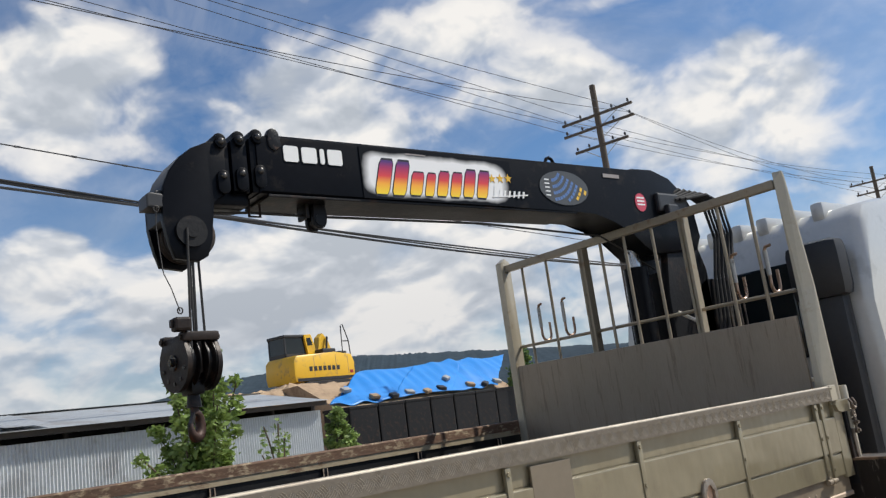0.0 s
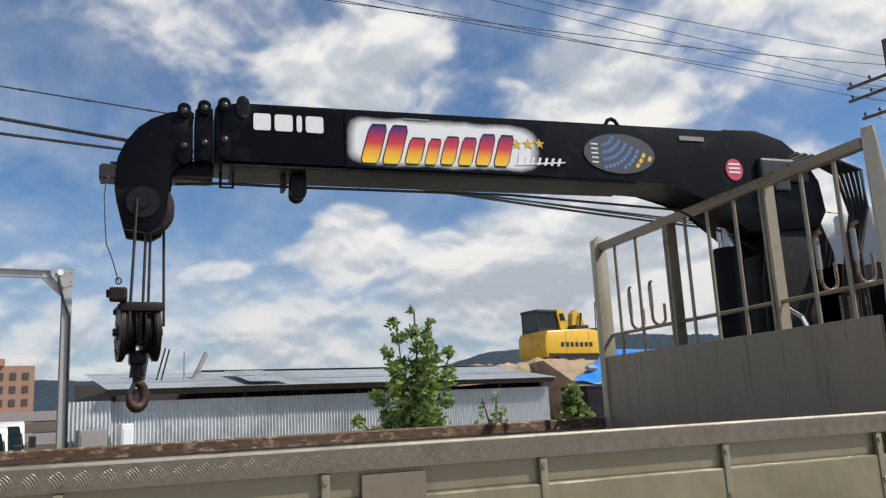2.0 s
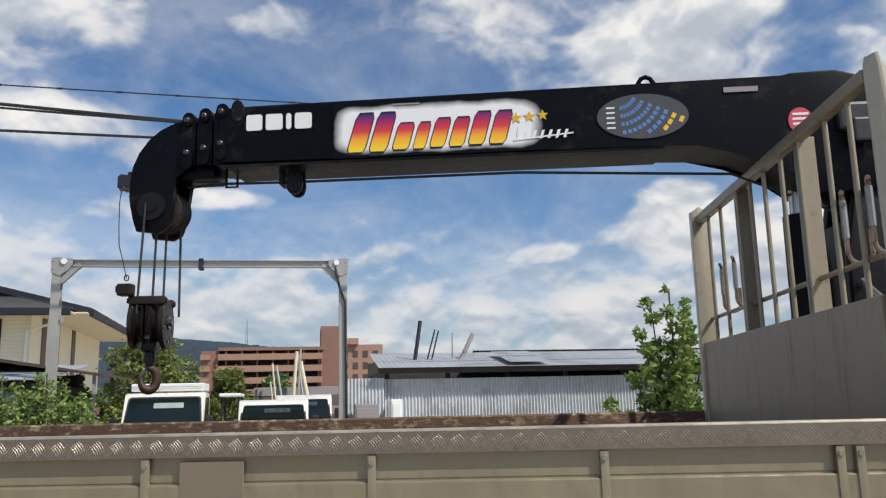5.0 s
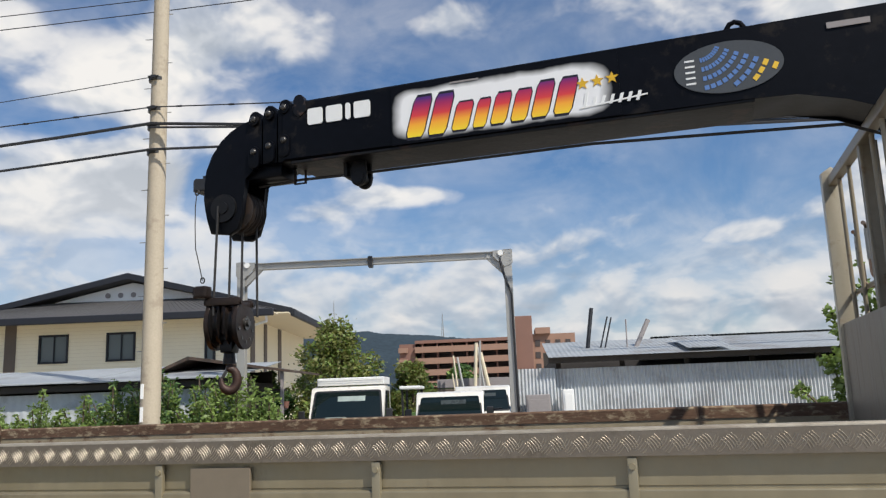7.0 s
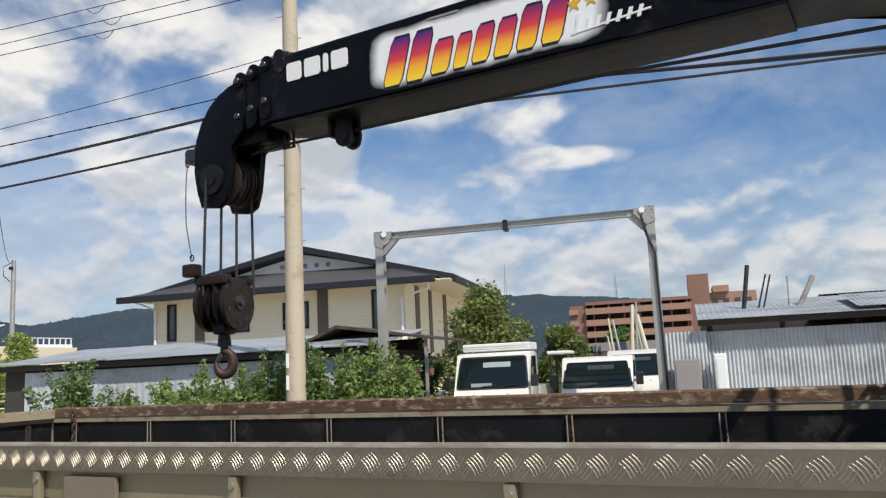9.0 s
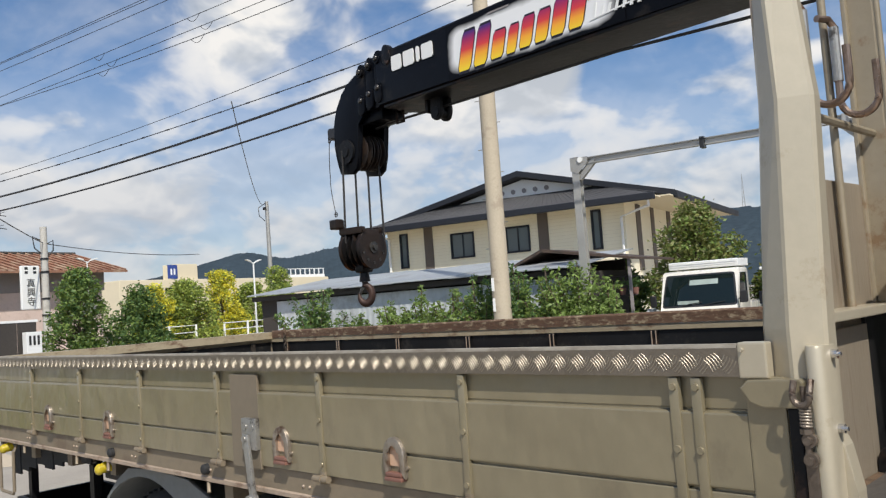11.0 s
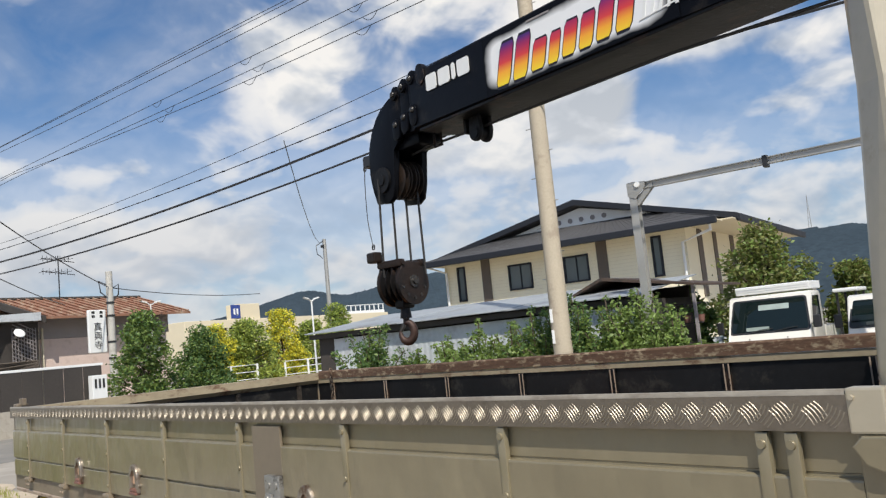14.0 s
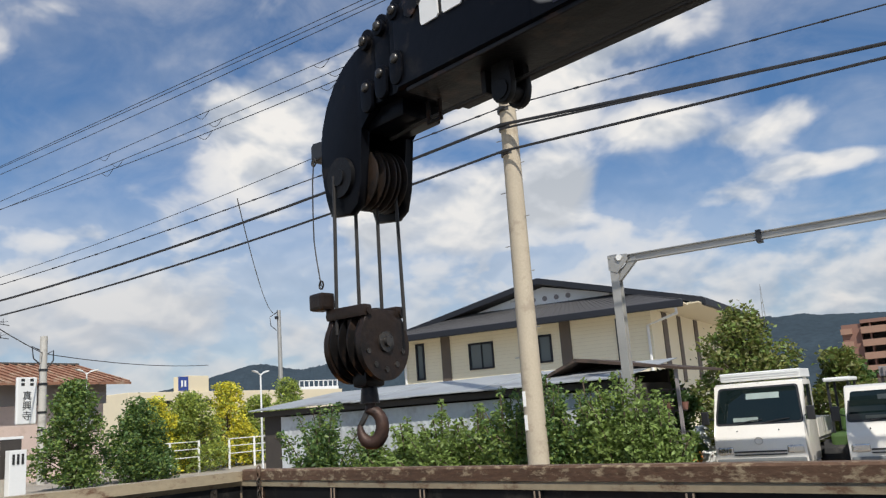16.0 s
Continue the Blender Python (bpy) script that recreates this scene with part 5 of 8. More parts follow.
for k in range(6):
    y = 0.98 - 0.018 * k
    bm = bmesh.new()
    tube(bm, [(3.98 + 0.03 * k, y + 0.03, 2.68), (4.16 + 0.03 * k, y, 2.76 - 0.01 * k), (4.40 + 0.015 * k, y, 2.66), (4.46 - 0.01 * k, y - 0.012 * k, 2.45), (4.38 - 0.02 * k, y - 0.02 * k, 2.2), (4.30 + 0.02 * k, y, 1.6), (4.2, y, 1.2)], 0.011, 7)
    part("hydraulic_hose", bm, rubber, crane, "black hydraulic hose", smooth=True)
bm = bmesh.new()
box(bm, 3.90, 4.20, 0.955, 1.03, 2.60, 2.72, 0.015)
box(bm, 3.94, 4.04, 0.92, 0.96, 2.54, 2.64, 0.01)
part("valve_block", bm, dark_plastic, crane)
for k in range(4):
    bm = bmesh.new()
    cyl(bm, (4.02 + 0.05 * k, 0.70, 1.62), (4.02 + 0.05 * k, 0.70, 1.98), 0.006, n=8)
    part("control_lever", bm, batten_steel, crane)
bm = bmesh.new()
tube(bm, [(3.95, 0.78, 1.72), (3.93, 0.85, 1.90), (3.93, 0.98, 1.98), (3.94, 1.11, 1.92), (3.96, 1.17, 1.74)], 0.012, 8)
part("guard_hoop", bm, chrome, crane, "bent bright guard hoop", smooth=True)
site(0, 1.173, -0.830, 0.301, -0.275)  # the panel stands on the housing, behind the beam
bm = bmesh.new()
PX, PY, PZ = 3.84, 0.17, 1.355     # lower corner of the panel's face
box(bm, PX, PX + 0.30, PY, PY + 0.22, PZ, PZ + 0.285, 0.010)
panel = part("control_panel", bm, dark_plastic, crane, "black crane control panel with gauges and knobs")
bm = bmesh.new()
box(bm, PX + 0.10, PX + 0.28, PY - 0.007, PY, PZ + 0.195, PZ + 0.255, 0.002)
plate = part("red_plate", bm, red_paint, panel, "red label plate with white stripes")
for z in (0.205, 0.248):
    bm = bmesh.new()
    box(bm, PX + 0.102, PX + 0.278, PY - 0.009, PY - 0.007, PZ + z, PZ + z + 0.004)
    part("stripe", bm, white_paint, plate)
for x0, x1, z0, z1 in ((0.018, 0.094, 0.115, 0.27), (0.018, 0.094, 0.012, 0.105), (0.104, 0.285, 0.012, 0.185)):
    bm = bmesh.new()
    box(bm, PX + x0, PX + x1, PY - 0.004, PY, PZ + z0, PZ + z1, 0.002)
    part("face_plate", bm, black_board, panel)
for x, z, r, m_ in ((0.040, 0.232, 0.006, red_brown), (0.072, 0.236, 0.006, chart_yellow), (0.050, 0.185, 0.012, worn_metal), (0.048, 0.148, 0.012, worn_metal), (0.085, 0.165, 0.018, gauge_teal), (0.135, 0.225, 0.017, gauge_teal), (0.235, 0.225, 0.017, gauge_teal),
                    (0.165, 0.115, 0.016, gauge_teal), (0.160, 0.055, 0.015, knob_orange), (0.245, 0.055, 0.016, dark_glass)):
    bm = bmesh.new()
    cyl(bm, (PX + x, PY - 0.004, PZ + z), (PX + x, PY - 0.024, PZ + z), r, r * 0.85, n=18)
    cyl(bm, (PX + x, PY - 0.004, PZ + z), (PX + x, PY - 0.010, PZ + z), r * 1.25, n=18)
    part("knob", bm, m_, panel, smooth=True)
for k in range(9):
    bm = bmesh.new()
    box(bm, PX + 0.110, PX + 0.138, PY - 0.006, PY - 0.003, PZ + 0.07 + 0.012 * k, PZ + 0.0728 + 0.012 * k)
    part("label_bar", bm, grey_board, panel)
for k in range(8):
    bm = bmesh.new()
    a = radians(10 + 11 * k)
    u, w = PX + 0.028 + 0.058 * math.sin(a), PZ + 0.028 + 0.058 * math.cos(a)
    box(bm, u - 0.0014, u + 0.0014, PY - 0.006, PY - 0.003, w - 0.002, w + 0.002)
    part("chart_line", bm, grey_board, panel)
bm = bmesh.new()
box(bm, PX + 0.03, PX + 0.26, PY + 0.05, PY + 0.17, 1.24, PZ, 0.01)
tube(bm, [(PX + 0.05, PY + 0.02, PZ), (PX + 0.04, PY - 0.04, PZ - 0.04), (PX + 0.0, PY - 0.06, PZ - 0.07)], 0.004, 6)
part("panel_stand", bm, black_steel, crane)
site()
bm = bmesh.new()
prism(bm, [(3.607, 0.93)] + arc(3.645, 1.160, 0.038, 180, 90, 6) + arc(3.742, 1.160, 0.038, 90, 0, 6) + [(3.780, 0.93)], "y", 0.465, 0.49, 0.004)
box(bm, 3.625, 4.25, 0.49, 1.00, 0.95, 1.185, 0.02)
part("outrigger_housing", bm, black_steel, crane, "black outrigger housing with a rounded end plate", smooth=True)
for y in (0.56, 0.72):
    bm = bmesh.new()
    cyl(bm, (3.78, y, 1.185), (3.78, y, 1.198), 0.012, n=8)
    part("housing_bolt", bm, chrome, crane)
bm = bmesh.new()
box(bm, 3.612, 3.755, -0.78, 0.465, 0.955, 1.136, 0.010)
orig = part("outrigger_beam", bm, scraped_black, crane, "scuffed black outrigger beam with brown worn edges")
for x in (3.610, 3.741):
    bm = bmesh.new()
    box(bm, x - (0.006 if x > 3.7 else 0.0), x + (0.016 if x > 3.7 else 0.022), -0.78, 0.44, 1.128, 1.1405, 0.004)
    part("worn_edge", bm, brown_steel, orig)
bm = bmesh.new()
box(bm, 3.627, 3.740, -0.78, 0.46, 1.134, 1.1395, 0.001)
part("worn_top", bm, worn_top, orig, "brown worn top of the beam")
bm = bmesh.new()
prism(bm, [(0.415, 1.045), (0.425, 1.055), (0.452, 1.010), (0.445, 0.985)], "x", 3.753, 3.758)
part("white_mark", bm, white_paint, orig)
bm = bmesh.new()
cyl(bm, (3.685, -0.70, 0.22), (3.685, -0.70, 0.955), 0.05, n=16)
cyl(bm, (3.685, -0.70, 0.0), (3.685, -0.70, 0.05), 0.12, n=20)
cyl(bm, (3.685, -0.70, 0.05), (3.685, -0.70, 0.24), 0.035, n=14)
part("outrigger_leg", bm, black_steel, crane, smooth=True)

# hook block and its ropes
hook = thing("hook_block", (1.01, 1.15, 1.56), "greasy dark twin-sheave hook block hanging on wire ropes", "crane hook")
HC = Vector((0.995, 1.15, 1.91))
HT = Matrix.Translation(HC) @ Matrix.Rotation(radians(98), 4, "Z") @ Matrix.Scale(0.84, 4)


def hook_part(name, bm, material, label="", smooth=True):
    move(bm.verts, HT)
    return part(name, bm, material, hook, label, smooth)


for s in (-1, 1):
    bm = bmesh.new()
    rim = [(0.085, 0.112), (-0.085, 0.112)] + arc(0, -0.008, 0.126, 145, 395, 26)
    prism(bm, rim, "y", s * 0.076 - 0.011, s * 0.076 + 0.011, 0.005)
    hook_part("cheek_plate", bm, block_brown, "brown greasy round cheek plate")
    bm = bmesh.new()
    cyl(bm, (0, s * 0.085, 0.0), (0, s * 0.095, 0.0), 0.036, n=18)
    cyl(bm, (0, s * 0.095, 0.0), (0, s * 0.108, 0.0), 0.018, n=10)
    hook_part("axle_nut", bm, oily_steel, "oily axle nut")
    for a in range(5):
        an = radians(200 + 35 * a)
        bm = bmesh.new()
        cyl(bm, (0.095 * math.cos(an), s * 0.085, 0.095 * math.sin(an)), (0.095 * math.cos(an), s * 0.091, 0.095 * math.sin(an)), 0.010, n=8)
        hook_part("cheek_stud", bm, oily_steel)
    bm = bmesh.new()
    lathe(bm, [(-0.024, 0.112), (-0.022, 0.122), (-0.018, 0.122), (-0.009, 0.100), (0.009, 0.100), (0.018, 0.122), (0.022, 0.122), (0.024, 0.112)], (0, s * 0.040, 0))
    hook_part("block_sheave", bm, block_mat, "dark greasy sheave")
bm = bmesh.new()
for x in (-0.085, 0.085):
    box(bm, x - 0.022, x + 0.022, -0.092, 0.092, 0.085, 0.128, 0.010)
box(bm, -0.085, 0.085, -0.012, 0.012, -0.06, 0.120, 0.008)
for x in (-0.085, 0.085):
    cyl(bm, (x, -0.099, 0.104), (x, 0.099, 0.104), 0.013, n=10)
hook_part("block_cap", bm, block_brown, "brown cross bars of the block")
bm = bmesh.new()
box(bm, -0.050, 0.050, -0.034, 0.034, -0.150, -0.085, 0.014)
cyl(bm, (0, 0, -0.205), (0, 0, -0.14), 0.034, 0.027, n=18)
hook_part("swivel", bm, block_mat, "dark swivel under the block")


def horn(bm, pts, radii, n=12):
    """A bar along points whose thickness swells and tapers."""
    first = len(bm.verts)
    tube(bm, pts, 1.0, n)
    bm.verts.ensure_lookup_table()
    for i, (p, r) in enumerate(zip(pts, radii)):
        c = Vector(p)
        for v in bm.verts[first + i * n:first + (i + 1) * n]:
            v.co = c + (v.co - c) * r


bm = bmesh.new()
pts = [(0.0, 0, -0.18), (0.0, 0, -0.222)]
radii = [0.020, 0.019]
for k in range(19):
    a = 100 - 290 * k / 18
    pts.append((0.040 * math.cos(radians(a)), 0, -0.284 + 0.055 * math.sin(radians(a))))
    radii.append(0.017 + 0.008 * math.sin(math.pi * k / 18) - 0.008 * max(0.0, k / 18 - 0.75) * 4)
horn(bm, pts, radii)
move(bm.verts, Matrix.Rotation(radians(-62), 4, "Z"))
hk = hook_part("hook", bm, hook_rust, "rusty brown steel hook")
bm = bmesh.new()
prism(bm, [(-0.015, -0.222), (0.004, -0.226), (-0.028, -0.279), (-0.044, -0.274)], "y", -0.010, 0.010, 0.003)
move(bm.verts, Matrix.Rotation(radians(-62), 4, "Z"))
hook_part("safety_latch", bm, oily_steel, "spring latch across the hook's mouth")
for dx, dy in ((-0.045, -0.085), (0.0, -0.035), (0.020, 0.035), (0.080, 0.070)):
    bm = bmesh.new()
    cyl(bm, (1.01 + dx, 1.15 + dy, HC.z + 0.03), (1.02 + dx * 0.8, 1.15 + dy, BT - 0.42), 0.0055, n=8)
    part("hoist_rope", bm, rope_mat, hook, "taut wire rope", True)
WX, WY, WZ = 0.925, 1.045, HC.z + 0.105
bm = bmesh.new()
tube(bm, [(0.872, 1.075, BT - 0.335), (0.866, 1.072, BT - 0.41), (0.870, 1.066, BT - 0.50), (0.878, 1.060, BT - 0.60), (0.900, 1.05, BT - 0.66), (WX, WY, WZ + 0.075)], 0.0022, 5)
for zc in (BT - 0.345, WZ + 0.078):
    tube(bm, [((0.872 if zc > 2.4 else WX) + 0.010 * math.cos(a), 1.075 if zc > 2.4 else WY, zc + 0.012 * math.sin(a)) for a in (2 * math.pi * k / 10 for k in range(11))], 0.003, 5)
part("weight_cord", bm, rope_mat, hook, "thin limit-switch cord", True)
bm = bmesh.new()
box(bm, WX - 0.032, WX + 0.032, WY - 0.026, WY + 0.026, WZ, WZ + 0.052, 0.010)
box(bm, WX - 0.042, WX - 0.030, WY - 0.012, WY + 0.012, WZ + 0.015, WZ + 0.045, 0.004)
part("limit_weight", bm, block_brown, hook, "small brown limit-switch weight")

# a folded orange sheet on the load floor
bm = bmesh.new()
prism(bm, [(-0.12, 1.06), (-0.12, 1.24), (0.10, 1.255), (0.55, 1.25), (0.80, 1.235), (0.80, 1.06)], "y", 1.10, 1.52, 0.015)
solo("orange_cover", bm, orange_sheet, "folded orange plastic sheet lying on the load floor", "sheet")

# ---- helpers for the surroundings ----
rng = np.random.default_rng(7)


def raw(name, verts, faces, material, parent=None, label=""):
    """A mesh from arrays, in world places, under parent."""
    base = np.array(origin(parent))
    me = bpy.data.meshes.new(name)
    m = np.array(SITE)
    me.from_pydata((np.asarray(verts) @ m[:3, :3].T + m[:3, 3] - base).tolist(), [], faces)
    for m in material if isinstance(material, (list, tuple)) else (material,):
        me.materials.append(m)
    ob = new(name, me)
    if parent:
        ob.parent = parent
    if label:
        tagged(ob, label)
    return ob


def sheet_x(bm, x0, x1, y, z0, z1, pitch=0.076, depth=0.018, y1=None, thick=0.003):
    """Corrugated sheet spanning x, from (y, z0) to (y1, z1)."""
    y1 = y if y1 is None else y1
    n = int((x1 - x0) / pitch * 6)
    rows = []
    for i in range(n + 1):
        d = depth * 0.5 * math.sin(i * math.pi / 3 + 0.4)
        x = x0 + (x1 - x0) * i / n
        up = 0.0 if y1 == y else d
        out = d if y1 == y else 0.0
        rows.append((bm.verts.new((x, y + out, z0 + up)), bm.verts.new((x, y1 + out, z1 + up))))
    for a, b in zip(rows, rows[1:]):
        bm.faces.new((a[0], b[0], b[1], a[1]))


def holed_wall(bm, x0, x1, y0, y1, z0, z1, holes):
    """A wall along x with rectangular openings (xa, xb, za, zb) through it."""
    xs = sorted({x0, x1, *[h[0] for h in holes], *[h[1] for h in holes]})
    zs = sorted({z0, z1, *[h[2] for h in holes], *[h[3] for h in holes]})

    def solid(i, k):
        if not (0 <= i < len(xs) - 1 and 0 <= k < len(zs) - 1):
            return False
        cx, cz = (xs[i] + xs[i + 1]) / 2, (zs[k] + zs[k + 1]) / 2
        return not any(h[0] < cx < h[1] and h[2] < cz < h[3] for h in holes)

    at = {(i, k, s): bm.verts.new((x, y, z)) for i, x in enumerate(xs) for k, z in enumerate(zs) for s, y in enumerate((y0, y1))}
    for i in range(len(xs) - 1):
        for k in range(len(zs) - 1):
            if not solid(i, k):
                continue
            for s in (0, 1):
                bm.faces.new((at[i, k, s], at[i + 1, k, s], at[i + 1, k + 1, s], at[i, k + 1, s]))
            for di, dk, a, b in ((-1, 0, (i, k), (i, k + 1)), (1, 0, (i + 1, k), (i + 1, k + 1)), (0, -1, (i, k), (i + 1, k)), (0, 1, (i, k + 1), (i + 1, k + 1))):
                if not solid(i + di, k + dk):
                    bm.faces.new((at[(*a, 0)], at[(*b, 0)], at[(*b, 1)], at[(*a, 1)]))


def leaves(centres, radii, count, size, flat=0.75, long=1.7):
    """Leaf blades scattered through clumps: each a bent blade of two triangles."""
    centres, radii = np.asarray(centres, float), np.asarray(radii, float)
    w = radii ** 2
    pick = rng.choice(len(centres), count, p=w / w.sum())
    d = rng.normal(size=(count, 3))
    d /= np.linalg.norm(d, axis=1)[:, None]
    r = radii[pick] * rng.uniform(0.25, 1.0, count) ** 0.5 * rng.choice([1.0, 1.25, 1.55], count, p=[0.80, 0.14, 0.06])
    p = centres[pick] + d * r[:, None] * [1, 1, flat]
    u = rng.normal(size=(count, 3)) * [1, 1, 0.55] + d * 0.6
    u /= np.linalg.norm(u, axis=1)[:, None]
    v = np.cross(u, rng.normal(size=(count, 3)))
    v /= np.linalg.norm(v, axis=1)[:, None]
    s = size * rng.uniform(0.6, 1.35, count)[:, None]
    quad = np.stack([p - u * s * long * 0.5, p + v * s * 0.42, p + u * s * long * 0.5, p - v * s * 0.42], axis=1).reshape(-1, 3)
    return quad, [(i, i + 1, i + 2, i + 3) for i in range(0, count * 4, 4)]


def tree(name, x, y, height, width, material, label, count=3500, size=0.09, bare=0.25, seed=1, trunk_r=0.05, second=None, group="", clumps=22, taper=0.62):
    """A tapered trunk with limbs that run into uneven clumps of leaves."""
    rs = np.random.default_rng(seed)
    root = thing(name, (x, y, 0), label, name.replace("_", " ").split()[-1], group)
    top = np.array([x + rs.normal() * 0.1, y, height * 0.9])
    cs, rads = [], []
    for i in range(clumps):
        k = (i + 0.5) / clumps
        z = height * (bare + (1 - bare) * k * 0.97)
        spread = width * (0.55 + 0.45 * math.sin(math.pi * min(1, 0.25 + 0.8 * k))) * (1.0 - taper * k ** 2.2)
        a = i * 2.4 + rs.uniform(-0.5, 0.5)
        q = spread * rs.uniform(0.25, 0.85)
        cs.append((x + math.cos(a) * q, y + math.sin(a) * q, z))
        rads.append(width * rs.uniform(0.18, 0.44) * (1 - 0.30 * k))
    bm = bmesh.new()
    tube(bm, [(x, y, 0), (x + 0.02, y, height * 0.3), tuple((np.array([x, y, height * 0.3]) + top) / 2), tuple(top)], trunk_r, 7)
    for v in bm.verts:
        k = 1 - 0.8 * max(0, v.co.z) / height
        v.co.x, v.co.y = x + (v.co.x - x) * k, y + (v.co.y - y) * k
    for c in cs:
        b = np.array([x, y, max(0.1, c[2] - 0.35 * height * 0.5)])
        tube(bm, [b, (b * 0.4 + np.array(c) * 0.6) + [0, 0, 0.03], c], trunk_r * 0.28, 5)
    part("trunk", bm, bark, root, smooth=True)
    q, f = leaves(cs, rads, count, size)
    crown = raw("crown", q, f, [material] + ([second] if second else []), root)
    if second:
        crown.data.polygons.foreach_set("material_index", (rs.random(len(f)) < 0.35).astype(int))
    return root


def wire(name, pts, r, label, sag=0.0, group="", beads=0, material=None):
    """A cable hung between points, with sag along each stretch."""
    out = []
    for a, b in zip(pts, pts[1:]):
        a, b = Vector(a), Vector(b)
        for i in range(24):
            k = i / 24
            p = a.lerp(b, k)
            p.z -= sag * 4 * k * (1 - k)
            out.append(p)
    out.append(Vector(pts[-1]))
    bm = bmesh.new()
    tube(bm, out, r, 6)
    if beads:
        for i in range(beads):
            k = (i + 0.5) / beads * (len(out) - 1)
            j = int(k)
            p = out[j].lerp(out[j + 1], k - j)
            cyl(bm, p - Vector((0.05, 0, 0)), p + Vector((0.05, 0, 0)), r * 1.7, n=6)
    return solo(name, bm, material or dark_plastic, label, "cable", group)


def shrub(name, x, y, height, width, material, label, stems=9, count=5000, size=0.06, seed=1, second=None, group="", bare=0.25, plume=0.16):
    """Many thin stems fanning out of the ground, each a ragged plume of leaves that narrows to its tip."""
    rs = np.random.default_rng(seed)
    root = thing(name, (x, y, 0), label, name.replace("_", " ").split()[-1], group)
    cs, rads = [], []
    bm = bmesh.new()
    for i in range(stems):
        a = i * 2.4 + rs.uniform(-0.4, 0.4)
        out = width * (0.05 + 0.95 * (i / max(1, stems - 1)) ** 0.7) * rs.uniform(0.75, 1.1)
        h = height * (1.0 - 0.48 * (out / width) ** 1.6) * rs.uniform(0.86, 1.0)
        tip = np.array([x + out * math.cos(a), y + out * math.sin(a), h])
        base = np.array([x + rs.normal() * 0.05, y + rs.normal() * 0.05, -0.05])
        line = []
        for k in np.linspace(0, 1, 9):
            p = base * (1 - k) + tip * k
            p[:2] += (tip[:2] - base[:2]) * 0.35 * math.sin(math.pi * k) * (0.4 - k)
            line.append(p)
        tube(bm, line, 0.010 + 0.006 * rs.random(), 5)
        for k in np.linspace(bare, 1.0, 11):
            j = k * 8
            m = min(7, int(j))
            p = line[m] * (1 - (j - m)) + line[m + 1] * (j - m)
            cs.append(tuple(p + rs.normal(size=3) * 0.03 * height * (1 - 0.6 * k)))
            rads.append(plume * height * (0.35 + 0.65 * math.sin(math.pi * min(1, 0.35 + 0.62 * (1 - k)))) * rs.uniform(0.45, 0.85) * (1.0 - 0.62 * k ** 2))
    part("trunk", bm, bark, root, smooth=True)
    q, f = leaves(cs, rads, count, size, 0.9)
    crown = raw("crown", q, f, [material] + ([second] if second else []), root)
    if second:
        crown.data.polygons.foreach_set("material_index", (rs.random(len(f)) < 0.35).astype(int))
    return root


# ---- ground and distance ----
bm = bmesh.new()
nx = 60
grid = bmesh.ops.create_grid(bm, x_segments=nx, y_segments=nx, size=1.0)["verts"]
for v in grid:
    v.co.x = math.copysign(abs(v.co.x) ** 3.2, v.co.x) * 1500
    v.co.y = math.copysign(abs(v.co.y) ** 3.2, v.co.y) * 1500
    v.co.z = 0.0
ground = part("ground", bm, asphalt)
tagged(ground, "pale worn asphalt yard and road with dusty patches", "ground", kind="structure")


road_asphalt = mat("road_asphalt", (0.205, 0.190, 0.168), 0.9, 0, 0.18, 6, 0.4, stain=(0.26, 0.235, 0.20), stain_amt=0.3, stain_scale=0.4)
site(12.0)
bm = bmesh.new()
box(bm, -21.6, -14.2, -60, 80, -0.05, 0.004)
road = part("road", bm, road_asphalt)
tagged(road, "grey asphalt road along the yard's edge", "road", kind="structure")
bm = bmesh.new()
for y in (-6.0, 2.2, 10.4):
    box(bm, -20.75, -20.62, y, y + 6.5, 0.004, 0.008)
line = part("road_line", bm, white_paint)
tagged(line, "worn white painted road edge line", "road marking", kind="structure")
site()


def hill(name, knots, depth, dist_dir, label, seed):
    """A long wooded ridge whose crest runs through (x, y, z) knots, with a rough tree line."""
    rs = np.random.default_rng(seed)
    verts, faces = [], []
    n = 420
    ks = np.linspace(0, len(knots) - 1, n)
    kn = np.array(knots, float)
    crest = np.stack([np.interp(ks, range(len(kn)), kn[:, i]) for i in range(3)], axis=1)
    sm = np.ones(15) / 15
    crest[:, 2] = np.convolve(np.pad(crest[:, 2], 7, mode="edge"), sm, "valid")
    bumpy = np.convolve(rs.normal(size=n + 8), np.ones(9) / 9, "valid") * 1.0 + rs.normal(size=n) * 0.2
    m = 9
    for i in range(n):
        for j in range(m):
            k = j / (m - 1)
            off = np.array(dist_dir) * depth * (k - 1)
            z = (crest[i, 2] + bumpy[i] * k ** 6) * math.sin(k * math.pi / 2) ** 0.8 - 2 * (1 - k) + rs.normal() * 0.15 * (k > 0) * (k < 1)
            verts.append((crest[i, 0] + off[0], crest[i, 1] + off[1], z))
    for i in range(n - 1):
        for j in range(m - 1):
            a = i * m + j
            faces.append((a, a + 1, a + m + 1, a + m))
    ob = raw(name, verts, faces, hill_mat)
    ob.data.polygons.foreach_set("use_smooth", [True] * len(faces))
    return tagged(ob, label, "hill", kind="structure")


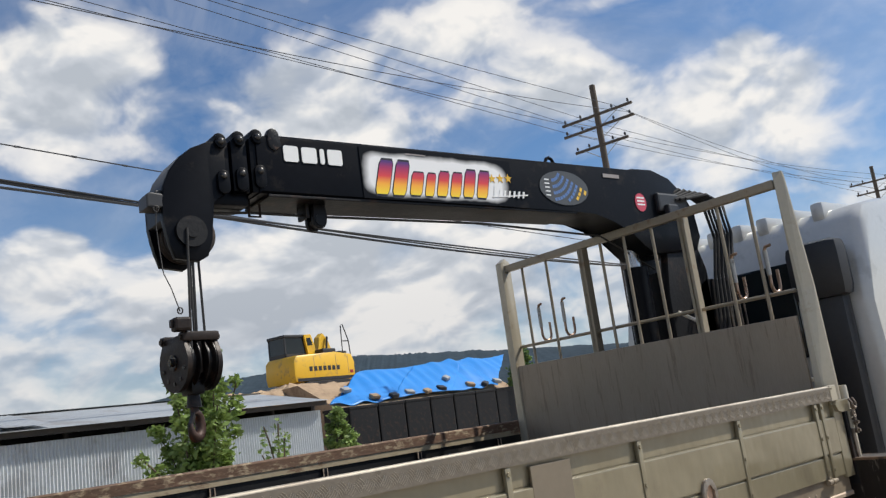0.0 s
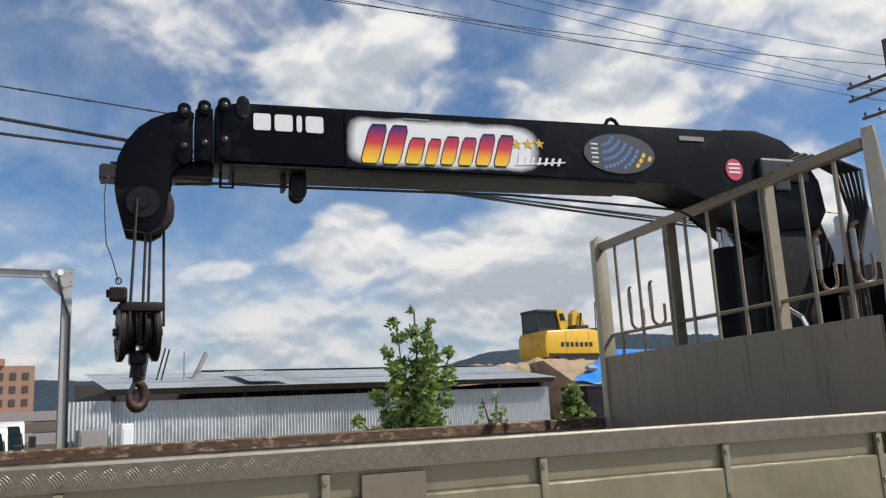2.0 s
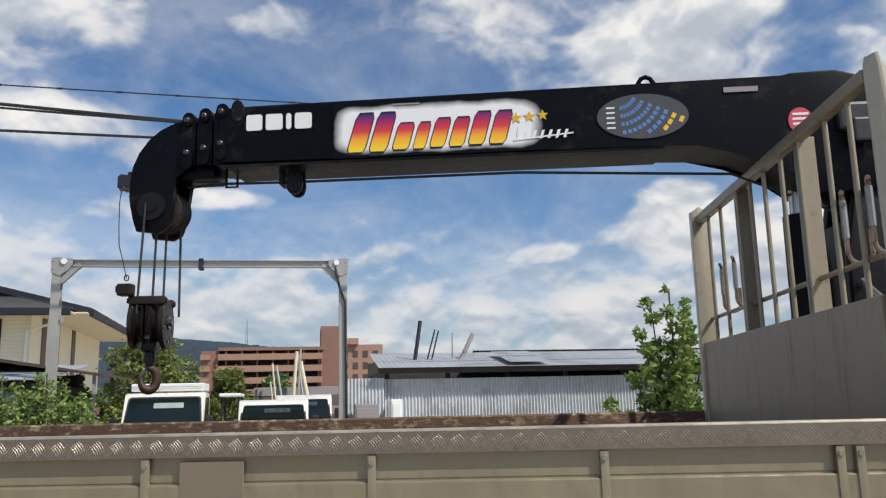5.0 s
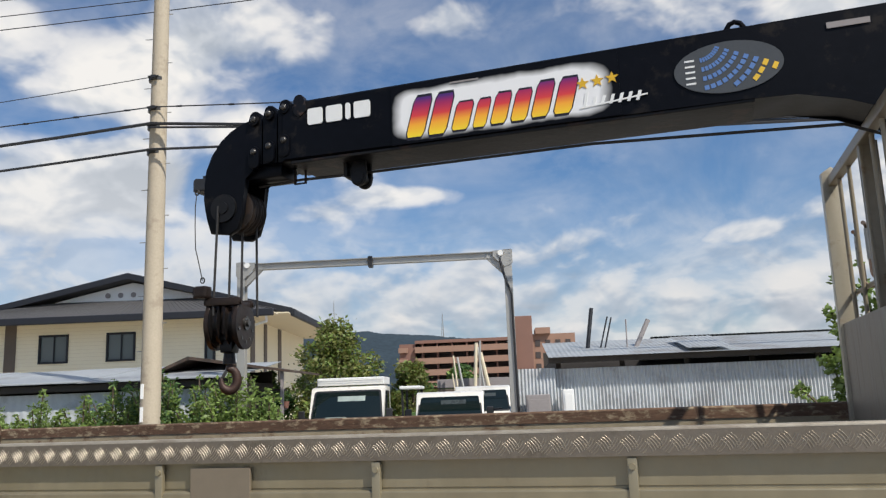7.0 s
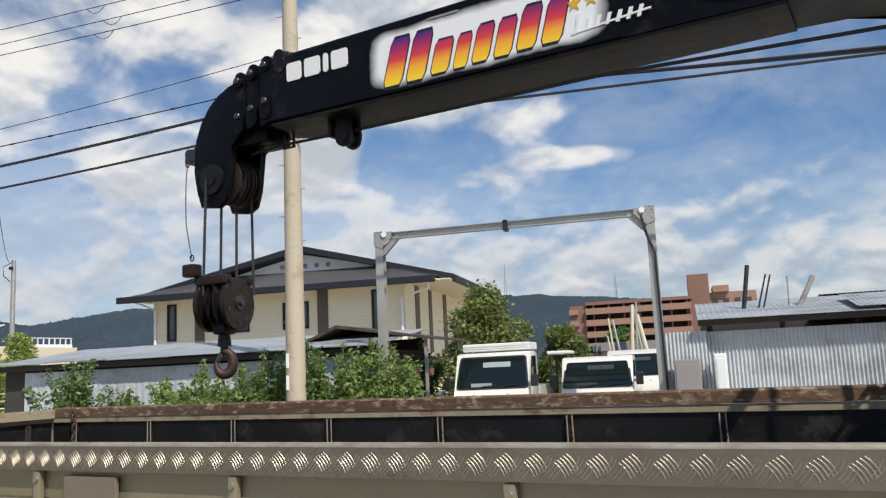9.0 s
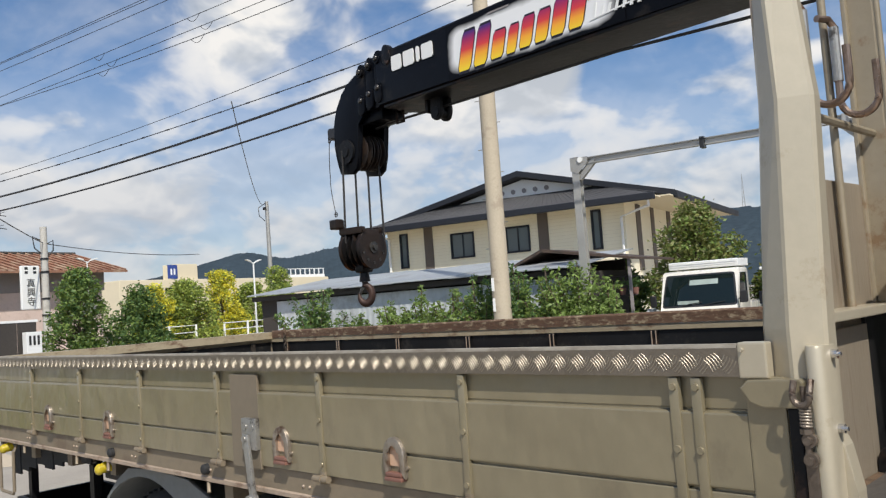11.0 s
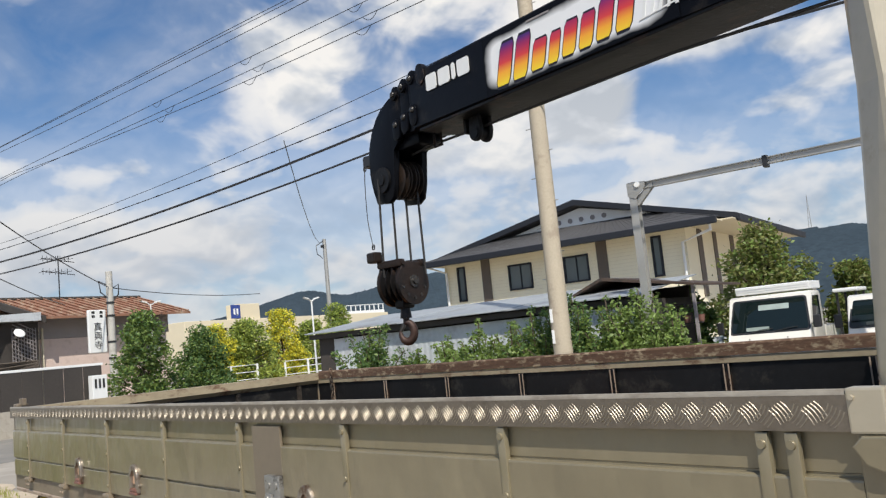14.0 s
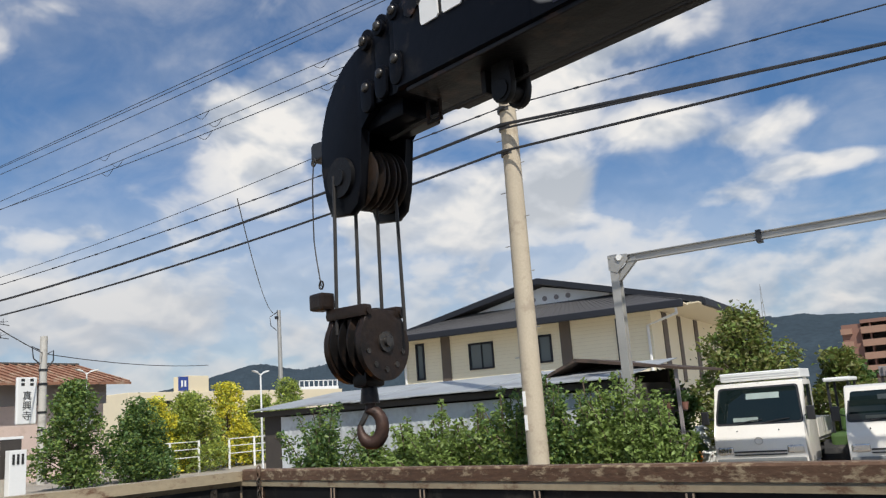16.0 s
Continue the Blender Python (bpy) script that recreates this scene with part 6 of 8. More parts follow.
hill("backdrop_hill_west", [(-397, 122, 13), (-376, 175, 20), (-364, 199, 26), (-351, 221, 33), (-340, 238, 29), (-325, 259, 33), (-313, 274, 36.5), (-294, 293, 33), (-260, 325, 30)],
     140, (-0.8, 0.6, 0), "blue-green wooded hills on the horizon", 3)
hill("backdrop_hill_north", [(-305, 283, 19), (-270, 317, 29), (-234, 345, 35), (-196, 368, 37), (-153, 388, 36), (-113, 402, 32), (-67, 413, 27), (20, 418, 20), (80, 412, 16)],
     120, (-0.1, 1, 0), "dark wooded ridge on the horizon", 4)
hill("backdrop_hill_east", [(50, 415, 14), (117, 401, 20), (155, 389, 26), (168, 383, 30), (195, 371, 31), (223, 354, 35), (242, 341, 33), (270, 320, 30), (300, 292, 26), (340, 245, 20)],
     120, (0.6, 0.8, 0), "hazy wooded hills on the horizon", 5)
for x, y, z, h in ((-167, 383, 35, 18), (-115, 401, 31, 14)):
    mast = thing("antenna_tower", (x, y, z), "thin lattice antenna mast on the ridge", "tower", "masts on the ridge")
    bm = bmesh.new()
    for dx, dy in ((-1, -1), (1, -1), (0, 1)):
        cyl(bm, (x + dx * 0.9, y + dy * 0.9, z - 3), (x, y, z + h), 0.16, 0.08, 5)
    for i in range(7):
        s = 0.9 * (1 - i / 8)
        tube(bm, [(x - s, y - s, z + h * i / 8), (x + s, y - s, z + h * i / 8), (x, y + s, z + h * i / 8)], 0.08, 4)
    part("lattice", bm, steel, mast)

# ---- poles and cables ----
def step_bolts(root, x, y, z0, z1, r, gap=0.45):
    z, i = z0, 0
    while z < z1:
        s = 1 if i % 2 else -1
        bm = bmesh.new()
        cyl(bm, (x + s * (r - 0.03), y, z), (x + s * (r + 0.11), y, z), 0.009, n=6)
        part("step_bolt", bm, steel, root)
        z, i = z + gap, i + 1


STREET = 12.0  # the street runs at this angle to the truck
site(STREET)
px, py = -3.97, 11.9
pole = thing("utility_pole", (px, py, 0), "tall tapered concrete utility pole with step bolts and cable clamps", "utility pole")
bm = bmesh.new()
cyl(bm, (px, py, -0.2), (px + 0.05, py, 13.0), 0.19, 0.125, 24)
part("shaft", bm, concrete, pole, smooth=True)
step_bolts(pole, px, py, 2.6, 12.5, 0.16, 0.5)
for z in (6.30, 6.79, 7.14, 7.75):
    bm = bmesh.new()
    cyl(bm, (px, py, z - 0.035), (px, py, z + 0.035), 0.172, n=20)
    box(bm, px - 0.05, px + 0.05, py - 0.24, py - 0.12, z - 0.03, z + 0.03, 0.006)
    cyl(bm, (px - 0.1, py - 0.22, z), (px + 0.1, py - 0.22, z), 0.022, n=8)
    part("cable_clamp", bm, dark_plastic, pole)
for z in (1.35, 1.75):
    bm = bmesh.new()
    box(bm, px - 0.10, px - 0.045, py - 0.185, py - 0.165, z, z + 0.26, 0.004)
    part("notice_plate", bm, white_paint, pole, "small white notice plate with unreadable marks")


def wooden_pole(x, y, h, label, arms, r=0.14):
    root = thing("power_pole", (x, y, 0), label, "power pole", "power line poles")
    bm = bmesh.new()
    cyl(bm, (x, y, -0.2), (x, y, h), r, r * 0.7, 16)
    part("shaft", bm, wood_pole, root, smooth=True)
    for z, w, dy in arms:
        bm = bmesh.new()
        box(bm, x - 0.12, x - 0.03, y - w, y + w, z - 0.05, z + 0.05, 0.008)
        arm = part("crossarm", bm, wood_pole, root)
        bm = bmesh.new()
        for s in (-1, 1):
            cyl(bm, (x - 0.08, y + s * w * 0.6, z - 0.05), (x - 0.02, y, z - 0.55), 0.016, n=6)
        part("brace", bm, steel, arm)
        for s in (-0.9, -0.45, 0.45, 0.9):
            bm = bmesh.new()
            cyl(bm, (x - 0.08, y + s * w, z + 0.05), (x - 0.08, y + s * w, z + 0.12), 0.02, n=8)
            cyl(bm, (x - 0.08, y + s * w, z + 0.11), (x - 0.08, y + s * w, z + 0.17), 0.055, 0.045, 10)
            cyl(bm, (x - 0.08, y + s * w, z + 0.17), (x - 0.08, y + s * w, z + 0.22), 0.045, 0.03, 10)
            part("insulator", bm, dark_plastic, arm)
    return root


wooden_pole(28.9, 12.4, 13.8, "tall weathered pole with double crossarms and dark insulators", [(12.5, 1.6, 0), (12.0, 1.6, 0), (11.2, 1.2, 0)], 0.17)
wooden_pole(58.0, 8.0, 13.4, "distant weathered pole with a crossarm and insulators", [(12.4, 1.5, 0), (11.7, 1.2, 0)], 0.16)
wooden_pole(-24.0, 9.12, 11.5, "brown weathered roadside pole with cable hooks", [(8.7, 0.8, 0)], 0.125)
LINES = ((13.0, 10.69, 13.9, 12.65, 0.0), (12.8, 10.58, 13.2, 12.65, 0.05), (13.0, 10.5, 11.6, 12.65, 0.62),
         (13.6, 9.84, 13.8, 12.15, 0.0), (13.8, 9.71, 13.1, 12.15, 0.4), (13.4, 9.65, 11.0, 12.15, 1.3))
for i, (y0, z0, y1, z1, sag) in enumerate(LINES):
    wire("power_cable", [(-28, y0, z0), (28.8, y1, z1)], 0.010, "thin dark overhead power line", sag, "overhead power lines")
    wire("power_cable", [(-28, y0, z0), (-64, y0 + (y0 - y1) * 0.6, z0 - 1.3)], 0.010, "thin dark overhead power line running on", 0.1, "overhead power lines")
    wire("power_cable", [(28.8, y1, z1), (58, 6.9 + (i % 3) * 1.0, 12.5 - 0.6 * (i // 3))], 0.010, "thin dark overhead power line", 0.4, "overhead power lines")
    for j in range(3 if i > 2 else 0):
        x = -19.0 + j * 4.4 + (i - 3) * 0.55
        k = (x + 28) / 56.8
        bm = bmesh.new()
        tube(bm, [(x + 0.55 * n / 6, y0 + (y1 - y0) * k, z0 + (z1 - z0) * (k + 0.55 * n / 6 / 56.8) - sag * 4 * k * (1 - k) + 0.01 - 0.17 * math.sin(math.pi * n / 6)) for n in range(7)], 0.008, 5)
        solo("cable_loop", bm, dark_plastic, "small slack loop clipped under the power line", "cable", "overhead power lines")
wire("telephone_cable", [(-48, 12.3, 7.40), (px, py - 0.28, 6.80)], 0.030, "thick black telephone cable", 1.15, "telephone cables")
wire("telephone_cable", [(px, py - 0.28, 6.80), (40, 12.8, 6.8)], 0.030, "thick black telephone cable", 0.75, "telephone cables")
wire("telephone_cable", [(px, py - 0.29, 6.72), (40, 12.7, 6.6)], 0.020, "black telephone cable slung beside a thicker one", 0.55, "telephone cables")
wire("telephone_cable", [(-48, 12.3, 7.05), (px, py - 0.27, 6.30)], 0.024, "black sagging telephone cable", 1.15, "telephone cables")
wire("telephone_cable", [(px, py - 0.27, 6.30), (40, 12.5, 6.4)], 0.024, "black sagging telephone cable", 0.2, "telephone cables")
wire("telephone_cable", [(-48, 12.3, 7.15), (px, py - 0.2, 7.15)], 0.012, "thin cable with evenly spaced clips", 0.75, "telephone cables", beads=44)
wire("telephone_cable", [(px, py - 0.2, 7.15), (40, 12.3, 7.2)], 0.012, "thin cable with evenly spaced clips", 0.3, "telephone cables", beads=44)
wire("telephone_cable", [(-48, 12.3, 7.9), (px, py - 0.2, 7.75)], 0.008, "thin dark overhead service wire", 1.2, "telephone cables")

# thin steel pole with a drop wire
qx, qy = -36.0, 38.4
p3 = thing("steel_pole", (qx, qy, 0), "slim galvanised steel service pole with a drop wire", "pole")
bm = bmesh.new()
cyl(bm, (qx, qy, -0.1), (qx, qy, 9.35), 0.17, 0.13, 12)
part("shaft", bm, steel, p3, smooth=True)
bm = bmesh.new()
box(bm, qx - 0.10, qx + 0.10, qy - 0.30, qy - 0.12, 8.75, 8.95, 0.03)
tube(bm, [(qx, qy - 0.15, 9.2), (qx - 0.2, qy - 0.6, 8.9), (qx, qy - 0.75, 8.3), (qx + 0.05, qy - 0.3, 8.0)], 0.03, 5)
part("cable_box", bm, dark_plastic, p3)
wire("drop_wire", [(qx, qy - 0.1, 9.35), (-11.25, 12.0, 7.0)], 0.014, "loose service wire hanging from the overhead cable", 1.1)


def street_lamp(x, y, h, spread, r):
    root = thing("street_lamp", (x, y, 0), "white street lamp with two small raised heads", "street lamp", "street lamps")
    bm = bmesh.new()
    cyl(bm, (x, y, 0), (x, y, h), r, r * 0.7, 10)
    part("post", bm, white_paint, root, smooth=True)
    for k in (-1, 1):
        bm = bmesh.new()
        tube(bm, [(x, y, h - spread * 0.15), (x, y + k * spread * 0.3, h + spread * 0.05), (x, y + k * spread * 0.5, h + spread * 0.12)], r * 0.6, 6)
        part("arm", bm, white_paint, root, smooth=True)
        bm = bmesh.new()
        prism(bm, [(y + k * spread * a, h + spread * b) for a, b in ((0.42, 0.06), (0.95, 0.20), (1.05, 0.28), (0.9, 0.30), (0.42, 0.18))], "x", x - spread * 0.16, x + spread * 0.16, 0.01)
        part("lamp_head", bm, white_paint, root)


street_lamp(-21.36, 22.40, 3.86, 0.42, 0.045)

site(STREET, 0.47, -30.4, 20.8)
street_lamp(0, 0, 10.0, 1.1, 0.075)

site(STREET, 1.099, 0.06, 1.081, -0.098)
# ---- galvanised gantry over the vehicle park ----
gantry = thing("gantry", (-0.2, 11.3, 0), "galvanised steel gantry frame with braced corners", "gantry")
gy = 11.3
for x in (-2.62, 2.24):
    bm = bmesh.new()
    box(bm, x - 0.072, x + 0.072, gy - 0.085, gy - 0.072, 0, 4.10, 0.004)
    box(bm, x - 0.072, x + 0.072, gy + 0.072, gy + 0.085, 0, 4.10, 0.004)
    box(bm, x - 0.030, x + 0.030, gy - 0.073, gy + 0.073, 0, 4.08)
    part("leg", bm, steel, gantry)
bm = bmesh.new()
prism(bm, [(gy - 0.060, 3.95), (gy - 0.060, 3.966), (gy - 0.022, 3.970), (gy - 0.022, 4.052), (gy - 0.060, 4.056), (gy - 0.060, 4.072), (gy + 0.060, 4.072), (gy + 0.060, 3.95)], "x", -2.62, 2.24)
part("beam", bm, steel, gantry)
for x, s in ((-2.62, 1), (2.24, -1)):
    bm = bmesh.new()
    prism(bm, [(x, 3.66), (x + s * 0.09, 3.66), (x + s * 0.38, 3.95), (x + s * 0.38, 4.03), (x + s * 0.29, 4.0), (x, 3.75)], "y", gy - 0.045, gy + 0.045)
    part("corner_brace", bm, steel, gantry)
    bm = bmesh.new()
    prism(bm, [(x - s * 0.09, 4.09), (x - s * 0.09, 3.84), (x + s * 0.06, 3.78), (x + s * 0.26, 3.98), (x + s * 0.26, 4.08)], "y", gy - 0.098, gy - 0.086, 0.003)
    for u, v in ((-0.05, 4.04), (-0.05, 3.90), (0.05, 4.04), (0.17, 4.03)):
        cyl(bm, (x + s * u, gy - 0.108, v), (x + s * u, gy - 0.097, v), 0.016, n=6)
    part("corner_plate", bm, steel, gantry, "bolted corner plate")
bm = bmesh.new()
box(bm, -0.28, -0.20, gy - 0.08, gy + 0.08, 3.90, 4.10, 0.01)
part("clamp", bm, dark_plastic, gantry)
for x in (-2.5, 2.12):
    bm = bmesh.new()
    cyl(bm, (x, gy - 0.13, 4.03), (x, gy - 0.07, 4.03), 0.05, n=12)
    part("lamp", bm, white_paint, gantry)
bm = bmesh.new()
tube(bm, [(2.10, gy - 0.09, 3.95), (2.17, gy - 0.12, 3.6), (2.28, gy - 0.12, 3.3), (2.30, gy - 0.11, 1.0)], 0.022, 6)
part("cable", bm, dark_plastic, gantry)

site(STREET, 1.042, 0.28, 0.054, -0.047)
# ---- tin sheds ----
shed = thing("tin_shed", (7.4, 14.5, 0), "long corrugated tin shed with an open gap under its roof", "shed")
bm = bmesh.new()
sheet_x(bm, 2.9, 12.55, 13.0, 0, 2.0, 0.064, 0.036)
part("front_wall", bm, tin_wall, shed)
bm = bmesh.new()
sheet_x(bm, 2.2, 2.92, 12.9, 0, 2.02, 0.064, 0.030)
part("side_wing", bm, tin_wall, shed)
bm = bmesh.new()
box(bm, 2.94, 12.5, 13.05, 13.12, 1.72, 1.99)
box(bm, 2.9, 12.55, 17.0, 17.06, 0, 2.5)
box(bm, 12.45, 12.5, 13.1, 17, 0, 2.2)
box(bm, 2.95, 3.0, 13.1, 17, 0, 2.2)
part("inner_wall", bm, timber, shed)
for x in np.arange(3.0, 12.5, 1.18):
    bm = bmesh.new()
    box(bm, x - 0.04, x + 0.04, 13.12, 13.2, 0, 2.22)
    part("post", bm, timber, shed)
bm = bmesh.new()
box(bm, 2.8, 12.6, 12.78, 12.86, 2.10, 2.2)
part("eave_timber", bm, timber, shed)
bm = bmesh.new()
sheet_x(bm, 2.80, 12.6, 12.66, 2.2, 2.62, 0.09, 0.006, 15.2)
part("roof", bm, tin_roof, shed, "dull corrugated roof sheets")
bm = bmesh.new()
sheet_x(bm, 5.1, 12.7, 15.21, 2.66, 2.15, 0.09, 0.006, 17.4)
part("roof", bm, tin_roof, shed)
bm = bmesh.new()
sheet_x(bm, 5.3, 6.1, 12.72, 2.28, 2.58, 0.09, 0.010, 14.3)
part("loose_sheet", bm, tin_roof, shed, "loose roof sheet lying skew")
for i, (x, dx, z0, z1, r) in enumerate(((3.72, 0.10, 2.3, 3.2, 0.04), (4.0, 0.14, 2.3, 3.02, 0.016), (4.08, 0.13, 2.3, 3.0, 0.016), (4.42, 0.02, 2.3, 2.95, 0.014), (4.75, 0.22, 2.3, 2.92, 0.05))):
    bm = bmesh.new()
    cyl(bm, (x - dx, 13.9, z0), (x + dx * 0.5, 14.0, z1), r, n=8)
    solo("leaning_pole", bm, trim_dark if i < 3 else grey_board, "thin scrap pole standing up through the shed roof" if r < 0.03 else "stout scrap pole standing up through the shed roof", "pole", "scrap poles")
for x0, x1, z1, m, lab in ((2.35, 2.78, 1.55, grey_board, "weathered grey-brown outdoor unit beside the shed"), (3.0, 3.2, 1.62, white_paint, "white metal cabinet against the shed wall")):
    box_thing = thing("outdoor_unit", ((x0 + x1) / 2, 12.6, 0), lab, "cabinet")
    bm = bmesh.new()
    box(bm, x0, x1, 12.4, 12.8, 0.05, z1, 0.02)
    part("casing", bm, m, box_thing)
    bm = bmesh.new()
    box(bm, x0 + 0.03, x1 - 0.03, 12.388, 12.4, 0.12, z1 - 0.08, 0.006)
    part("front_panel", bm, m, box_thing)
    bm = bmesh.new()
    box(bm, x1 - 0.09, x1 - 0.07, 12.372, 12.388, z1 * 0.55, z1 * 0.55 + 0.09, 0.004)
    part("handle", bm, dark_plastic, box_thing)
    bm = bmesh.new()
    box(bm, x0 + 0.02, x1 - 0.02, 12.45, 12.75, 0, 0.05)
    part("foot", bm, m, box_thing)

site(STREET, 0.929, -0.06, 2.387, 0.204)
left = thing("tin_shed", (-8.5, 14, 0), "low tin-walled shed with a pale sheet roof and dark end bay", "shed")
bm = bmesh.new()
sheet_x(bm, -12.9, -3.3, 12.5, -0.25, 1.88, 0.18, 0.012)
part("front_wall", bm, tin_wall, left)
bm = bmesh.new()
box(bm, -13.55, -12.9, 12.55, 12.65, -0.25, 1.95)
box(bm, -13.55, -13.45, 12.65, 15.5, -0.25, 2.0)
box(bm, -13.5, -3.35, 15.5, 15.6, -0.25, 2.3)
box(bm, -3.4, -3.3, 12.6, 15.5, -0.25, 2.0)
part("end_bay", bm, timber, left, "dark tarred end bay")
bm = bmesh.new()
box(bm, -13.7, -3.2, 12.30, 12.42, 1.92, 2.06, 0.01)
part("eave_beam", bm, timber, left)
for i in range(6):
    x = -13.75 + i * 1.76
    bm = bmesh.new()
    z0 = 2.08 + 0.012 * (i % 2)
    prism(bm, [(12.15, z0), (15.7, z0 + 0.45), (15.7, z0 + 0.47), (12.15, z0 + 0.025)], "x", x, x + 1.80)
    part("roof_sheet", bm, tin_roof, left)
site(STREET, 1.004, -0.75, 1.744, 0.024)
lean = thing("lean_to_roof", (-2.4, 14.3, 0), "brown timber lean-to roof on thin posts", "shed")
bm = bmesh.new()
prism(bm, [(-4.5, 2.33), (-3.75, 2.64), (-1.5, 2.26), (-1.5, 2.21), (-3.75, 2.57), (-4.5, 2.27)], "y", 13.2, 16.0)
part("roof", bm, lean_brown, lean, "dark brown weathered roof boards")
for x in (-3.2, -1.7):
    bm = bmesh.new()
    box(bm, x - 0.03, x + 0.03, 13.3, 13.36, 0, 2.3)
    part("post", bm, grey_board, lean)
bm = bmesh.new()
for k in range(3):
    box(bm, -3.1, -1.75, 13.5, 13.9, 1.0 + k * 0.42, 1.03 + k * 0.42)
part("plank_shelf", bm, timber, lean)
for i, x in enumerate((-2.9, -2.45, -2.0, -1.7)):
    pot = thing("flower_pot", (x, 13.6, 1.45), "terracotta pot with a small plant on a plank shelf", "plant pot", "potted plants")
    bm = bmesh.new()
    cyl(bm, (x, 13.6, 1.45), (x, 13.6, 1.60), 0.06, 0.085, 14)
    part("pot", bm, red_brown, pot)
    q, f = leaves([(x, 13.6, 1.72)], [0.14], 60, 0.05)
    raw("foliage", q, f, leaf_dark, pot)

site(15.0, 1.86, -0.75, 9.0, -1.03)
# ---- two-storey cream house ----
house = thing("house", (-9.4, 24, 0), "two-storey cream-sided house with a dark grey hip-and-gable roof", "house")
HX0, HX1, HY0, HY1 = -14.3, -5.28, 19.3, 29.5
wins = [(-13.77, -13.42, 2.75, 4.02), (-11.64, -10.70, 2.92, 3.82), (-9.50, -8.58, 2.92, 3.82), (-6.40, -6.06, 2.75, 4.05)]
bm = bmesh.new()
holed_wall(bm, HX0, HX1, HY0, HY0 + 0.16, 0, 4.25, wins)
part("front_wall", bm, cream, house)
bm = bmesh.new()
box(bm, HX0, HX0 + 0.16, HY0 + 0.16, HY1, 0, 4.25)
box(bm, HX0 + 0.16, HX1 - 0.16, HY1 - 0.16, HY1, 0, 4.25)
part("back_wall", bm, cream, house)
bm = bmesh.new()
box(bm, HX1 - 0.16, HX1, HY0 + 0.16, HY1, 0, 4.25)
part("side_wall", bm, cream, house)
bm = bmesh.new()
z = 1.6
while z < 4.2:
    left_x = HX0
    for xa, xb, za, zb in wins + [(HX1, HX1, 0, 9)]:
        if za < z < zb:
            box(bm, left_x, xa, HY0 - 0.005, HY0, z, z + 0.006)
            left_x = xb
    z += 0.115
part("siding_joints", bm, store_cream, house, "fine horizontal siding joints")
for xa, xb in ((-12.72, -12.36), (-8.27, -7.90)):
    bm = bmesh.new()
    box(bm, xa, xb, HY0 - 0.03, HY0 - 0.008, 2.2, 4.2)
    part("wall_panel", bm, brown_panel, house, "dark brown vertical panel")
for a, b in ((HY0 + 1.2, HY0 + 1.7), (HY0 + 3.0, HY0 + 3.4), (HY0 + 5.2, HY0 + 5.7)):
    bm = bmesh.new()
    box(bm, HX1 + 0.002, HX1 + 0.03, a, b, 2.0, 4.2)
    part("wall_panel", bm, brown_panel, house, "dark brown vertical panel")
for xa, xb, za, zb in wins:
    bm = bmesh.new()
    w = 0.06
    box(bm, xa, xa + w, HY0 - 0.035, HY0 + 0.1, za, zb)
    box(bm, xb - w, xb, HY0 - 0.035, HY0 + 0.1, za, zb)
    box(bm, xa + w, xb - w, HY0 - 0.035, HY0 + 0.1, zb - w, zb)
    box(bm, xa + w, xb - w, HY0 - 0.05, HY0 + 0.1, za, za + w)
    win = part("window", bm, trim_dark, house, "dark-framed sliding window")
    mid = (xa + xb) / 2
    for k, (p, q2) in enumerate(((xa + w, mid + 0.02), (mid - 0.02, xb - w)) if xb - xa > 0.7 else ((xa + w, xb - w),)):
        bm = bmesh.new()
        yy = HY0 + 0.02 + 0.03 * k
        box(bm, p, q2, yy, yy + 0.012, za + w, zb - w)
        part("pane", bm, house_glass, win)
        bm = bmesh.new()
        box(bm, q2 - 0.035, q2, yy - 0.012, yy, za + w, zb - w)
        part("sash", bm, trim_dark, win)
# roof: long slopes down to the sides, front skirt roof under the gable
RX, RZ, EZ = -9.05, 5.72, 4.27
GX0, GX1, GY = -15.3, -3.75, 20.1


def slope(name, quad, mtl, label="", thick=0.16):
    bm = bmesh.new()
    vs = [bm.verts.new(p) for p in quad]
    f = bm.faces.new(vs)
    got = bmesh.ops.extrude_face_region(bm, geom=[f])["geom"]
    for v in got:
        if isinstance(v, bmesh.types.BMVert):
            v.co.z -= thick
    return part(name, bm, mtl, house, label)


slope("roof_slope", [(RX, GY - 0.35, RZ), (GX0, GY - 0.35, EZ + 0.12), (GX0, HY1 + 0.9, EZ + 0.12), (RX, HY1 + 0.9, RZ)], roof_tile)
slope("roof_slope", [(RX, GY - 0.35, RZ), (RX, HY1 + 0.9, RZ), (GX1, HY1 + 0.9, EZ + 0.12), (GX1, GY - 0.35, EZ + 0.12)], roof_tile)
slope("skirt_roof", [(GX0 + 0.2, 18.5, EZ), (GX1 - 0.35, 18.5, EZ), (-6.4, GY + 0.02, 4.92), (-12.0, GY + 0.02, 4.92)], roof_tile, "dark ribbed roof below the gable")
bm = bmesh.new()
for i in range(56):
    x = GX0 + 0.4 + i * 0.198
    k = 1.0
    xt = -12.0 + (x - GX0 - 0.2) / (GX1 - 0.55 - GX0) * 5.6
    tube(bm, [(x, 18.52, EZ + 0.004), (xt, GY, 4.922)], 0.013, 4)
part("roof_ribs", bm, roof_tile, house)
bm = bmesh.new()
prism(bm, [(-13.6, 4.5), (RX, RZ - 0.22), (-4.5, 4.5)], "y", GY, GY + 0.12)
part("gable", bm, white_paint, house, "pale gable wall with a row of round vents")
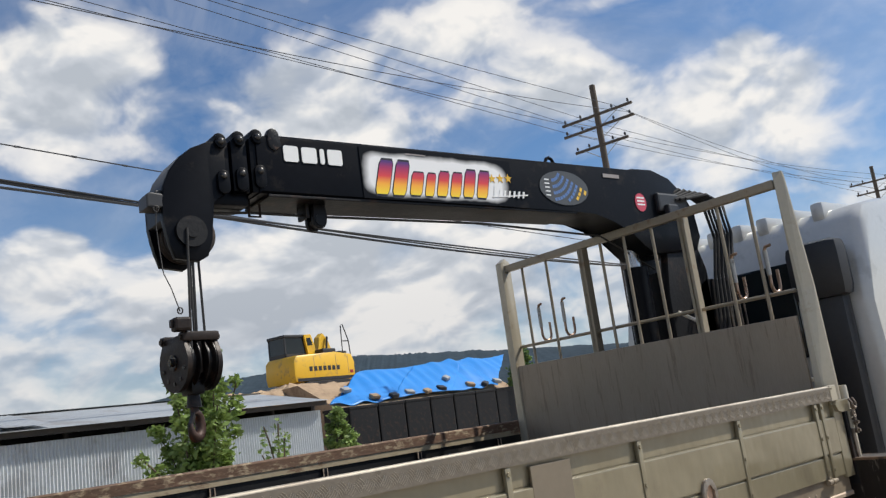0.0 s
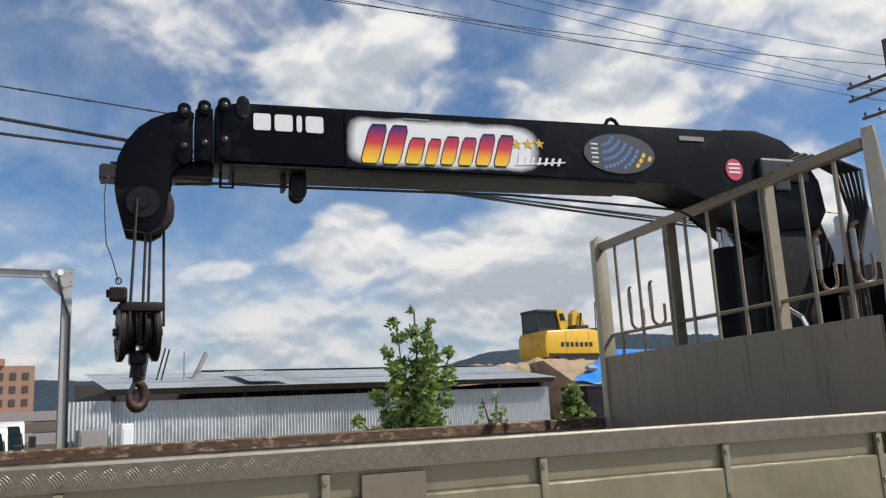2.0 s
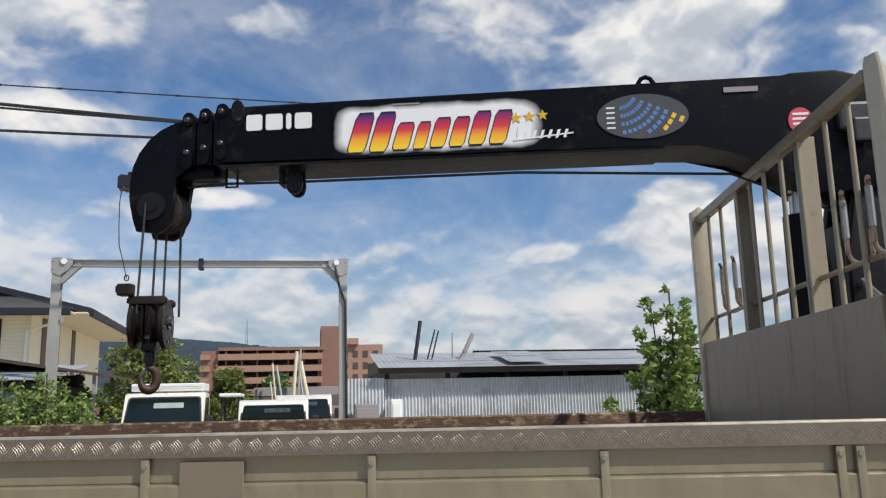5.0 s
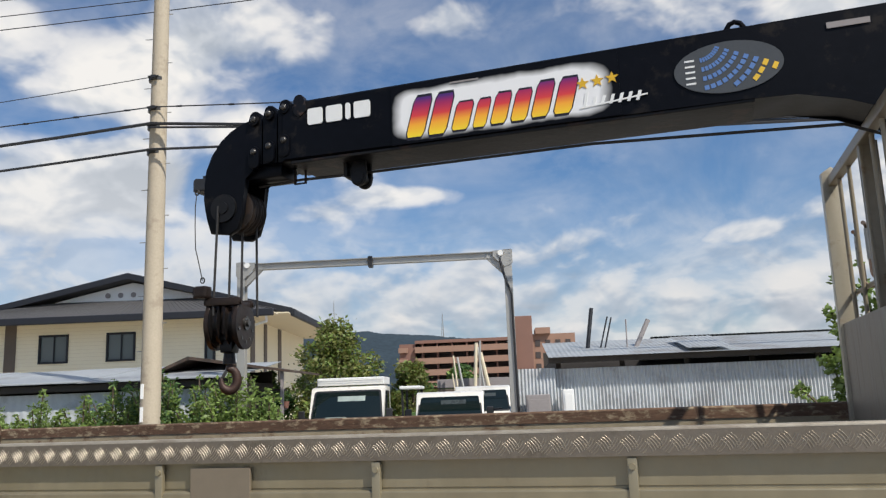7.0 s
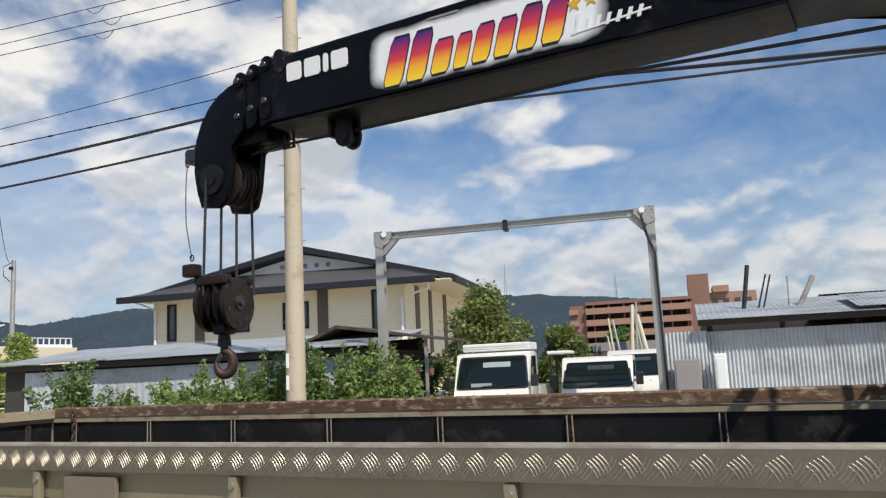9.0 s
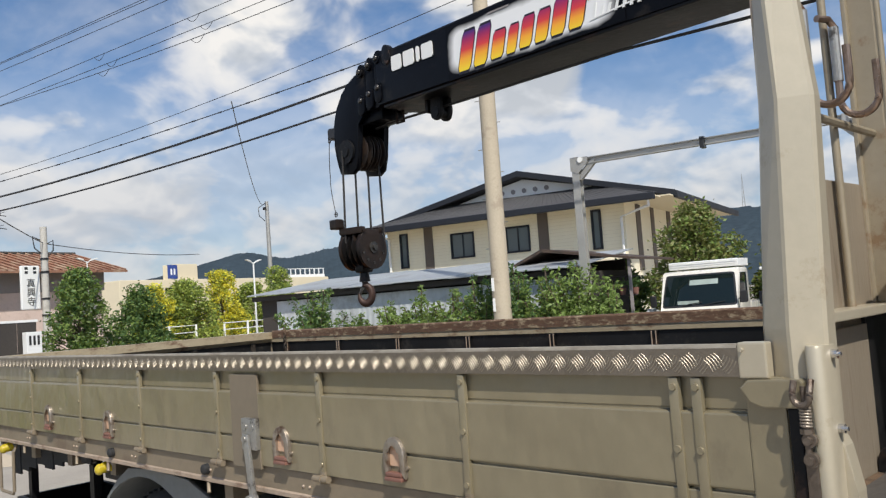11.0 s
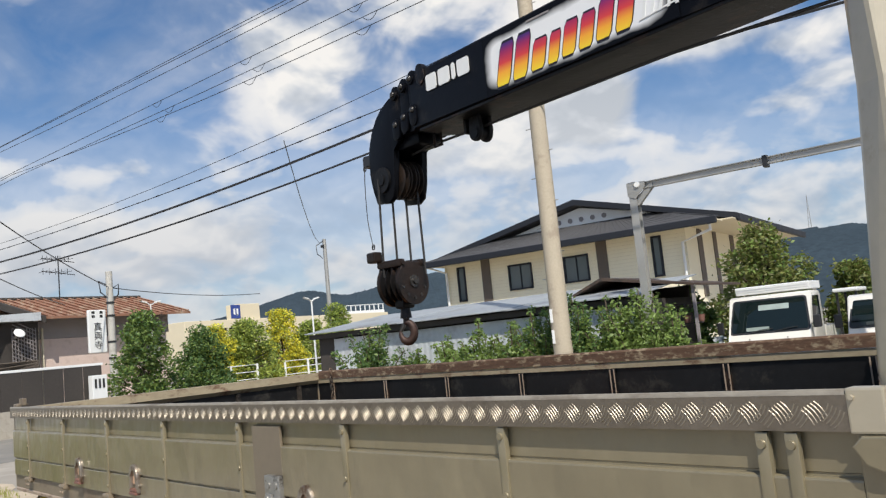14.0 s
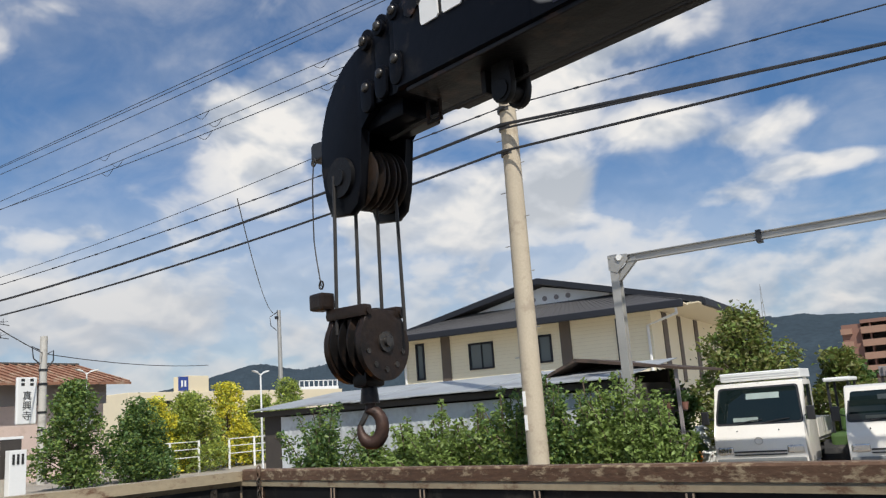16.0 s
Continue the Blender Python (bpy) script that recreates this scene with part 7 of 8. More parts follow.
for i in range(5):
    bm = bmesh.new()
    cyl(bm, (-9.85 + i * 0.42, GY - 0.03, 5.1), (-9.85 + i * 0.42, GY + 0.02, 5.1), 0.085, n=14)
    part("vent", bm, grey_board, house, "round grey gable vent")
for x0, x1 in ((GX0 - 0.02, RX), (RX, GX1 + 0.02)):
    bm = bmesh.new()
    z0, z1 = (EZ + 0.15, RZ + 0.04) if x1 == RX else (RZ + 0.04, EZ + 0.15)
    prism(bm, [(x0, z0), (x1, z1), (x1, z1 - 0.19), (x0, z0 - 0.19)], "y", GY - 0.45, GY - 0.36)
    part("bargeboard", bm, trim_dark, house, "near-black bargeboard")
bm = bmesh.new()
box(bm, GX0 + 0.15, GX1 - 0.3, 18.38, 18.5, EZ - 0.2, EZ + 0.02, 0.03)
part("gutter", bm, trim_dark, house, "near-black eaves gutter")
bm = bmesh.new()
box(bm, GX1 - 0.05, GX1 + 0.08, GY - 0.4, HY1 + 0.9, EZ - 0.1, EZ + 0.13, 0.03)
part("gutter", bm, trim_dark, house, "near-black eaves gutter")
bm = bmesh.new()
box(bm, GX0 + 0.2, GX1 - 0.35, 18.5, HY0, EZ - 0.09, EZ - 0.05)
box(bm, HX1, GX1 - 0.05, HY0, HY1 + 0.5, EZ - 0.05, EZ - 0.01)
box(bm, GX0 + 0.05, HX0, HY0, HY1 + 0.5, EZ - 0.05, EZ - 0.01)
part("soffit", bm, store_cream, house)
bm = bmesh.new()
tube(bm, [(-4.3, 18.5, EZ - 0.1), (-4.3, 18.6, EZ - 0.35), (-5.38, HY0 - 0.06, EZ - 0.55), (-5.38, HY0 - 0.06, 0.3)], 0.045, 8)
part("downpipe", bm, white_paint, house, "white downpipe")
bm = bmesh.new()
tube(bm, [(GX0 + 0.6, 18.5, EZ - 0.1), (HX0 + 0.1, HY0 - 0.06, EZ - 0.4), (HX0 + 0.1, HY0 - 0.06, 0.3)], 0.045, 8)
part("downpipe", bm, white_paint, house, "white downpipe")

site(STREET, 2.281, -1.56, 13.14, -1.38)
# ---- apartment block in the distance ----
flats = thing("apartment_building", (0.5, 62, 0), "distant red-brown tiled apartment block with rows of balconies", "building")
# recess wall behind the balconies, its shade put into the dark colour
bm = bmesh.new()
box(bm, -5.6, 2.6, 61, 68, -0.2, 5.9)
part("wall", bm, apart_dark, flats)
bm = bmesh.new()
box(bm, -6.9, -5.6, 60, 68, -0.2, 5.75)
box(bm, -5.6, 2.6, 59.8, 61.2, 5.75, 6.0)
part("end_wall", bm, apart, flats)
for k in range(6):
    z = 0.4 + k * 0.92
    bm = bmesh.new()
    box(bm, -5.6, 2.5, 59.6, 60.0, z, z + 0.48)
    part("balcony", bm, apart_tan, flats, "tiled balcony front")
    bm = bmesh.new()
    box(bm, -6.95, -6.2, 59.75, 60.1, z + 0.05, z + 0.45)
    part("balcony", bm, apart_tan, flats)
for i in range(7):
    bm = bmesh.new()
    x = -5.0 + i * 1.2
    box(bm, x - 0.06, x + 0.06, 59.9, 61.0, -0.2, 5.8)
    part("party_wall", bm, apart, flats)
bm = bmesh.new()
box(bm, 2.35, 3.95, 60.5, 66, -0.2, 7.7, 0.05)
part("stair_tower", bm, apart, flats, "red-brown stair tower")
bm = bmesh.new()
box(bm, 3.95, 7.4, 61, 67, -0.2, 6.2)
box(bm, 4.2, 5.4, 60.6, 64, 6.2, 6.7)
part("wing", bm, apart_tan, flats, "tan side wing")
for i in range(4):
    for k in range(5):
        bm = bmesh.new()
        x, z = 4.15 + i * 0.82, 1.4 + k * 0.95
        box(bm, x, x + 0.4, 60.95, 61.05, z, z + 0.5)
        part("window", bm, apart_dark, flats, "dark window")


site(STREET)
# ---- small white trucks parked under the gantry ----
def small_truck(x0, x1, y, top, label, sunroof_box=False, wz=(1.18, 1.73)):
    root = thing("small_truck", ((x0 + x1) / 2, y + 1.4, 0), label, "truck", "white trucks under the gantry")
    w = x1 - x0
    zb, zt = wz
    bm = bmesh.new()
    # a cab with a raked nose and an open windscreen frame
    outline = [(y, 0.35), (y - 0.02, 0.80), (y + 0.03, zb - 0.22), (y + 0.14, zb - 0.06), (y + 0.46, zt + 0.05), (y + 0.58, zt + 0.09), (y + 1.25, zt + 0.08), (y + 1.32, zt), (y + 1.35, 0.35)]
    prism(bm, outline, "x", x0, x1, 0.035)
    cab = part("cab", bm, vehicle_white, root, "glossy white cab", smooth=True)

    def on_glass(u, k):
        return (x0 + u * w, y + 0.167 + 0.277 * k - 0.010, zb + (zt - zb) * k)

    def rounded(u0, u1, k0, k1, inset, r):
        """A windscreen outline, narrower at the top, with rounded corners."""
        pts = []
        for cu, ck, a0 in ((u1 - r, k0 + r * 2.2, -90), (u1 - inset - r, k1 - r * 2.2, 0), (u0 + inset + r, k1 - r * 2.2, 90), (u0 + r, k0 + r * 2.2, 180)):
            for j in range(5):
                a = radians(a0 + 22.5 * j)
                pts.append((cu + r * math.cos(a), ck + r * 2.2 * math.sin(a)))
        return pts
    made = []
    for q, lift, deep in ((rounded(0.035, 0.965, 0.03, 0.96, 0.035, 0.035), 0.0, 0.02), (rounded(0.012, 0.988, -0.03, 1.01, 0.035, 0.045), 0.004, 0.03)):
        bm = bmesh.new()
        lo = [bm.verts.new(Vector(on_glass(*p)) + Vector((0, lift, -lift / 2))) for p in q]
        hi = [bm.verts.new(Vector(on_glass(*p)) + Vector((0, deep, -0.01))) for p in q]
        bm.faces.new(lo)
        bm.faces.new(hi[::-1])
        for i in range(len(q)):
            bm.faces.new((lo[i], lo[(i + 1) % len(q)], hi[(i + 1) % len(q)], hi[i]))
        made.append(bm)
    glass = part("windscreen", made[0], cab_glass, root, "dark reflecting windscreen")
    part("windscreen_seal", made[1], dark_plastic, root, "black rubber windscreen seal")
    # band laid on the glass: a painted reflection, on the pickups dim seats
    bm = bmesh.new()
    a, b = Vector(on_glass(0.37, 0.66)), Vector(on_glass(0.74, 0.82))
    prism(bm, [(a.y - 0.003, a.z), (b.y - 0.003, b.z), (b.y + 0.005, b.z), (a.y + 0.005, a.z)], "x", a.x, b.x)
    part("sun_strip", bm, seen_pale if sunroof_box else seen_dim, glass, "painted band of reflection and dim seats on the windscreen")
    bm = bmesh.new()
    for u, s in ((0.28, 1), (0.58, 1)):
        a, b = Vector(on_glass(u, 0.02)), Vector(on_glass(u + 0.26, 0.10))
        tube(bm, [a + Vector((0, -0.02, 0)), (a + b) / 2 + Vector((0, -0.03, 0.01)), b + Vector((0, -0.015, 0))], 0.009, 5)
    part("wiper", bm, dark_plastic, glass)
    bm = bmesh.new()
    a, b = Vector(on_glass(0.22, 0.06)), Vector(on_glass(0.50, 0.17))
    box(bm, a.x, b.x, a.y - 0.004, a.y + 0.006, a.z, b.z)
    part("dash_papers", bm, seen_pale if sunroof_box else seen_dim, glass, "pale papers behind the glass")
    for s, x in ((-1, x0), (1, x1)):
        bm = bmesh.new()
        tube(bm, [(x, y + 0.2, zb + 0.1), (x + s * 0.1, y + 0.1, zb + 0.14), (x + s * 0.12, y + 0.08, zb + 0.2)], 0.012, 5)
        box(bm, x + s * 0.14 - 0.075, x + s * 0.14 + 0.075, y + 0.05, y + 0.1, zb + 0.02, zb + 0.28, 0.025)
        part("mirror", bm, dark_plastic, root, "black wing mirror")
        bm = bmesh.new()
        prism(bm, [(y + 0.28, zb + 0.02), (y + 0.55, zt - 0.02), (y + 1.1, zt - 0.02), (y + 1.1, zb + 0.02)], "x", x - 0.006, x + 0.006)
        part("side_window", bm, cab_glass, root)
        bm = bmesh.new()
        box(bm, x - s * 0.20 - 0.15, x - s * 0.20 + 0.15, y - 0.03, y + 0.01, 0.56, 0.70, 0.03)
        part("headlight", bm, chrome, root)
        for wy in (y + 0.55, y + 2.4):
            bm = bmesh.new()
            cyl(bm, (x - s * 0.16, wy, 0.30), (x - s * 0.01, wy, 0.30), 0.30, n=20)
            wheel = part("wheel", bm, rubber, root)
            bm = bmesh.new()
            cyl(bm, (x - s * 0.03, wy, 0.30), (x + s * 0.002, wy, 0.30), 0.16, n=16)
            part("rim", bm, steel, wheel)
    bm = bmesh.new()
    box(bm, x0 + 0.03, x1 - 0.03, y - 0.05, y + 0.05, 0.30, 0.48, 0.03)
    part("bumper", bm, grey_plastic, root)
    bm = bmesh.new()
    tube(bm, [((x0 + x1) / 2 + 0.075 * math.cos(a), y - 0.024, 0.80 + 0.062 * math.sin(a)) for a in (2 * math.pi * k / 20 for k in range(21))], 0.010, 6)
    part("emblem", bm, chrome, root, "plain oval metal emblem")
    bm = bmesh.new()
    box(bm, x0 + 0.36, x1 - 0.36, y - 0.028, y + 0.01, 0.585, 0.615, 0.006)
    box(bm, x0 + 0.36, x1 - 0.36, y - 0.028, y + 0.01, 0.53, 0.555, 0.006)
    part("grille", bm, dark_plastic, root, "dark grille slots")
    for u in (0.26, 0.72):
        bm = bmesh.new()
        bmesh.ops.create_uvsphere(bm, u_segments=8, v_segments=5, radius=0.014, matrix=Matrix.Translation((x0 + u * w, y + 0.08, zb - 0.13)))
        part("washer_jet", bm, dark_plastic, root)
    bm = bmesh.new()
    for a in ((x0, x0 + 0.04, y + 1.42, y + 3.2), (x1 - 0.04, x1, y + 1.42, y + 3.2), (x0 + 0.04, x1 - 0.04, y + 1.42, y + 1.46), (x0 + 0.04, x1 - 0.04, y + 3.16, y + 3.2)):
        box(bm, *a, 0.75, 1.12)
    box(bm, x0 + 0.04, x1 - 0.04, y + 1.46, y + 3.16, 0.68, 0.75)
    box(bm, x0 + 0.3, x1 - 0.3, y + 0.3, y + 3.1, 0.35, 0.68)
    part("load_bed", bm, vehicle_white, root)
    if sunroof_box:
        bm = bmesh.new()
        prism(bm, [(y + 0.75, top - 0.17), (y + 0.72, top - 0.02), (y + 0.78, top), (y + 1.75, top), (y + 1.75, top - 0.17)], "x", x0 + 0.07, x1 - 0.07, 0.012)
        for k in range(3):
            box(bm, x0 + 0.1, x1 - 0.1, y + 0.715, y + 0.725, top - 0.15 + k * 0.045, top - 0.135 + k * 0.045)
        part("headboard_box", bm, white_paint, root, "white ribbed headboard above the cab roof")
        bm = bmesh.new()
        for x in (x0 + 0.12, x1 - 0.12):
            box(bm, x - 0.03, x + 0.03, y + 1.4, y + 1.46, 0.75, top - 0.16)
        part("headboard_post", bm, vehicle_white, root)
    return root


small_truck(-2.07, -0.38, 15.75, 2.12, "white light truck with a ribbed headboard over its cab", True, (1.12, 1.82))
small_truck(0.38, 1.86, 15.3, 1.74, "low white pickup truck with a reflecting windscreen", wz=(1.08, 1.62))
small_truck(1.02, 2.45, 18.8, 1.88, "white pickup truck parked behind another", wz=(1.22, 1.76))
for i, (x, y, z0, r, m_) in enumerate(((-3.55, 19.0, 0.0, 0.42, orange_sheet), (-3.15, 19.1, 0.0, 0.46, white_paint), (-3.95, 19.1, 0.0, 0.44, store_cream), (-3.3, 19.2, 0.55, 0.32, tin_wall), (-3.75, 19.15, 0.5, 0.30, white_paint))):
    bm = bmesh.new()
    bmesh.ops.create_icosphere(bm, subdivisions=3, radius=r)
    for v in bm.verts:
        d = v.co.normalized()
        k = 1 + 0.10 * math.sin(5 * d.x + 2 * i) + 0.09 * math.sin(7 * d.y - i) + 0.07 * math.sin(11 * d.z + 3 * d.x)
        v.co = Vector((x + d.x * r * k, y + d.y * r * k * 0.9, max(z0, z0 + r * 0.72 + d.z * r * k * 0.85)))
    solo("rubbish_bag", bm, m_, "stuffed orange plastic bag in a heap beside the trucks" if i == 0 else "stuffed pale plastic bag in a heap beside the trucks", "bag", "heap of bags", smooth=True)
site(STREET, 1.15, -0.35, 1.7, -0.30)
mach = thing("small_tractor", (0.3, 14.2, 0.26), "small green machine with a white canopy roof", "tractor")
bm = bmesh.new()
box(bm, 0.10, 0.54, 13.8, 14.8, 1.84, 1.91, 0.025)
part("canopy", bm, white_paint, mach)
for x in (0.15, 0.49):
    for y in (13.9, 14.7):
        bm = bmesh.new()
        box(bm, x - 0.02, x + 0.02, y, y + 0.04, 0.5, 1.83)
        part("canopy_post", bm, dark_plastic, mach)
bm = bmesh.new()
box(bm, 0.1, 0.52, 13.7, 14.8, 0.35, 0.95, 0.06)
box(bm, 0.2, 0.42, 14.4, 14.7, 0.95, 1.35, 0.05)
part("body", bm, leaf_dark, mach, "green machine body")
bm = bmesh.new()
for y in (13.9, 14.7):
    cyl(bm, (-0.02, y, 0.56), (0.64, y, 0.56), 0.28, n=18)
part("wheels", bm, rubber, mach)
site(STREET, 1.231, -0.15, 1.84, -0.26)
for i, (xa, xb, za, zb, r) in enumerate(((1.0, 0.72, 1.6, 2.55, 0.022), (1.25, 0.82, 1.6, 2.5, 0.03), (1.15, 1.32, 1.6, 2.85, 0.045), (1.3, 1.42, 1.7, 2.9, 0.03), (1.95, 1.42, 1.6, 2.6, 0.05), (1.7, 1.35, 1.6, 2.75, 0.03), (0.95, 0.68, 1.5, 2.1, 0.02))):
    bm = bmesh.new()
    cyl(bm, (xa, 17.3, 0), (xb, 17.6, zb), r, n=8)
    solo("leaning_pole", bm, steel if i % 2 else store_cream, "long pale pipe leaning up behind the parked trucks", "pole", "leaning pipes")
pile = thing("timber_stack", (1.4, 18.5, 0), "stack of weathered boards under a loose cover", "timber stack")
for k in range(8):
    bm = bmesh.new()
    box(bm, 0.2 + 0.05 * (k % 3), 3.3 - 0.07 * (k % 2), 18.0, 19.0, k * 0.25, k * 0.25 + 0.22, 0.01)
    part("board", bm, grey_board if k % 2 else brown_panel, pile)

# ---- soil mound, tarpaulin, excavator, black containers ----
site(STREET)
rs = np.random.default_rng(11)
bm = bmesh.new()
gv = bmesh.ops.create_grid(bm, x_segments=60, y_segments=40, size=1.0)["verts"]
for v in gv:
    u, w = v.co.x, v.co.y
    x, y = 24.6 + u * 11.5, 25.6 + w * 5.8
    k = max(0.0, min(1.0, (1 - abs(u)) * 3.2)) * max(0.0, min(1.0, (1 - abs(w)) * 2.3))
    k = k * k * (3 - 2 * k)
    crest = 3.12 + 0.22 * math.exp(-((x - 21.0) / 2.2) ** 2)
    v.co = Vector((x, y, k * crest - 0.05 + (rs.normal() * 0.07 if k > 0.02 else 0)))
solo("soil_mound", bm, soil, "heap of bare brown soil with lumps", "soil", kind="stuff")
tarp = thing("blue_tarpaulin", (25.2, 20.2, 2.3), "creased bright blue tarpaulin sheets draped over the soil bank", "tarpaulin")
for n in range(3):
    bm = bmesh.new()
    for v in bmesh.ops.create_grid(bm, x_segments=40, y_segments=30, size=1.0)["verts"]:
        u, w = -1 + (n + (v.co.x + 1) / 2) * 2 / 3 + (0.02 * v.co.x), v.co.y
        x = 25.85 + u * 4.9 + w * 1.75
        k = (w + 1) / 2
        z = 2.27 + 0.015 * (x - 19) + k * (1.46 + 0.02 * (x - 19)) - 0.32 * k * k + 0.012 * (n % 2)
        fold = 0.065 * math.sin(x * 3.1 + 2.2 * math.sin(x * 0.9) + 1.3 * k) * (0.4 + 0.6 * math.sin(x * 0.7)) + 0.03 * math.sin(x * 9.3 - 5 * k) * math.sin(k * 3) + 0.04 * math.sin(x * 1.1 + 2 * k)
        v.co = Vector((x, 19.4 + k * 1.9, z + fold))
    sheet = part("sheet", bm, tarp_blue, tarp, smooth=True)
    md = sheet.modifiers.new("thickness", "SOLIDIFY")
    md.thickness = 0.02
for i in range(10):
    x = 20.5 + i * 0.97
    k = 0.04 + 0.03 * (i % 2) + (0.28 if i in (0, 6) else 0.0)
    z = 2.27 + 0.015 * (x - 19) + k * (1.55 + 0.02 * (x - 19)) - 0.32 * k * k
    y = 19.4 + k * 1.9
    bm = bmesh.new()
    vs = box(bm, x - 0.2, x + 0.2, y - 0.13, y + 0.13, z - 0.02, z + 0.14, 0.05)
    move(bm.verts, Matrix.Translation((x, y, z)) @ Matrix.Rotation(0.5, 4, "X") @ Matrix.Rotation(0.4 * math.sin(i * 3.3), 4, "Z") @ Matrix.Translation((-x, -y, -z)))
    solo("sandbag", bm, (rim_grey, soil, dark_plastic)[i % 3], "filled bag weighing down the tarpaulin", "sandbag", "weights on the tarpaulin", smooth=True)
bank = bmesh.new()
prism(bank, [(19.35, 0), (19.4, 2.2), (21.3, 3.2), (23, 3.12), (23, 0)], "x", 19.4, 30.5)
solo("retaining_bank", bank, soil, "steep soil bank under the tarpaulin", "soil", kind="structure")
for i in range(7):
    x = 16.75 + i * 1.25
    h = 2.08 + 0.012 * i
    root = thing("black_container", (x + 0.6, 16.6, 0), "matt black container standing in a row", "container", "row of black containers")
    bm = bmesh.new()
    box(bm, x, x + 1.2, 16.05, 17.2, 0.0, h, 0.05)
    part("body", bm, black_steel, root)
    bm = bmesh.new()
    box(bm, x - 0.01, x + 1.21, 16.03, 17.22, h - 0.07, h + 0.02, 0.02)
    part("lid", bm, black_steel, root)
bm = bmesh.new()

site(STREET, 0.88)
EX, EY, EZB = 27.8, 29.6, 3.58
SITE = SITE @ Matrix.Translation((EX, EY, EZB)) @ Matrix.Diagonal((0.92, 1, 1.24, 1)) @ Matrix.Translation((-EX, -EY, -EZB))
ex = thing("excavator", (EX, EY, EZB), "yellow hydraulic excavator parked on a heap of soil", "excavator")
bm = bmesh.new()
for y in (EY - 0.95, EY + 0.95):
    prism(bm, [(EX - 1.7, EZB + 0.25), (EX - 1.45, EZB), (EX + 1.45, EZB), (EX + 1.7, EZB + 0.25), (EX + 1.45, EZB + 0.42), (EX - 1.45, EZB + 0.42)], "y", y - 0.25, y + 0.25, 0.03)
part("tracks", bm, rubber, ex, "black crawler tracks")
bm = bmesh.new()
prism(bm, [(EX - 2.2, EZB + 0.42), (EX - 2.28, EZB + 0.7), (EX - 2.25, EZB + 1.30), (EX - 2.05, EZB + 1.46), (EX + 0.6, EZB + 1.55), (EX + 1.95, EZB + 1.45), (EX + 2.15, EZB + 1.1), (EX + 2.1, EZB + 0.42)], "y", EY - 1.1, EY + 1.1, 0.10)
body = part("body", bm, yellow_paint, ex, "rounded yellow engine body", smooth=True)
bm = bmesh.new()
for k in range(7):
    box(bm, EX - 1.25 + k * 0.33, EX - 1.25 + k * 0.33 + 0.22, EY - 1.112, EY - 1.09, EZB + 0.82, EZB + 1.0)
part("lettering_bars", bm, ink, body, "dark lettering bars")
bm = bmesh.new()
box(bm, EX - 2.1, EX + 2.0, EY - 1.108, EY - 1.09, EZB + 0.44, EZB + 0.56)
part("skirt", bm, dark_plastic, body)
cx0, cx1, cz0, cz1 = EX - 1.95, EX - 0.2, EZB + 1.42, EZB + 2.38
bm = bmesh.new()
for x in (cx0, cx1 - 0.08):
    for y in (EY - 0.2, EY + 1.0):
        box(bm, x, x + 0.08, y, y + 0.08, cz0, cz1 - 0.1)
box(bm, cx0 - 0.04, cx1 + 0.03, EY - 0.24, EY + 1.12, cz1 - 0.12, cz1, 0.04)
box(bm, cx0, cx1, EY - 0.2, EY + 1.08, cz0 - 0.1, cz0 + 0.2)
cabx = part("cab", bm, dark_plastic, ex, "dark glazed operator cab")
bm = bmesh.new()
box(bm, cx0 + 0.08, cx1 - 0.08, EY - 0.18, EY - 0.165, cz0 + 0.2, cz1 - 0.12)
part("cab_window", bm, dark_glass, cabx)
bm = bmesh.new()
box(bm, cx0 + 0.02, cx0 + 0.035, EY - 0.1, EY + 1.0, cz0 + 0.2, cz1 - 0.12)
part("cab_window", bm, dark_glass, cabx)
bm = bmesh.new()
prism(bm, [(cx1 - 0.45, cz1 - 0.02), (cx1 + 0.05, cz1), (cx1 + 0.3, cz0 + 0.45), (cx1 + 0.3, cz0), (cx1 - 0.2, cz0)], "y", EY - 0.3, EY - 0.05, 0.02)
shoulder = part("cab_shoulder", bm, yellow_paint, ex, "yellow cab pillar")
bm = bmesh.new()
prism(bm, [(cx1 - 0.30, cz1 - 0.16), (cx1 - 0.02, cz1 - 0.14), (cx1 + 0.12, cz0 + 0.52), (cx1 - 0.24, cz0 + 0.50)], "y", EY - 0.315, EY - 0.295)
part("cab_window", bm, dark_glass, shoulder)
for xs, z0, z1 in ((EX - 0.9, 0.62, 1.40), (EX + 0.7, 0.62, 1.44), (EX + 1.6, 0.62, 1.38)):
    bm = bmesh.new()
    box(bm, xs, xs + 0.025, EY - 1.108, EY - 1.092, EZB + z0, EZB + z1)
    part("hatch_seam", bm, soil, body)
bm = bmesh.new()
box(bm, EX + 1.72, EX + 1.96, EY - 1.125, EY - 1.09, EZB + 0.66, EZB + 0.78, 0.015)
part("tail_lamp", bm, red_paint, body, "red tail lamp")
bm = bmesh.new()
cyl(bm, (EX + 1.15, EY - 0.02, EZB + 1.5), (EX + 1.45, EY + 0.1, EZB + 2.3), 0.06, n=12)
part("lift_cylinder", bm, dark_plastic, ex, smooth=True)
bm = bmesh.new()
box(bm, EX + 0.05, EX + 1.0, EY - 0.9, EY + 0.5, EZB + 1.5, EZB + 1.72, 0.05)
box(bm, EX + 1.3, EX + 1.9, EY - 0.8, EY + 0.6, EZB + 1.45, EZB + 1.6, 0.03)
part("engine_hood", bm, dark_plastic, ex)
bm = bmesh.new()
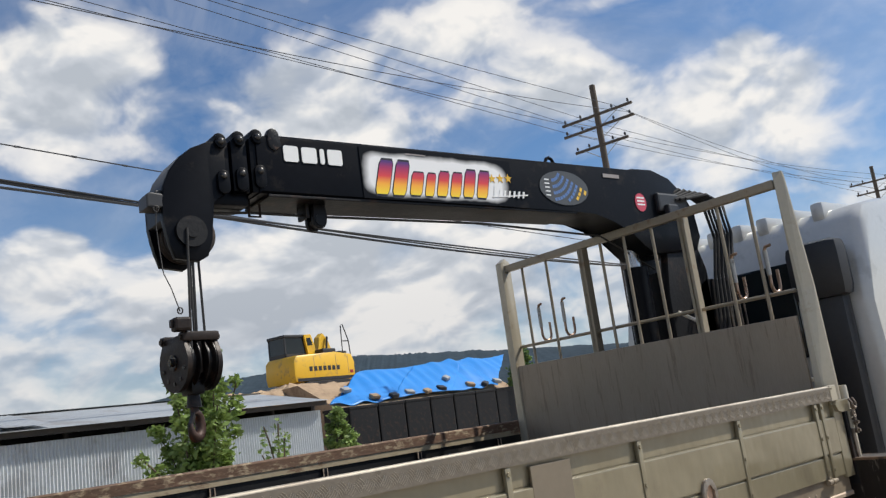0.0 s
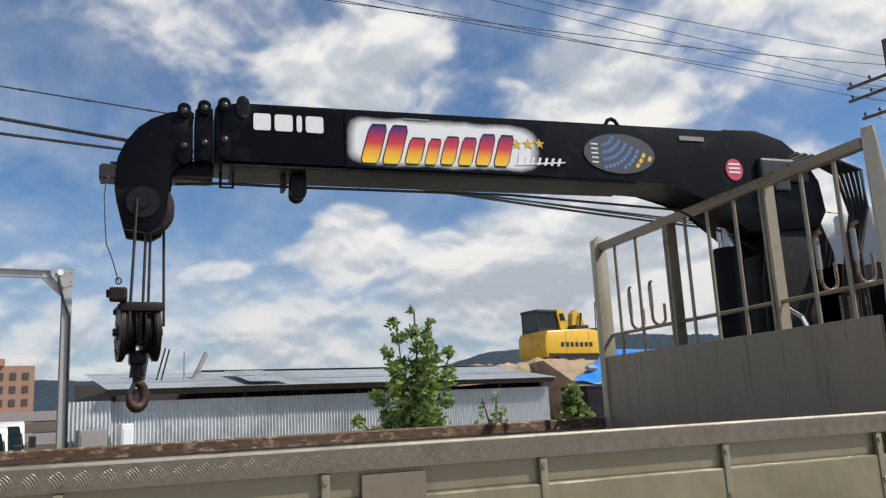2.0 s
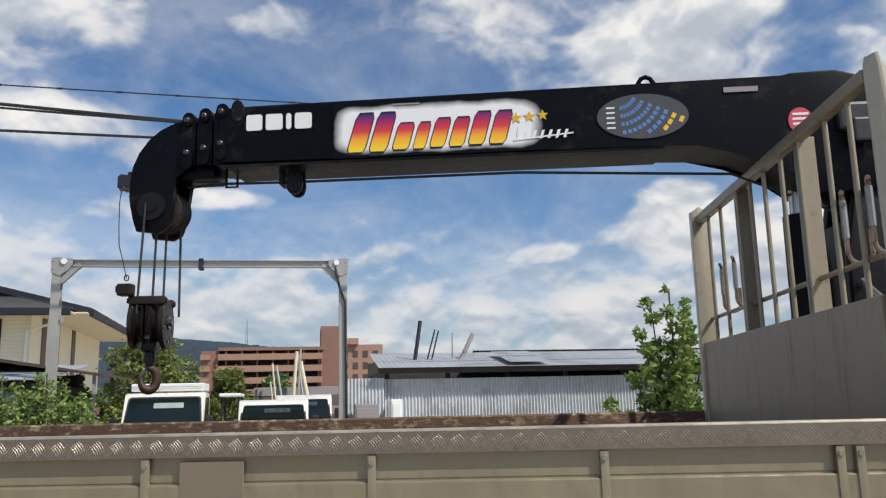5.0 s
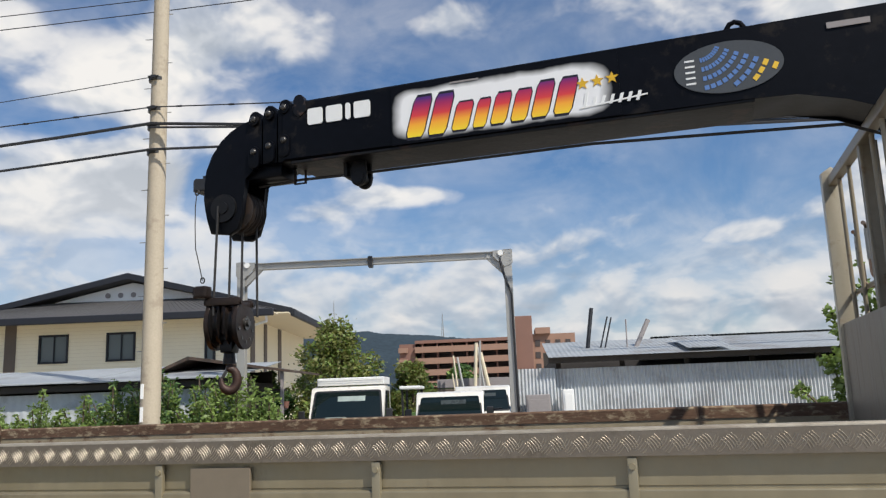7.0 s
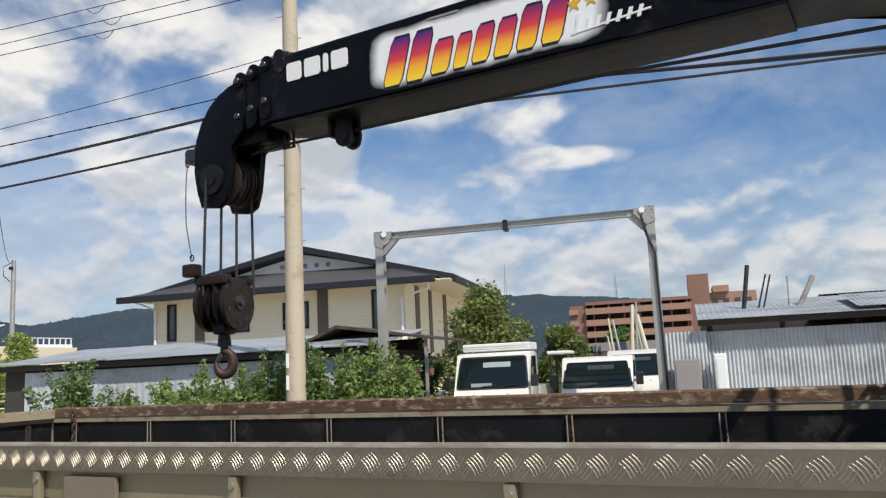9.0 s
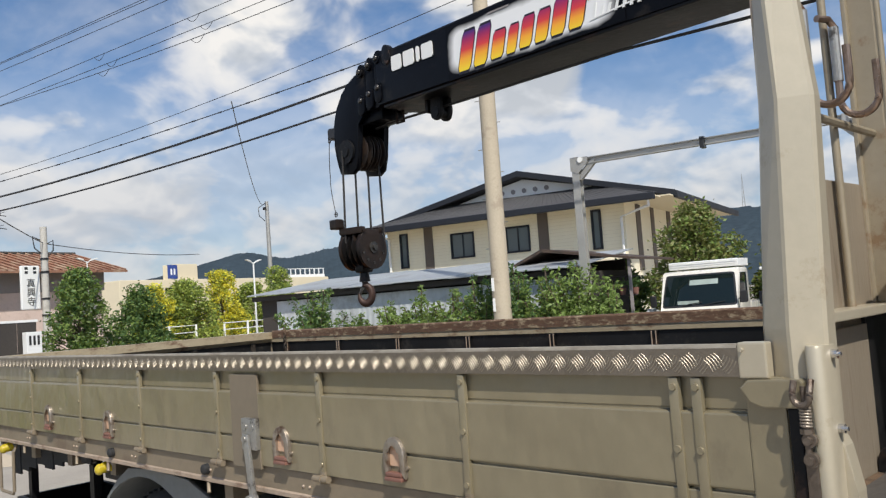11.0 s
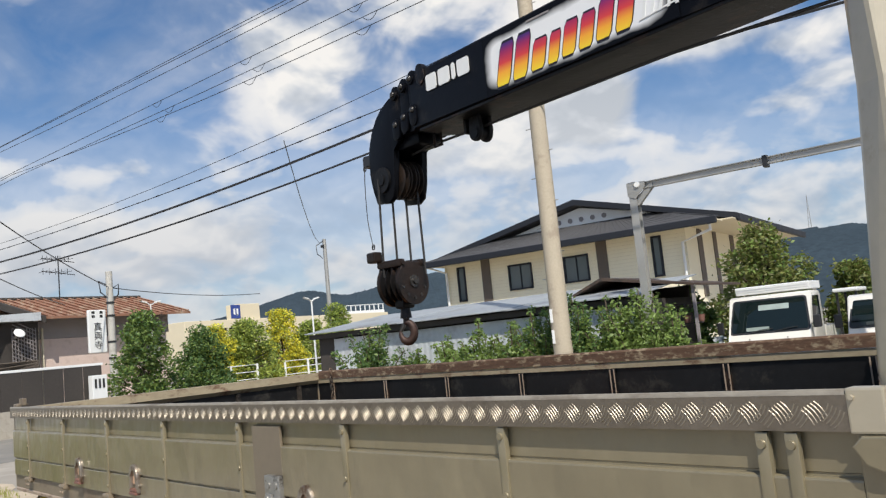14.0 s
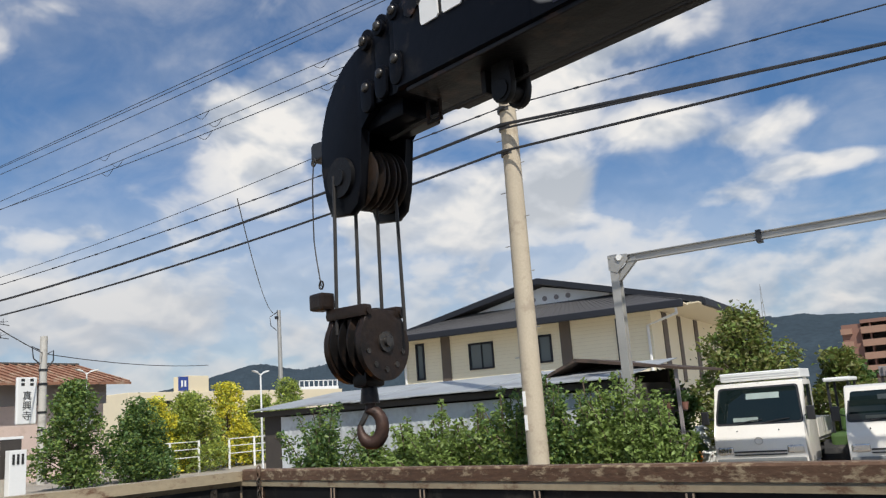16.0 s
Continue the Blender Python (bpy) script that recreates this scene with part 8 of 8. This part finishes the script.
prism(bm, [(EX + 0.75, EZB + 1.5), (EX + 0.95, EZB + 2.3), (EX + 1.25, EZB + 2.48), (EX + 1.6, EZB + 2.2), (EX + 2.0, EZB + 1.45), (EX + 1.6, EZB + 1.35)], "y", EY + 0.2, EY + 0.6, 0.04)
part("boom", bm, yellow_paint, ex, "folded yellow boom")
bm = bmesh.new()
tube(bm, [(EX + 1.5, EY - 0.9, EZB + 1.45), (EX + 1.55, EY - 0.9, EZB + 2.65), (EX + 1.7, EY - 0.9, EZB + 2.7), (EX + 2.05, EY - 0.9, EZB + 2.0), (EX + 2.1, EY - 0.9, EZB + 1.4)], 0.03, 6)
tube(bm, [(EX + 1.6, EY - 0.9, EZB + 2.0), (EX + 2.05, EY - 0.9, EZB + 2.0)], 0.025, 6)
part("handrail", bm, dark_plastic, ex)
bm = bmesh.new()
cyl(bm, (EX - 0.3, EY + 0.7, EZB + 1.5), (EX - 0.3, EY + 0.7, EZB + 1.95), 0.07, n=10)
part("exhaust", bm, dark_plastic, ex)

site(STREET, 1.13, 0.37, 0.152, -0.208)
# ---- trees and bushes behind the truck ----
shrub("sapling_tree", 6.9, 9.6, 3.4, 0.98, leaf_mid, "young leafy sapling with tall light green shoots", 10, 11000, 0.068, 21, leaf_fresh, "", 0.05, 0.115)
shrub("sapling_tree", 8.9, 10.2, 2.05, 0.55, leaf_fresh, "low sparse leafy shoots in front of the tin shed", 5, 900, 0.06, 22, None, "", 0.25, 0.13)
tree("young_bush", 14.0, 14.0, 2.1, 0.5, leaf_fresh, "light green bush between shed and black containers", 2200, 0.08, 0.3, 23, 0.03)
tree("young_bush", 23.0, 14.2, 3.45, 0.6, leaf_dark, "round clipped bush behind the containers", 2500, 0.09, 0.6, 24, 0.05, leaf_mid)
site(STREET, 1.164, -0.05, 1.54, -0.17)
tree("garden_tree", -1.9, 15.8, 3.35, 1.55, leaf_olive, "dense broadleaf tree behind the parked trucks", 13000, 0.065, 0.2, 31, 0.07, leaf_mid, "", 34)
tree("garden_tree", -0.15, 16.2, 2.35, 0.95, leaf_olive, "bushy green tree behind the parked trucks", 7000, 0.065, 0.2, 33, 0.05, leaf_mid)
tree("garden_tree", -2.9, 13.6, 2.2, 0.7, leaf_dark, "dense low tree beside the lean-to", 3000, 0.09, 0.2, 32, 0.05, leaf_mid)
site(STREET, 1.206, -0.04, 2.07, -0.2)
for i, (x, y, h, w) in enumerate(((0.5, 21.5, 2.35, 1.1), (-0.6, 20, 2.2, 1.0))):
    tree("garden_tree", x, y, h, w, leaf_dark, "leafy green garden tree behind the yard", 2600, 0.12, 0.2, 40 + i, 0.05, leaf_mid, "background trees")
site(STREET, 0.986, -0.08, 1.95, 0.0)
for i, (x, y, h, w, m, s2) in enumerate(((-9.75, 11.0, 2.2, 1.15, leaf_dark, leaf_mid), (-7.4, 11.0, 1.65, 0.85, leaf_fresh, leaf_mid), (-6.6, 11.1, 1.85, 0.95, leaf_fresh, leaf_mid), (-5.7, 11.2, 1.8, 0.85, leaf_mid, leaf_fresh),
                                         (-4.95, 11.0, 2.05, 0.95, leaf_mid, leaf_dark), (-4.1, 10.9, 2.25, 1.0, leaf_dark, leaf_mid), (-3.3, 11.0, 2.05, 0.95, leaf_mid, leaf_dark), (-2.65, 10.9, 2.2, 1.0, leaf_mid, leaf_fresh),
                                         (-2.0, 10.8, 1.75, 0.7, leaf_fresh, leaf_mid), (-8.6, 11.4, 1.35, 0.6, leaf_mid, leaf_dark))):
    shrub("bush", x, y, h * 1.10, w * 1.02, m, "unruly leafy bush beside the tin shed wall", 13, 8500, 0.055, 60 + i, s2, "bushes along the shed", 0.02, 0.185)

site(STREET, 1.6, -0.8, 5.9, -0.71)
# ---- across the road: red-roofed house, fence, trees, store ----
hx = -23.0
red = thing("house", (hx - 2.5, 9.6, 0), "old house with a rusty red ribbed roof and pink mortar wall", "house")
bm = bmesh.new()
box(bm, hx - 5, hx, 8.1, 12.9, 0, 2.75)
part("wall", bm, mortar_pink, red)
bm = bmesh.new()
box(bm, hx - 5, hx + 0.02, 8.1, 13.0, 2.76, 3.5)
part("upper_wall", bm, grey_board, red, "grey boarded upper wall")
# solid dark block in place of the shade inside the open annex
bm = bmesh.new()
prism(bm, [(6.15, 0), (6.15, 1.85), (6.75, 3.28), (8.08, 3.28), (8.08, 0)], "x", hx - 0.5, hx + 0.35)
part("annex_wall", bm, timber, red, "open annex, its inner shade drawn as a solid dark block")
bm = bmesh.new()
prism(bm, [(6.04, 1.80), (6.66, 3.32), (6.76, 3.32), (6.14, 1.80)], "x", hx - 0.52, hx + 0.72)
part("annex_side", bm, grey_board, red, "grey sloping side sheet")
bm = bmesh.new()
prism(bm, [(6.62, 3.30), (6.72, 3.50), (7.98, 3.56), (7.98, 3.30)], "x", hx - 0.3, hx + 0.76)
part("annex_awning", bm, tin_wall, red, "pale metal awning")
bm = bmesh.new()
for i in range(9):
    tube(bm, [(hx + 0.40, 7.25 + i * 0.09, 1.3), (hx + 0.40, 7.25 + i * 0.09, 3.1)], 0.014, 4)
for i in range(16):
    z = 1.2 + i * 0.12
    tube(bm, [(hx + 0.415, 7.25, z + 0.35), (hx + 0.415, 7.97, z)], 0.014, 4)
part("lattice_screen", bm, grey_board, red, "weathered diagonal lattice screen")
bm = bmesh.new()
for y in (8.2, 8.35):
    tube(bm, [(hx + 0.06, y, 0.2), (hx + 0.06, y, 3.1)], 0.04, 6)
part("downpipe", bm, store_cream, red)
bm = bmesh.new()
box(bm, hx + 0.0, hx + 0.06, 11.4, 12.6, 1.9, 2.7)
part("shutter", bm, steel, red, "pale grey window shutter")
bm = bmesh.new()
yy = 5.9
prism(bm, [(hx - 6, 3.15), (hx - 2.4, 4.25), (hx + 0.75, 3.42), (hx + 0.75, 3.34), (hx - 2.4, 4.13), (hx - 6, 3.05)], "y", 8.12, 13.45)
roof = part("roof", bm, red_tin, red, "rusty red-brown ribbed roof")
for i in range(18):
    bm = bmesh.new()
    y = 8.18 + i * 0.305
    tube(bm, [(hx - 2.4, y, 4.28), (hx + 0.76, y, 3.45)], 0.03, 4)
    part("roof_rib", bm, red_tin, roof)
bm = bmesh.new()
tube(bm, [(hx - 2.4, 8.05, 4.28), (hx - 2.4, 13.5, 4.28)], 0.07, 6)
prism(bm, [(hx - 5.9, 3.15), (hx - 2.4, 4.25), (hx + 0.8, 3.42), (hx + 0.8, 3.22), (hx - 2.4, 4.0), (hx - 5.9, 2.95)], "y", 8.02, 8.12)
part("ridge_cap", bm, timber, roof)
# television aerial
ant = thing("tv_aerial", (hx - 2.0, 10.1, 4.1), "rooftop television aerial on a thin mast", "aerial")
bm = bmesh.new()
tube(bm, [(hx - 2.0, 10.1, 4.1), (hx - 2.0, 10.1, 5.75)], 0.022, 6)
part("mast", bm, dark_plastic, ant)
for z, n in ((5.65, 7), (5.2, 5)):
    bm = bmesh.new()
    tube(bm, [(hx - 2.0, 9.5, z), (hx - 2.0, 10.7, z - 0.12)], 0.014, 5)
    for i in range(n):
        y = 9.55 + i * 1.1 / n
        tube(bm, [(hx - 2.3, y, z - 0.02), (hx - 1.7, y, z - 0.02)], 0.009, 4)
        tube(bm, [(hx - 2.0, y, z - 0.12), (hx - 2.0, y, z + 0.10)], 0.009, 4)
    part("aerial_array", bm, dark_plastic, ant)
dish = thing("satellite_dish", (hx + 0.66, 7.32, 2.85), "small white satellite dish on a bracket", "satellite dish")
bm = bmesh.new()
bmesh.ops.create_uvsphere(bm, u_segments=16, v_segments=10, radius=0.17, matrix=Matrix.Translation((hx + 0.72, 7.32, 2.95)) @ Matrix.Rotation(0.9, 4, "Y") @ Matrix.Diagonal((1, 1, 0.22, 1)))
part("reflector", bm, white_paint, dish, smooth=True)
bm = bmesh.new()
tube(bm, [(hx + 0.35, 7.32, 2.80), (hx + 0.68, 7.32, 2.90)], 0.03, 6)
part("bracket", bm, steel, dish)
# junk roof edge in front of the annex
bm = bmesh.new()
for i in range(9):
    tube(bm, [(-21.2 + 0.1 * (i % 3), 4.4 + i * 0.1, 1.45 + 0.07 * i), (-21.0, 7.2, 1.85 + 0.025 * i)], 0.022, 5)
for y in (4.9, 5.9, 6.8):
    box(bm, -21.22, -21.02, y - 0.04, y + 0.04, 0.44, 1.5 + 0.14 * (y - 4.4))
solo("scrap_timber", bm, wood_pole, "pile of scrap timber and pipes behind the fence", "timber")

# concrete pole with sign
s2x, s2y = -20.5, 9.25
sp = thing("sign_pole", (s2x, s2y, 0), "slim concrete pole with cables carrying an upright white sign", "pole")
bm = bmesh.new()
cyl(bm, (s2x, s2y, -0.1), (s2x, s2y, 4.6), 0.12, 0.10, 16)
part("shaft", bm, grey_pole, sp, smooth=True)
bm = bmesh.new()
tube(bm, [(s2x, s2y + 0.12, 4.1), (s2x, s2y + 0.3, 4.2), (s2x, s2y + 0.3, 3.9), (s2x, s2y + 0.12, 3.7)], 0.02, 5)
part("cable_loop", bm, dark_plastic, sp)
bm = bmesh.new()
tube(bm, [(s2x, s2y - 0.12, 4.2), (s2x, s2y - 0.35, 4.3), (s2x, s2y - 0.3, 3.95), (s2x, s2y - 0.1, 3.8)], 0.02, 5)
part("cable_loop", bm, dark_plastic, sp)
for z in (1.9, 2.4, 3.2, 3.6):
    bm = bmesh.new()
    cyl(bm, (s2x, s2y, z), (s2x, s2y, z + 0.06), 0.125, n=14)
    part("strap", bm, dark_plastic, sp)
bm = bmesh.new()
box(bm, s2x - 0.04, s2x + 0.06, s2y - 0.78, s2y - 0.2, 2.12, 3.42, 0.03)
sign = part("sign_board", bm, white_paint, sp, "upright white sign with black characters")
for i, ch in enumerate("真興寺"):
    cu = bpy.data.curves.new("character", "FONT")
    cu.body, cu.size, cu.align_x, cu.extrude = ch, 0.28, "CENTER", 0.002
    tmp = bpy.data.objects.new("character", cu)
    scene.collection.objects.link(tmp)
    bpy.context.view_layer.update()
    me = bpy.data.meshes.new_from_object(tmp.evaluated_get(bpy.context.evaluated_depsgraph_get()))
    bpy.data.objects.remove(tmp)
    bpy.data.curves.remove(cu)
    me.materials.clear()
    me.materials.append(ink)
    ob = new("character", me)
    ob.parent = sign
    ob.matrix_local = Matrix.Translation(-origin(sign)) @ SITE @ Matrix.Translation((s2x + 0.066, s2y - 0.49, 2.80 - i * 0.275)) @ Matrix.Rotation(radians(90), 4, "Z") @ Matrix.Rotation(radians(90), 4, "X")
for y in (s2y - 0.62, s2y - 0.36):
    for k in range(2):
        bm = bmesh.new()
        box(bm, s2x + 0.06, s2x + 0.064, y - 0.05, y + 0.05, 3.18 + k * 0.12, 3.26 + k * 0.12)
        part("small_lettering_bar", bm, ink, sign)
wire("service_wire", [(-14.5, 2.1, 5.6), (s2x, s2y, 4.1), (-26, 20, 4.4)], 0.014, "thin service wire to the sign pole", 0.15, "service wires")
wire("service_wire", [(-14.5, 2.1, 4.2), (-20.5, 7.8, 3.6)], 0.012, "thin service wire to the old house", 0.1, "service wires")
site(STREET)
fx = -22.0
fence = thing("dark_fence", (fx, 11.5, 0.82), "dark brown panel fence on a concrete block wall", "fence")
for i in range(6):
    v = 9.2 + i * 0.66
    bm = bmesh.new()
    box(bm, fx - 0.03, fx, v + 0.01, v + 0.65, 0.80, 1.94, 0.006)
    part("panel", bm, dark_fence, fence)
bm = bmesh.new()
box(bm, fx - 0.06, fx + 0.02, 9.15, 13.2, 1.94, 2.02, 0.01)
part("top_rail", bm, white_paint, fence, "white top rail")
blockw = thing("block_wall", (fx, 11.6, 0), "low weathered concrete block wall", "wall", kind="structure")
bm = bmesh.new()
box(bm, fx - 0.12, fx + 0.071, 9.15, 13.2, -0.1, 0.786)
part("wall_core", bm, block_wall, blockw)
bm = bmesh.new()
box(bm, fx - 0.075, fx + 0.075, 11.6 - 0.198, 11.6 + 0.198, 0.0, 0.194, 0.004)
block = part("block", bm, block_wall, blockw)
along = SITE.to_3x3() @ Vector((0, 1, 0))
for r in range(4):
    for i in range(9):
        ob = block if r == 0 and i == 0 else new("block", block.data)
        ob.parent = blockw
        ob.location = along * (9.35 + i * 0.4 + (0.2 if r % 2 else 0) - 11.6) + Vector((0, 0, 0.005 + r * 0.197))
mb = thing("meter_box", (-21.75, 12.85, 0), "pale concrete meter box with dark slots", "meter box")
bm = bmesh.new()
box(bm, -21.9, -21.65, 12.60, 13.12, 0, 1.62, 0.02)
part("casing", bm, white_paint, mb)
for k in range(3):
    bm = bmesh.new()
    box(bm, -21.649, -21.635, 12.68 + k * 0.14, 12.75 + k * 0.14, 1.20, 1.50)
    part("slot", bm, ink, mb)
panelw = thing("white_fence", (fx + 0.2, 5.5, 0), "white ribbed sheet-metal site fence", "fence")
for i in range(16):
    v = 9.15 - (i + 1) * 0.6
    bm = bmesh.new()
    box(bm, fx + 0.16, fx + 0.19, v + 0.004, v + 0.596, 0, 2.3)
    for k in range(2):
        box(bm, fx + 0.19, fx + 0.22, v + 0.11 + k * 0.27, v + 0.22 + k * 0.27, 0.02, 2.28, 0.01)
    part("panel", bm, white_paint, panelw)
bm = bmesh.new()
for dy, h in ((0, 0.75), (0.06, 0.66)):
    cyl(bm, (-17.3, 6.45 + dy, 0), (-17.3, 6.45 + dy, h), 0.06, n=10)
solo("marker_post", bm, white_paint, "short white roadside marker post", "post")
for i, (x, y, h, w, m, s2) in enumerate(((-27, 18.0, 4.1, 1.6, leaf_mid, leaf_dark), (-27, 20.9, 3.2, 1.6, leaf_dark, leaf_mid), (-29, 25.2, 3.6, 1.9, leaf_light, leaf_mid), (-29, 23.4, 3.4, 1.5, leaf_yellow, leaf_light),
                                         (-30, 28.4, 4.25, 1.5, leaf_yellow, leaf_light), (-30, 30.7, 3.5, 1.7, leaf_light, leaf_mid), (-32, 27.5, 3.7, 1.1, leaf_yellow, leaf_mid), (-33, 36.0, 4.6, 1.7, leaf_light, leaf_mid),
                                         (-30, 33.0, 3.3, 1.4, leaf_mid, leaf_light))):
    tree("roadside_tree", x, y, h, w, m, "bright yellow-leaved roadside tree" if m == leaf_yellow else "dense green roadside tree", 10000, 0.092, 0.06, 90 + i, 0.07, s2, "roadside trees", 52, 0.55)
for v0, n in ((21.7, 2), (26.7, 3), (32.2, 3)):
    rail = thing("guard_rail", (-28.0, v0 + n * 0.8, 0), "white tubular roadside guard rail", "guard rail", "guard rails")
    for i in range(n + 1):
        bm = bmesh.new()
        cyl(bm, (-28.0, v0 + i * 1.6, 0), (-28.0, v0 + i * 1.6, 1.42), 0.055, n=8)
        part("post", bm, white_paint, rail)
    for z in (0.7, 1.05, 1.38):
        bm = bmesh.new()
        cyl(bm, (-28.0, v0, z), (-28.0, v0 + n * 1.6, z), 0.022, n=8)
        part("rail", bm, white_paint, rail)

site(STREET, 1.72, 3.2, 12.9, 0.048)
store = thing("store_building", (-64, 44, 0), "long cream retail building with a dark blue sign tower", "building")
bm = bmesh.new()
box(bm, -80, -60, 35.0, 62, 0, 4.75, 0.05)
part("wall", bm, store_cream, store)
bm = bmesh.new()
box(bm, -62.4, -60.5, 41.45, 43.9, 4.75, 6.20, 0.05)
part("sign_tower", bm, store_cream, store)
bm = bmesh.new()
box(bm, -60.5, -60.35, 40.45, 41.44, 4.85, 6.10)
signb = part("sign_panel", bm, blue_sign, store, "dark blue sign panel")
bm = bmesh.new()
for k in range(2):
    box(bm, -60.35, -60.33, 40.66 + k * 0.35, 40.84 + k * 0.35, 5.2, 5.75)
part("sign_mark", bm, white_paint, signb)
for k in range(6):
    bm = bmesh.new()
    box(bm, -60.0, -59.9, 37.5 + k * 1.1, 38.3 + k * 1.1, 3.5, 4.0)
    part("window", bm, dark_glass, store, "dark strip window")
site()
far = thing("far_building", (-200, 144, 0), "distant white building with rooftop railing", "building")
bm = bmesh.new()
box(bm, -215, -197, 138, 152, 0, 13.0)
part("wall", bm, white_paint, far)
for k in range(3):
    bm = bmesh.new()
    box(bm, -197, -196.8, 138, 152, 10.0 - k * 2.6, 11.1 - k * 2.6)
    part("window_band", bm, grey_board, far)
bm = bmesh.new()
for k in range(9):
    box(bm, -197.3, -197, 138 + k * 1.7, 138.2 + k * 1.7, 13.0, 14.8)
box(bm, -197.3, -197, 138, 152, 14.6, 14.8)
part("roof_railing", bm, white_paint, far)
bm = bmesh.new()
box(bm, -190, -180, 70, 132, 0, 8.0)
solo("far_building", bm, store_cream, "low pale building far down the road", "building")

site(STREET)
# grass and dust at the yard's edge
n = 46000
gx = rng.normal(-9.55, 0.50, n)
gy2 = 2.55 + rng.normal(0, 0.50, n)
# unseen run of the grass, added for the olive reflection in the side gate
verge = np.arange(n) >= 16000
gy2[verge] = rng.uniform(-15.0, 2.6, verge.sum())
gx[verge] += 0.15 * np.sin(gy2[verge] * 1.3)
h = rng.uniform(0.45, 1.0, n) * np.exp(-((gx + 9.55) / 1.25) ** 4 - (np.maximum(gy2 - 2.5, 0) / 1.05) ** 4) + 0.03
a = rng.uniform(0, 2 * math.pi, n)
lean_a = rng.uniform(0.05, 0.40, n) * h
bw = np.where(verge, 0.016, 0.007)
b0 = np.stack([gx - bw * np.cos(a), gy2 - bw * np.sin(a), np.zeros(n)], 1)
b1 = np.stack([gx + bw * np.cos(a), gy2 + bw * np.sin(a), np.zeros(n)], 1)
t0 = np.stack([gx + lean_a * np.sin(a), gy2 + lean_a * np.cos(a), h], 1)
vv = np.stack([b0, b1, t0], 1).reshape(-1, 3)
bm = bmesh.new()
rs = np.random.default_rng(19)
edge = []
for k in range(40):
    an = 2 * math.pi * k / 40
    r = 1 + 0.18 * math.sin(3 * an + 1) + 0.12 * math.sin(7 * an) + rs.normal() * 0.05
    edge.append((-9.3 + 2.5 * r * math.cos(an), 3.0 + 1.35 * r * math.sin(an)))
prism(bm, edge, "z", -0.02, 0.006)
solo("dust_patch", bm, sand_dust, "patch of dry sandy dust round the grass", "dust", kind="structure")
gob = raw("grass_clump", vv, [(i, i + 1, i + 2) for i in range(0, 3 * n, 3)], grass_mat)
tagged(gob, "verge of tall yellow-green grass along the yard's edge", "grass", kind="stuff")
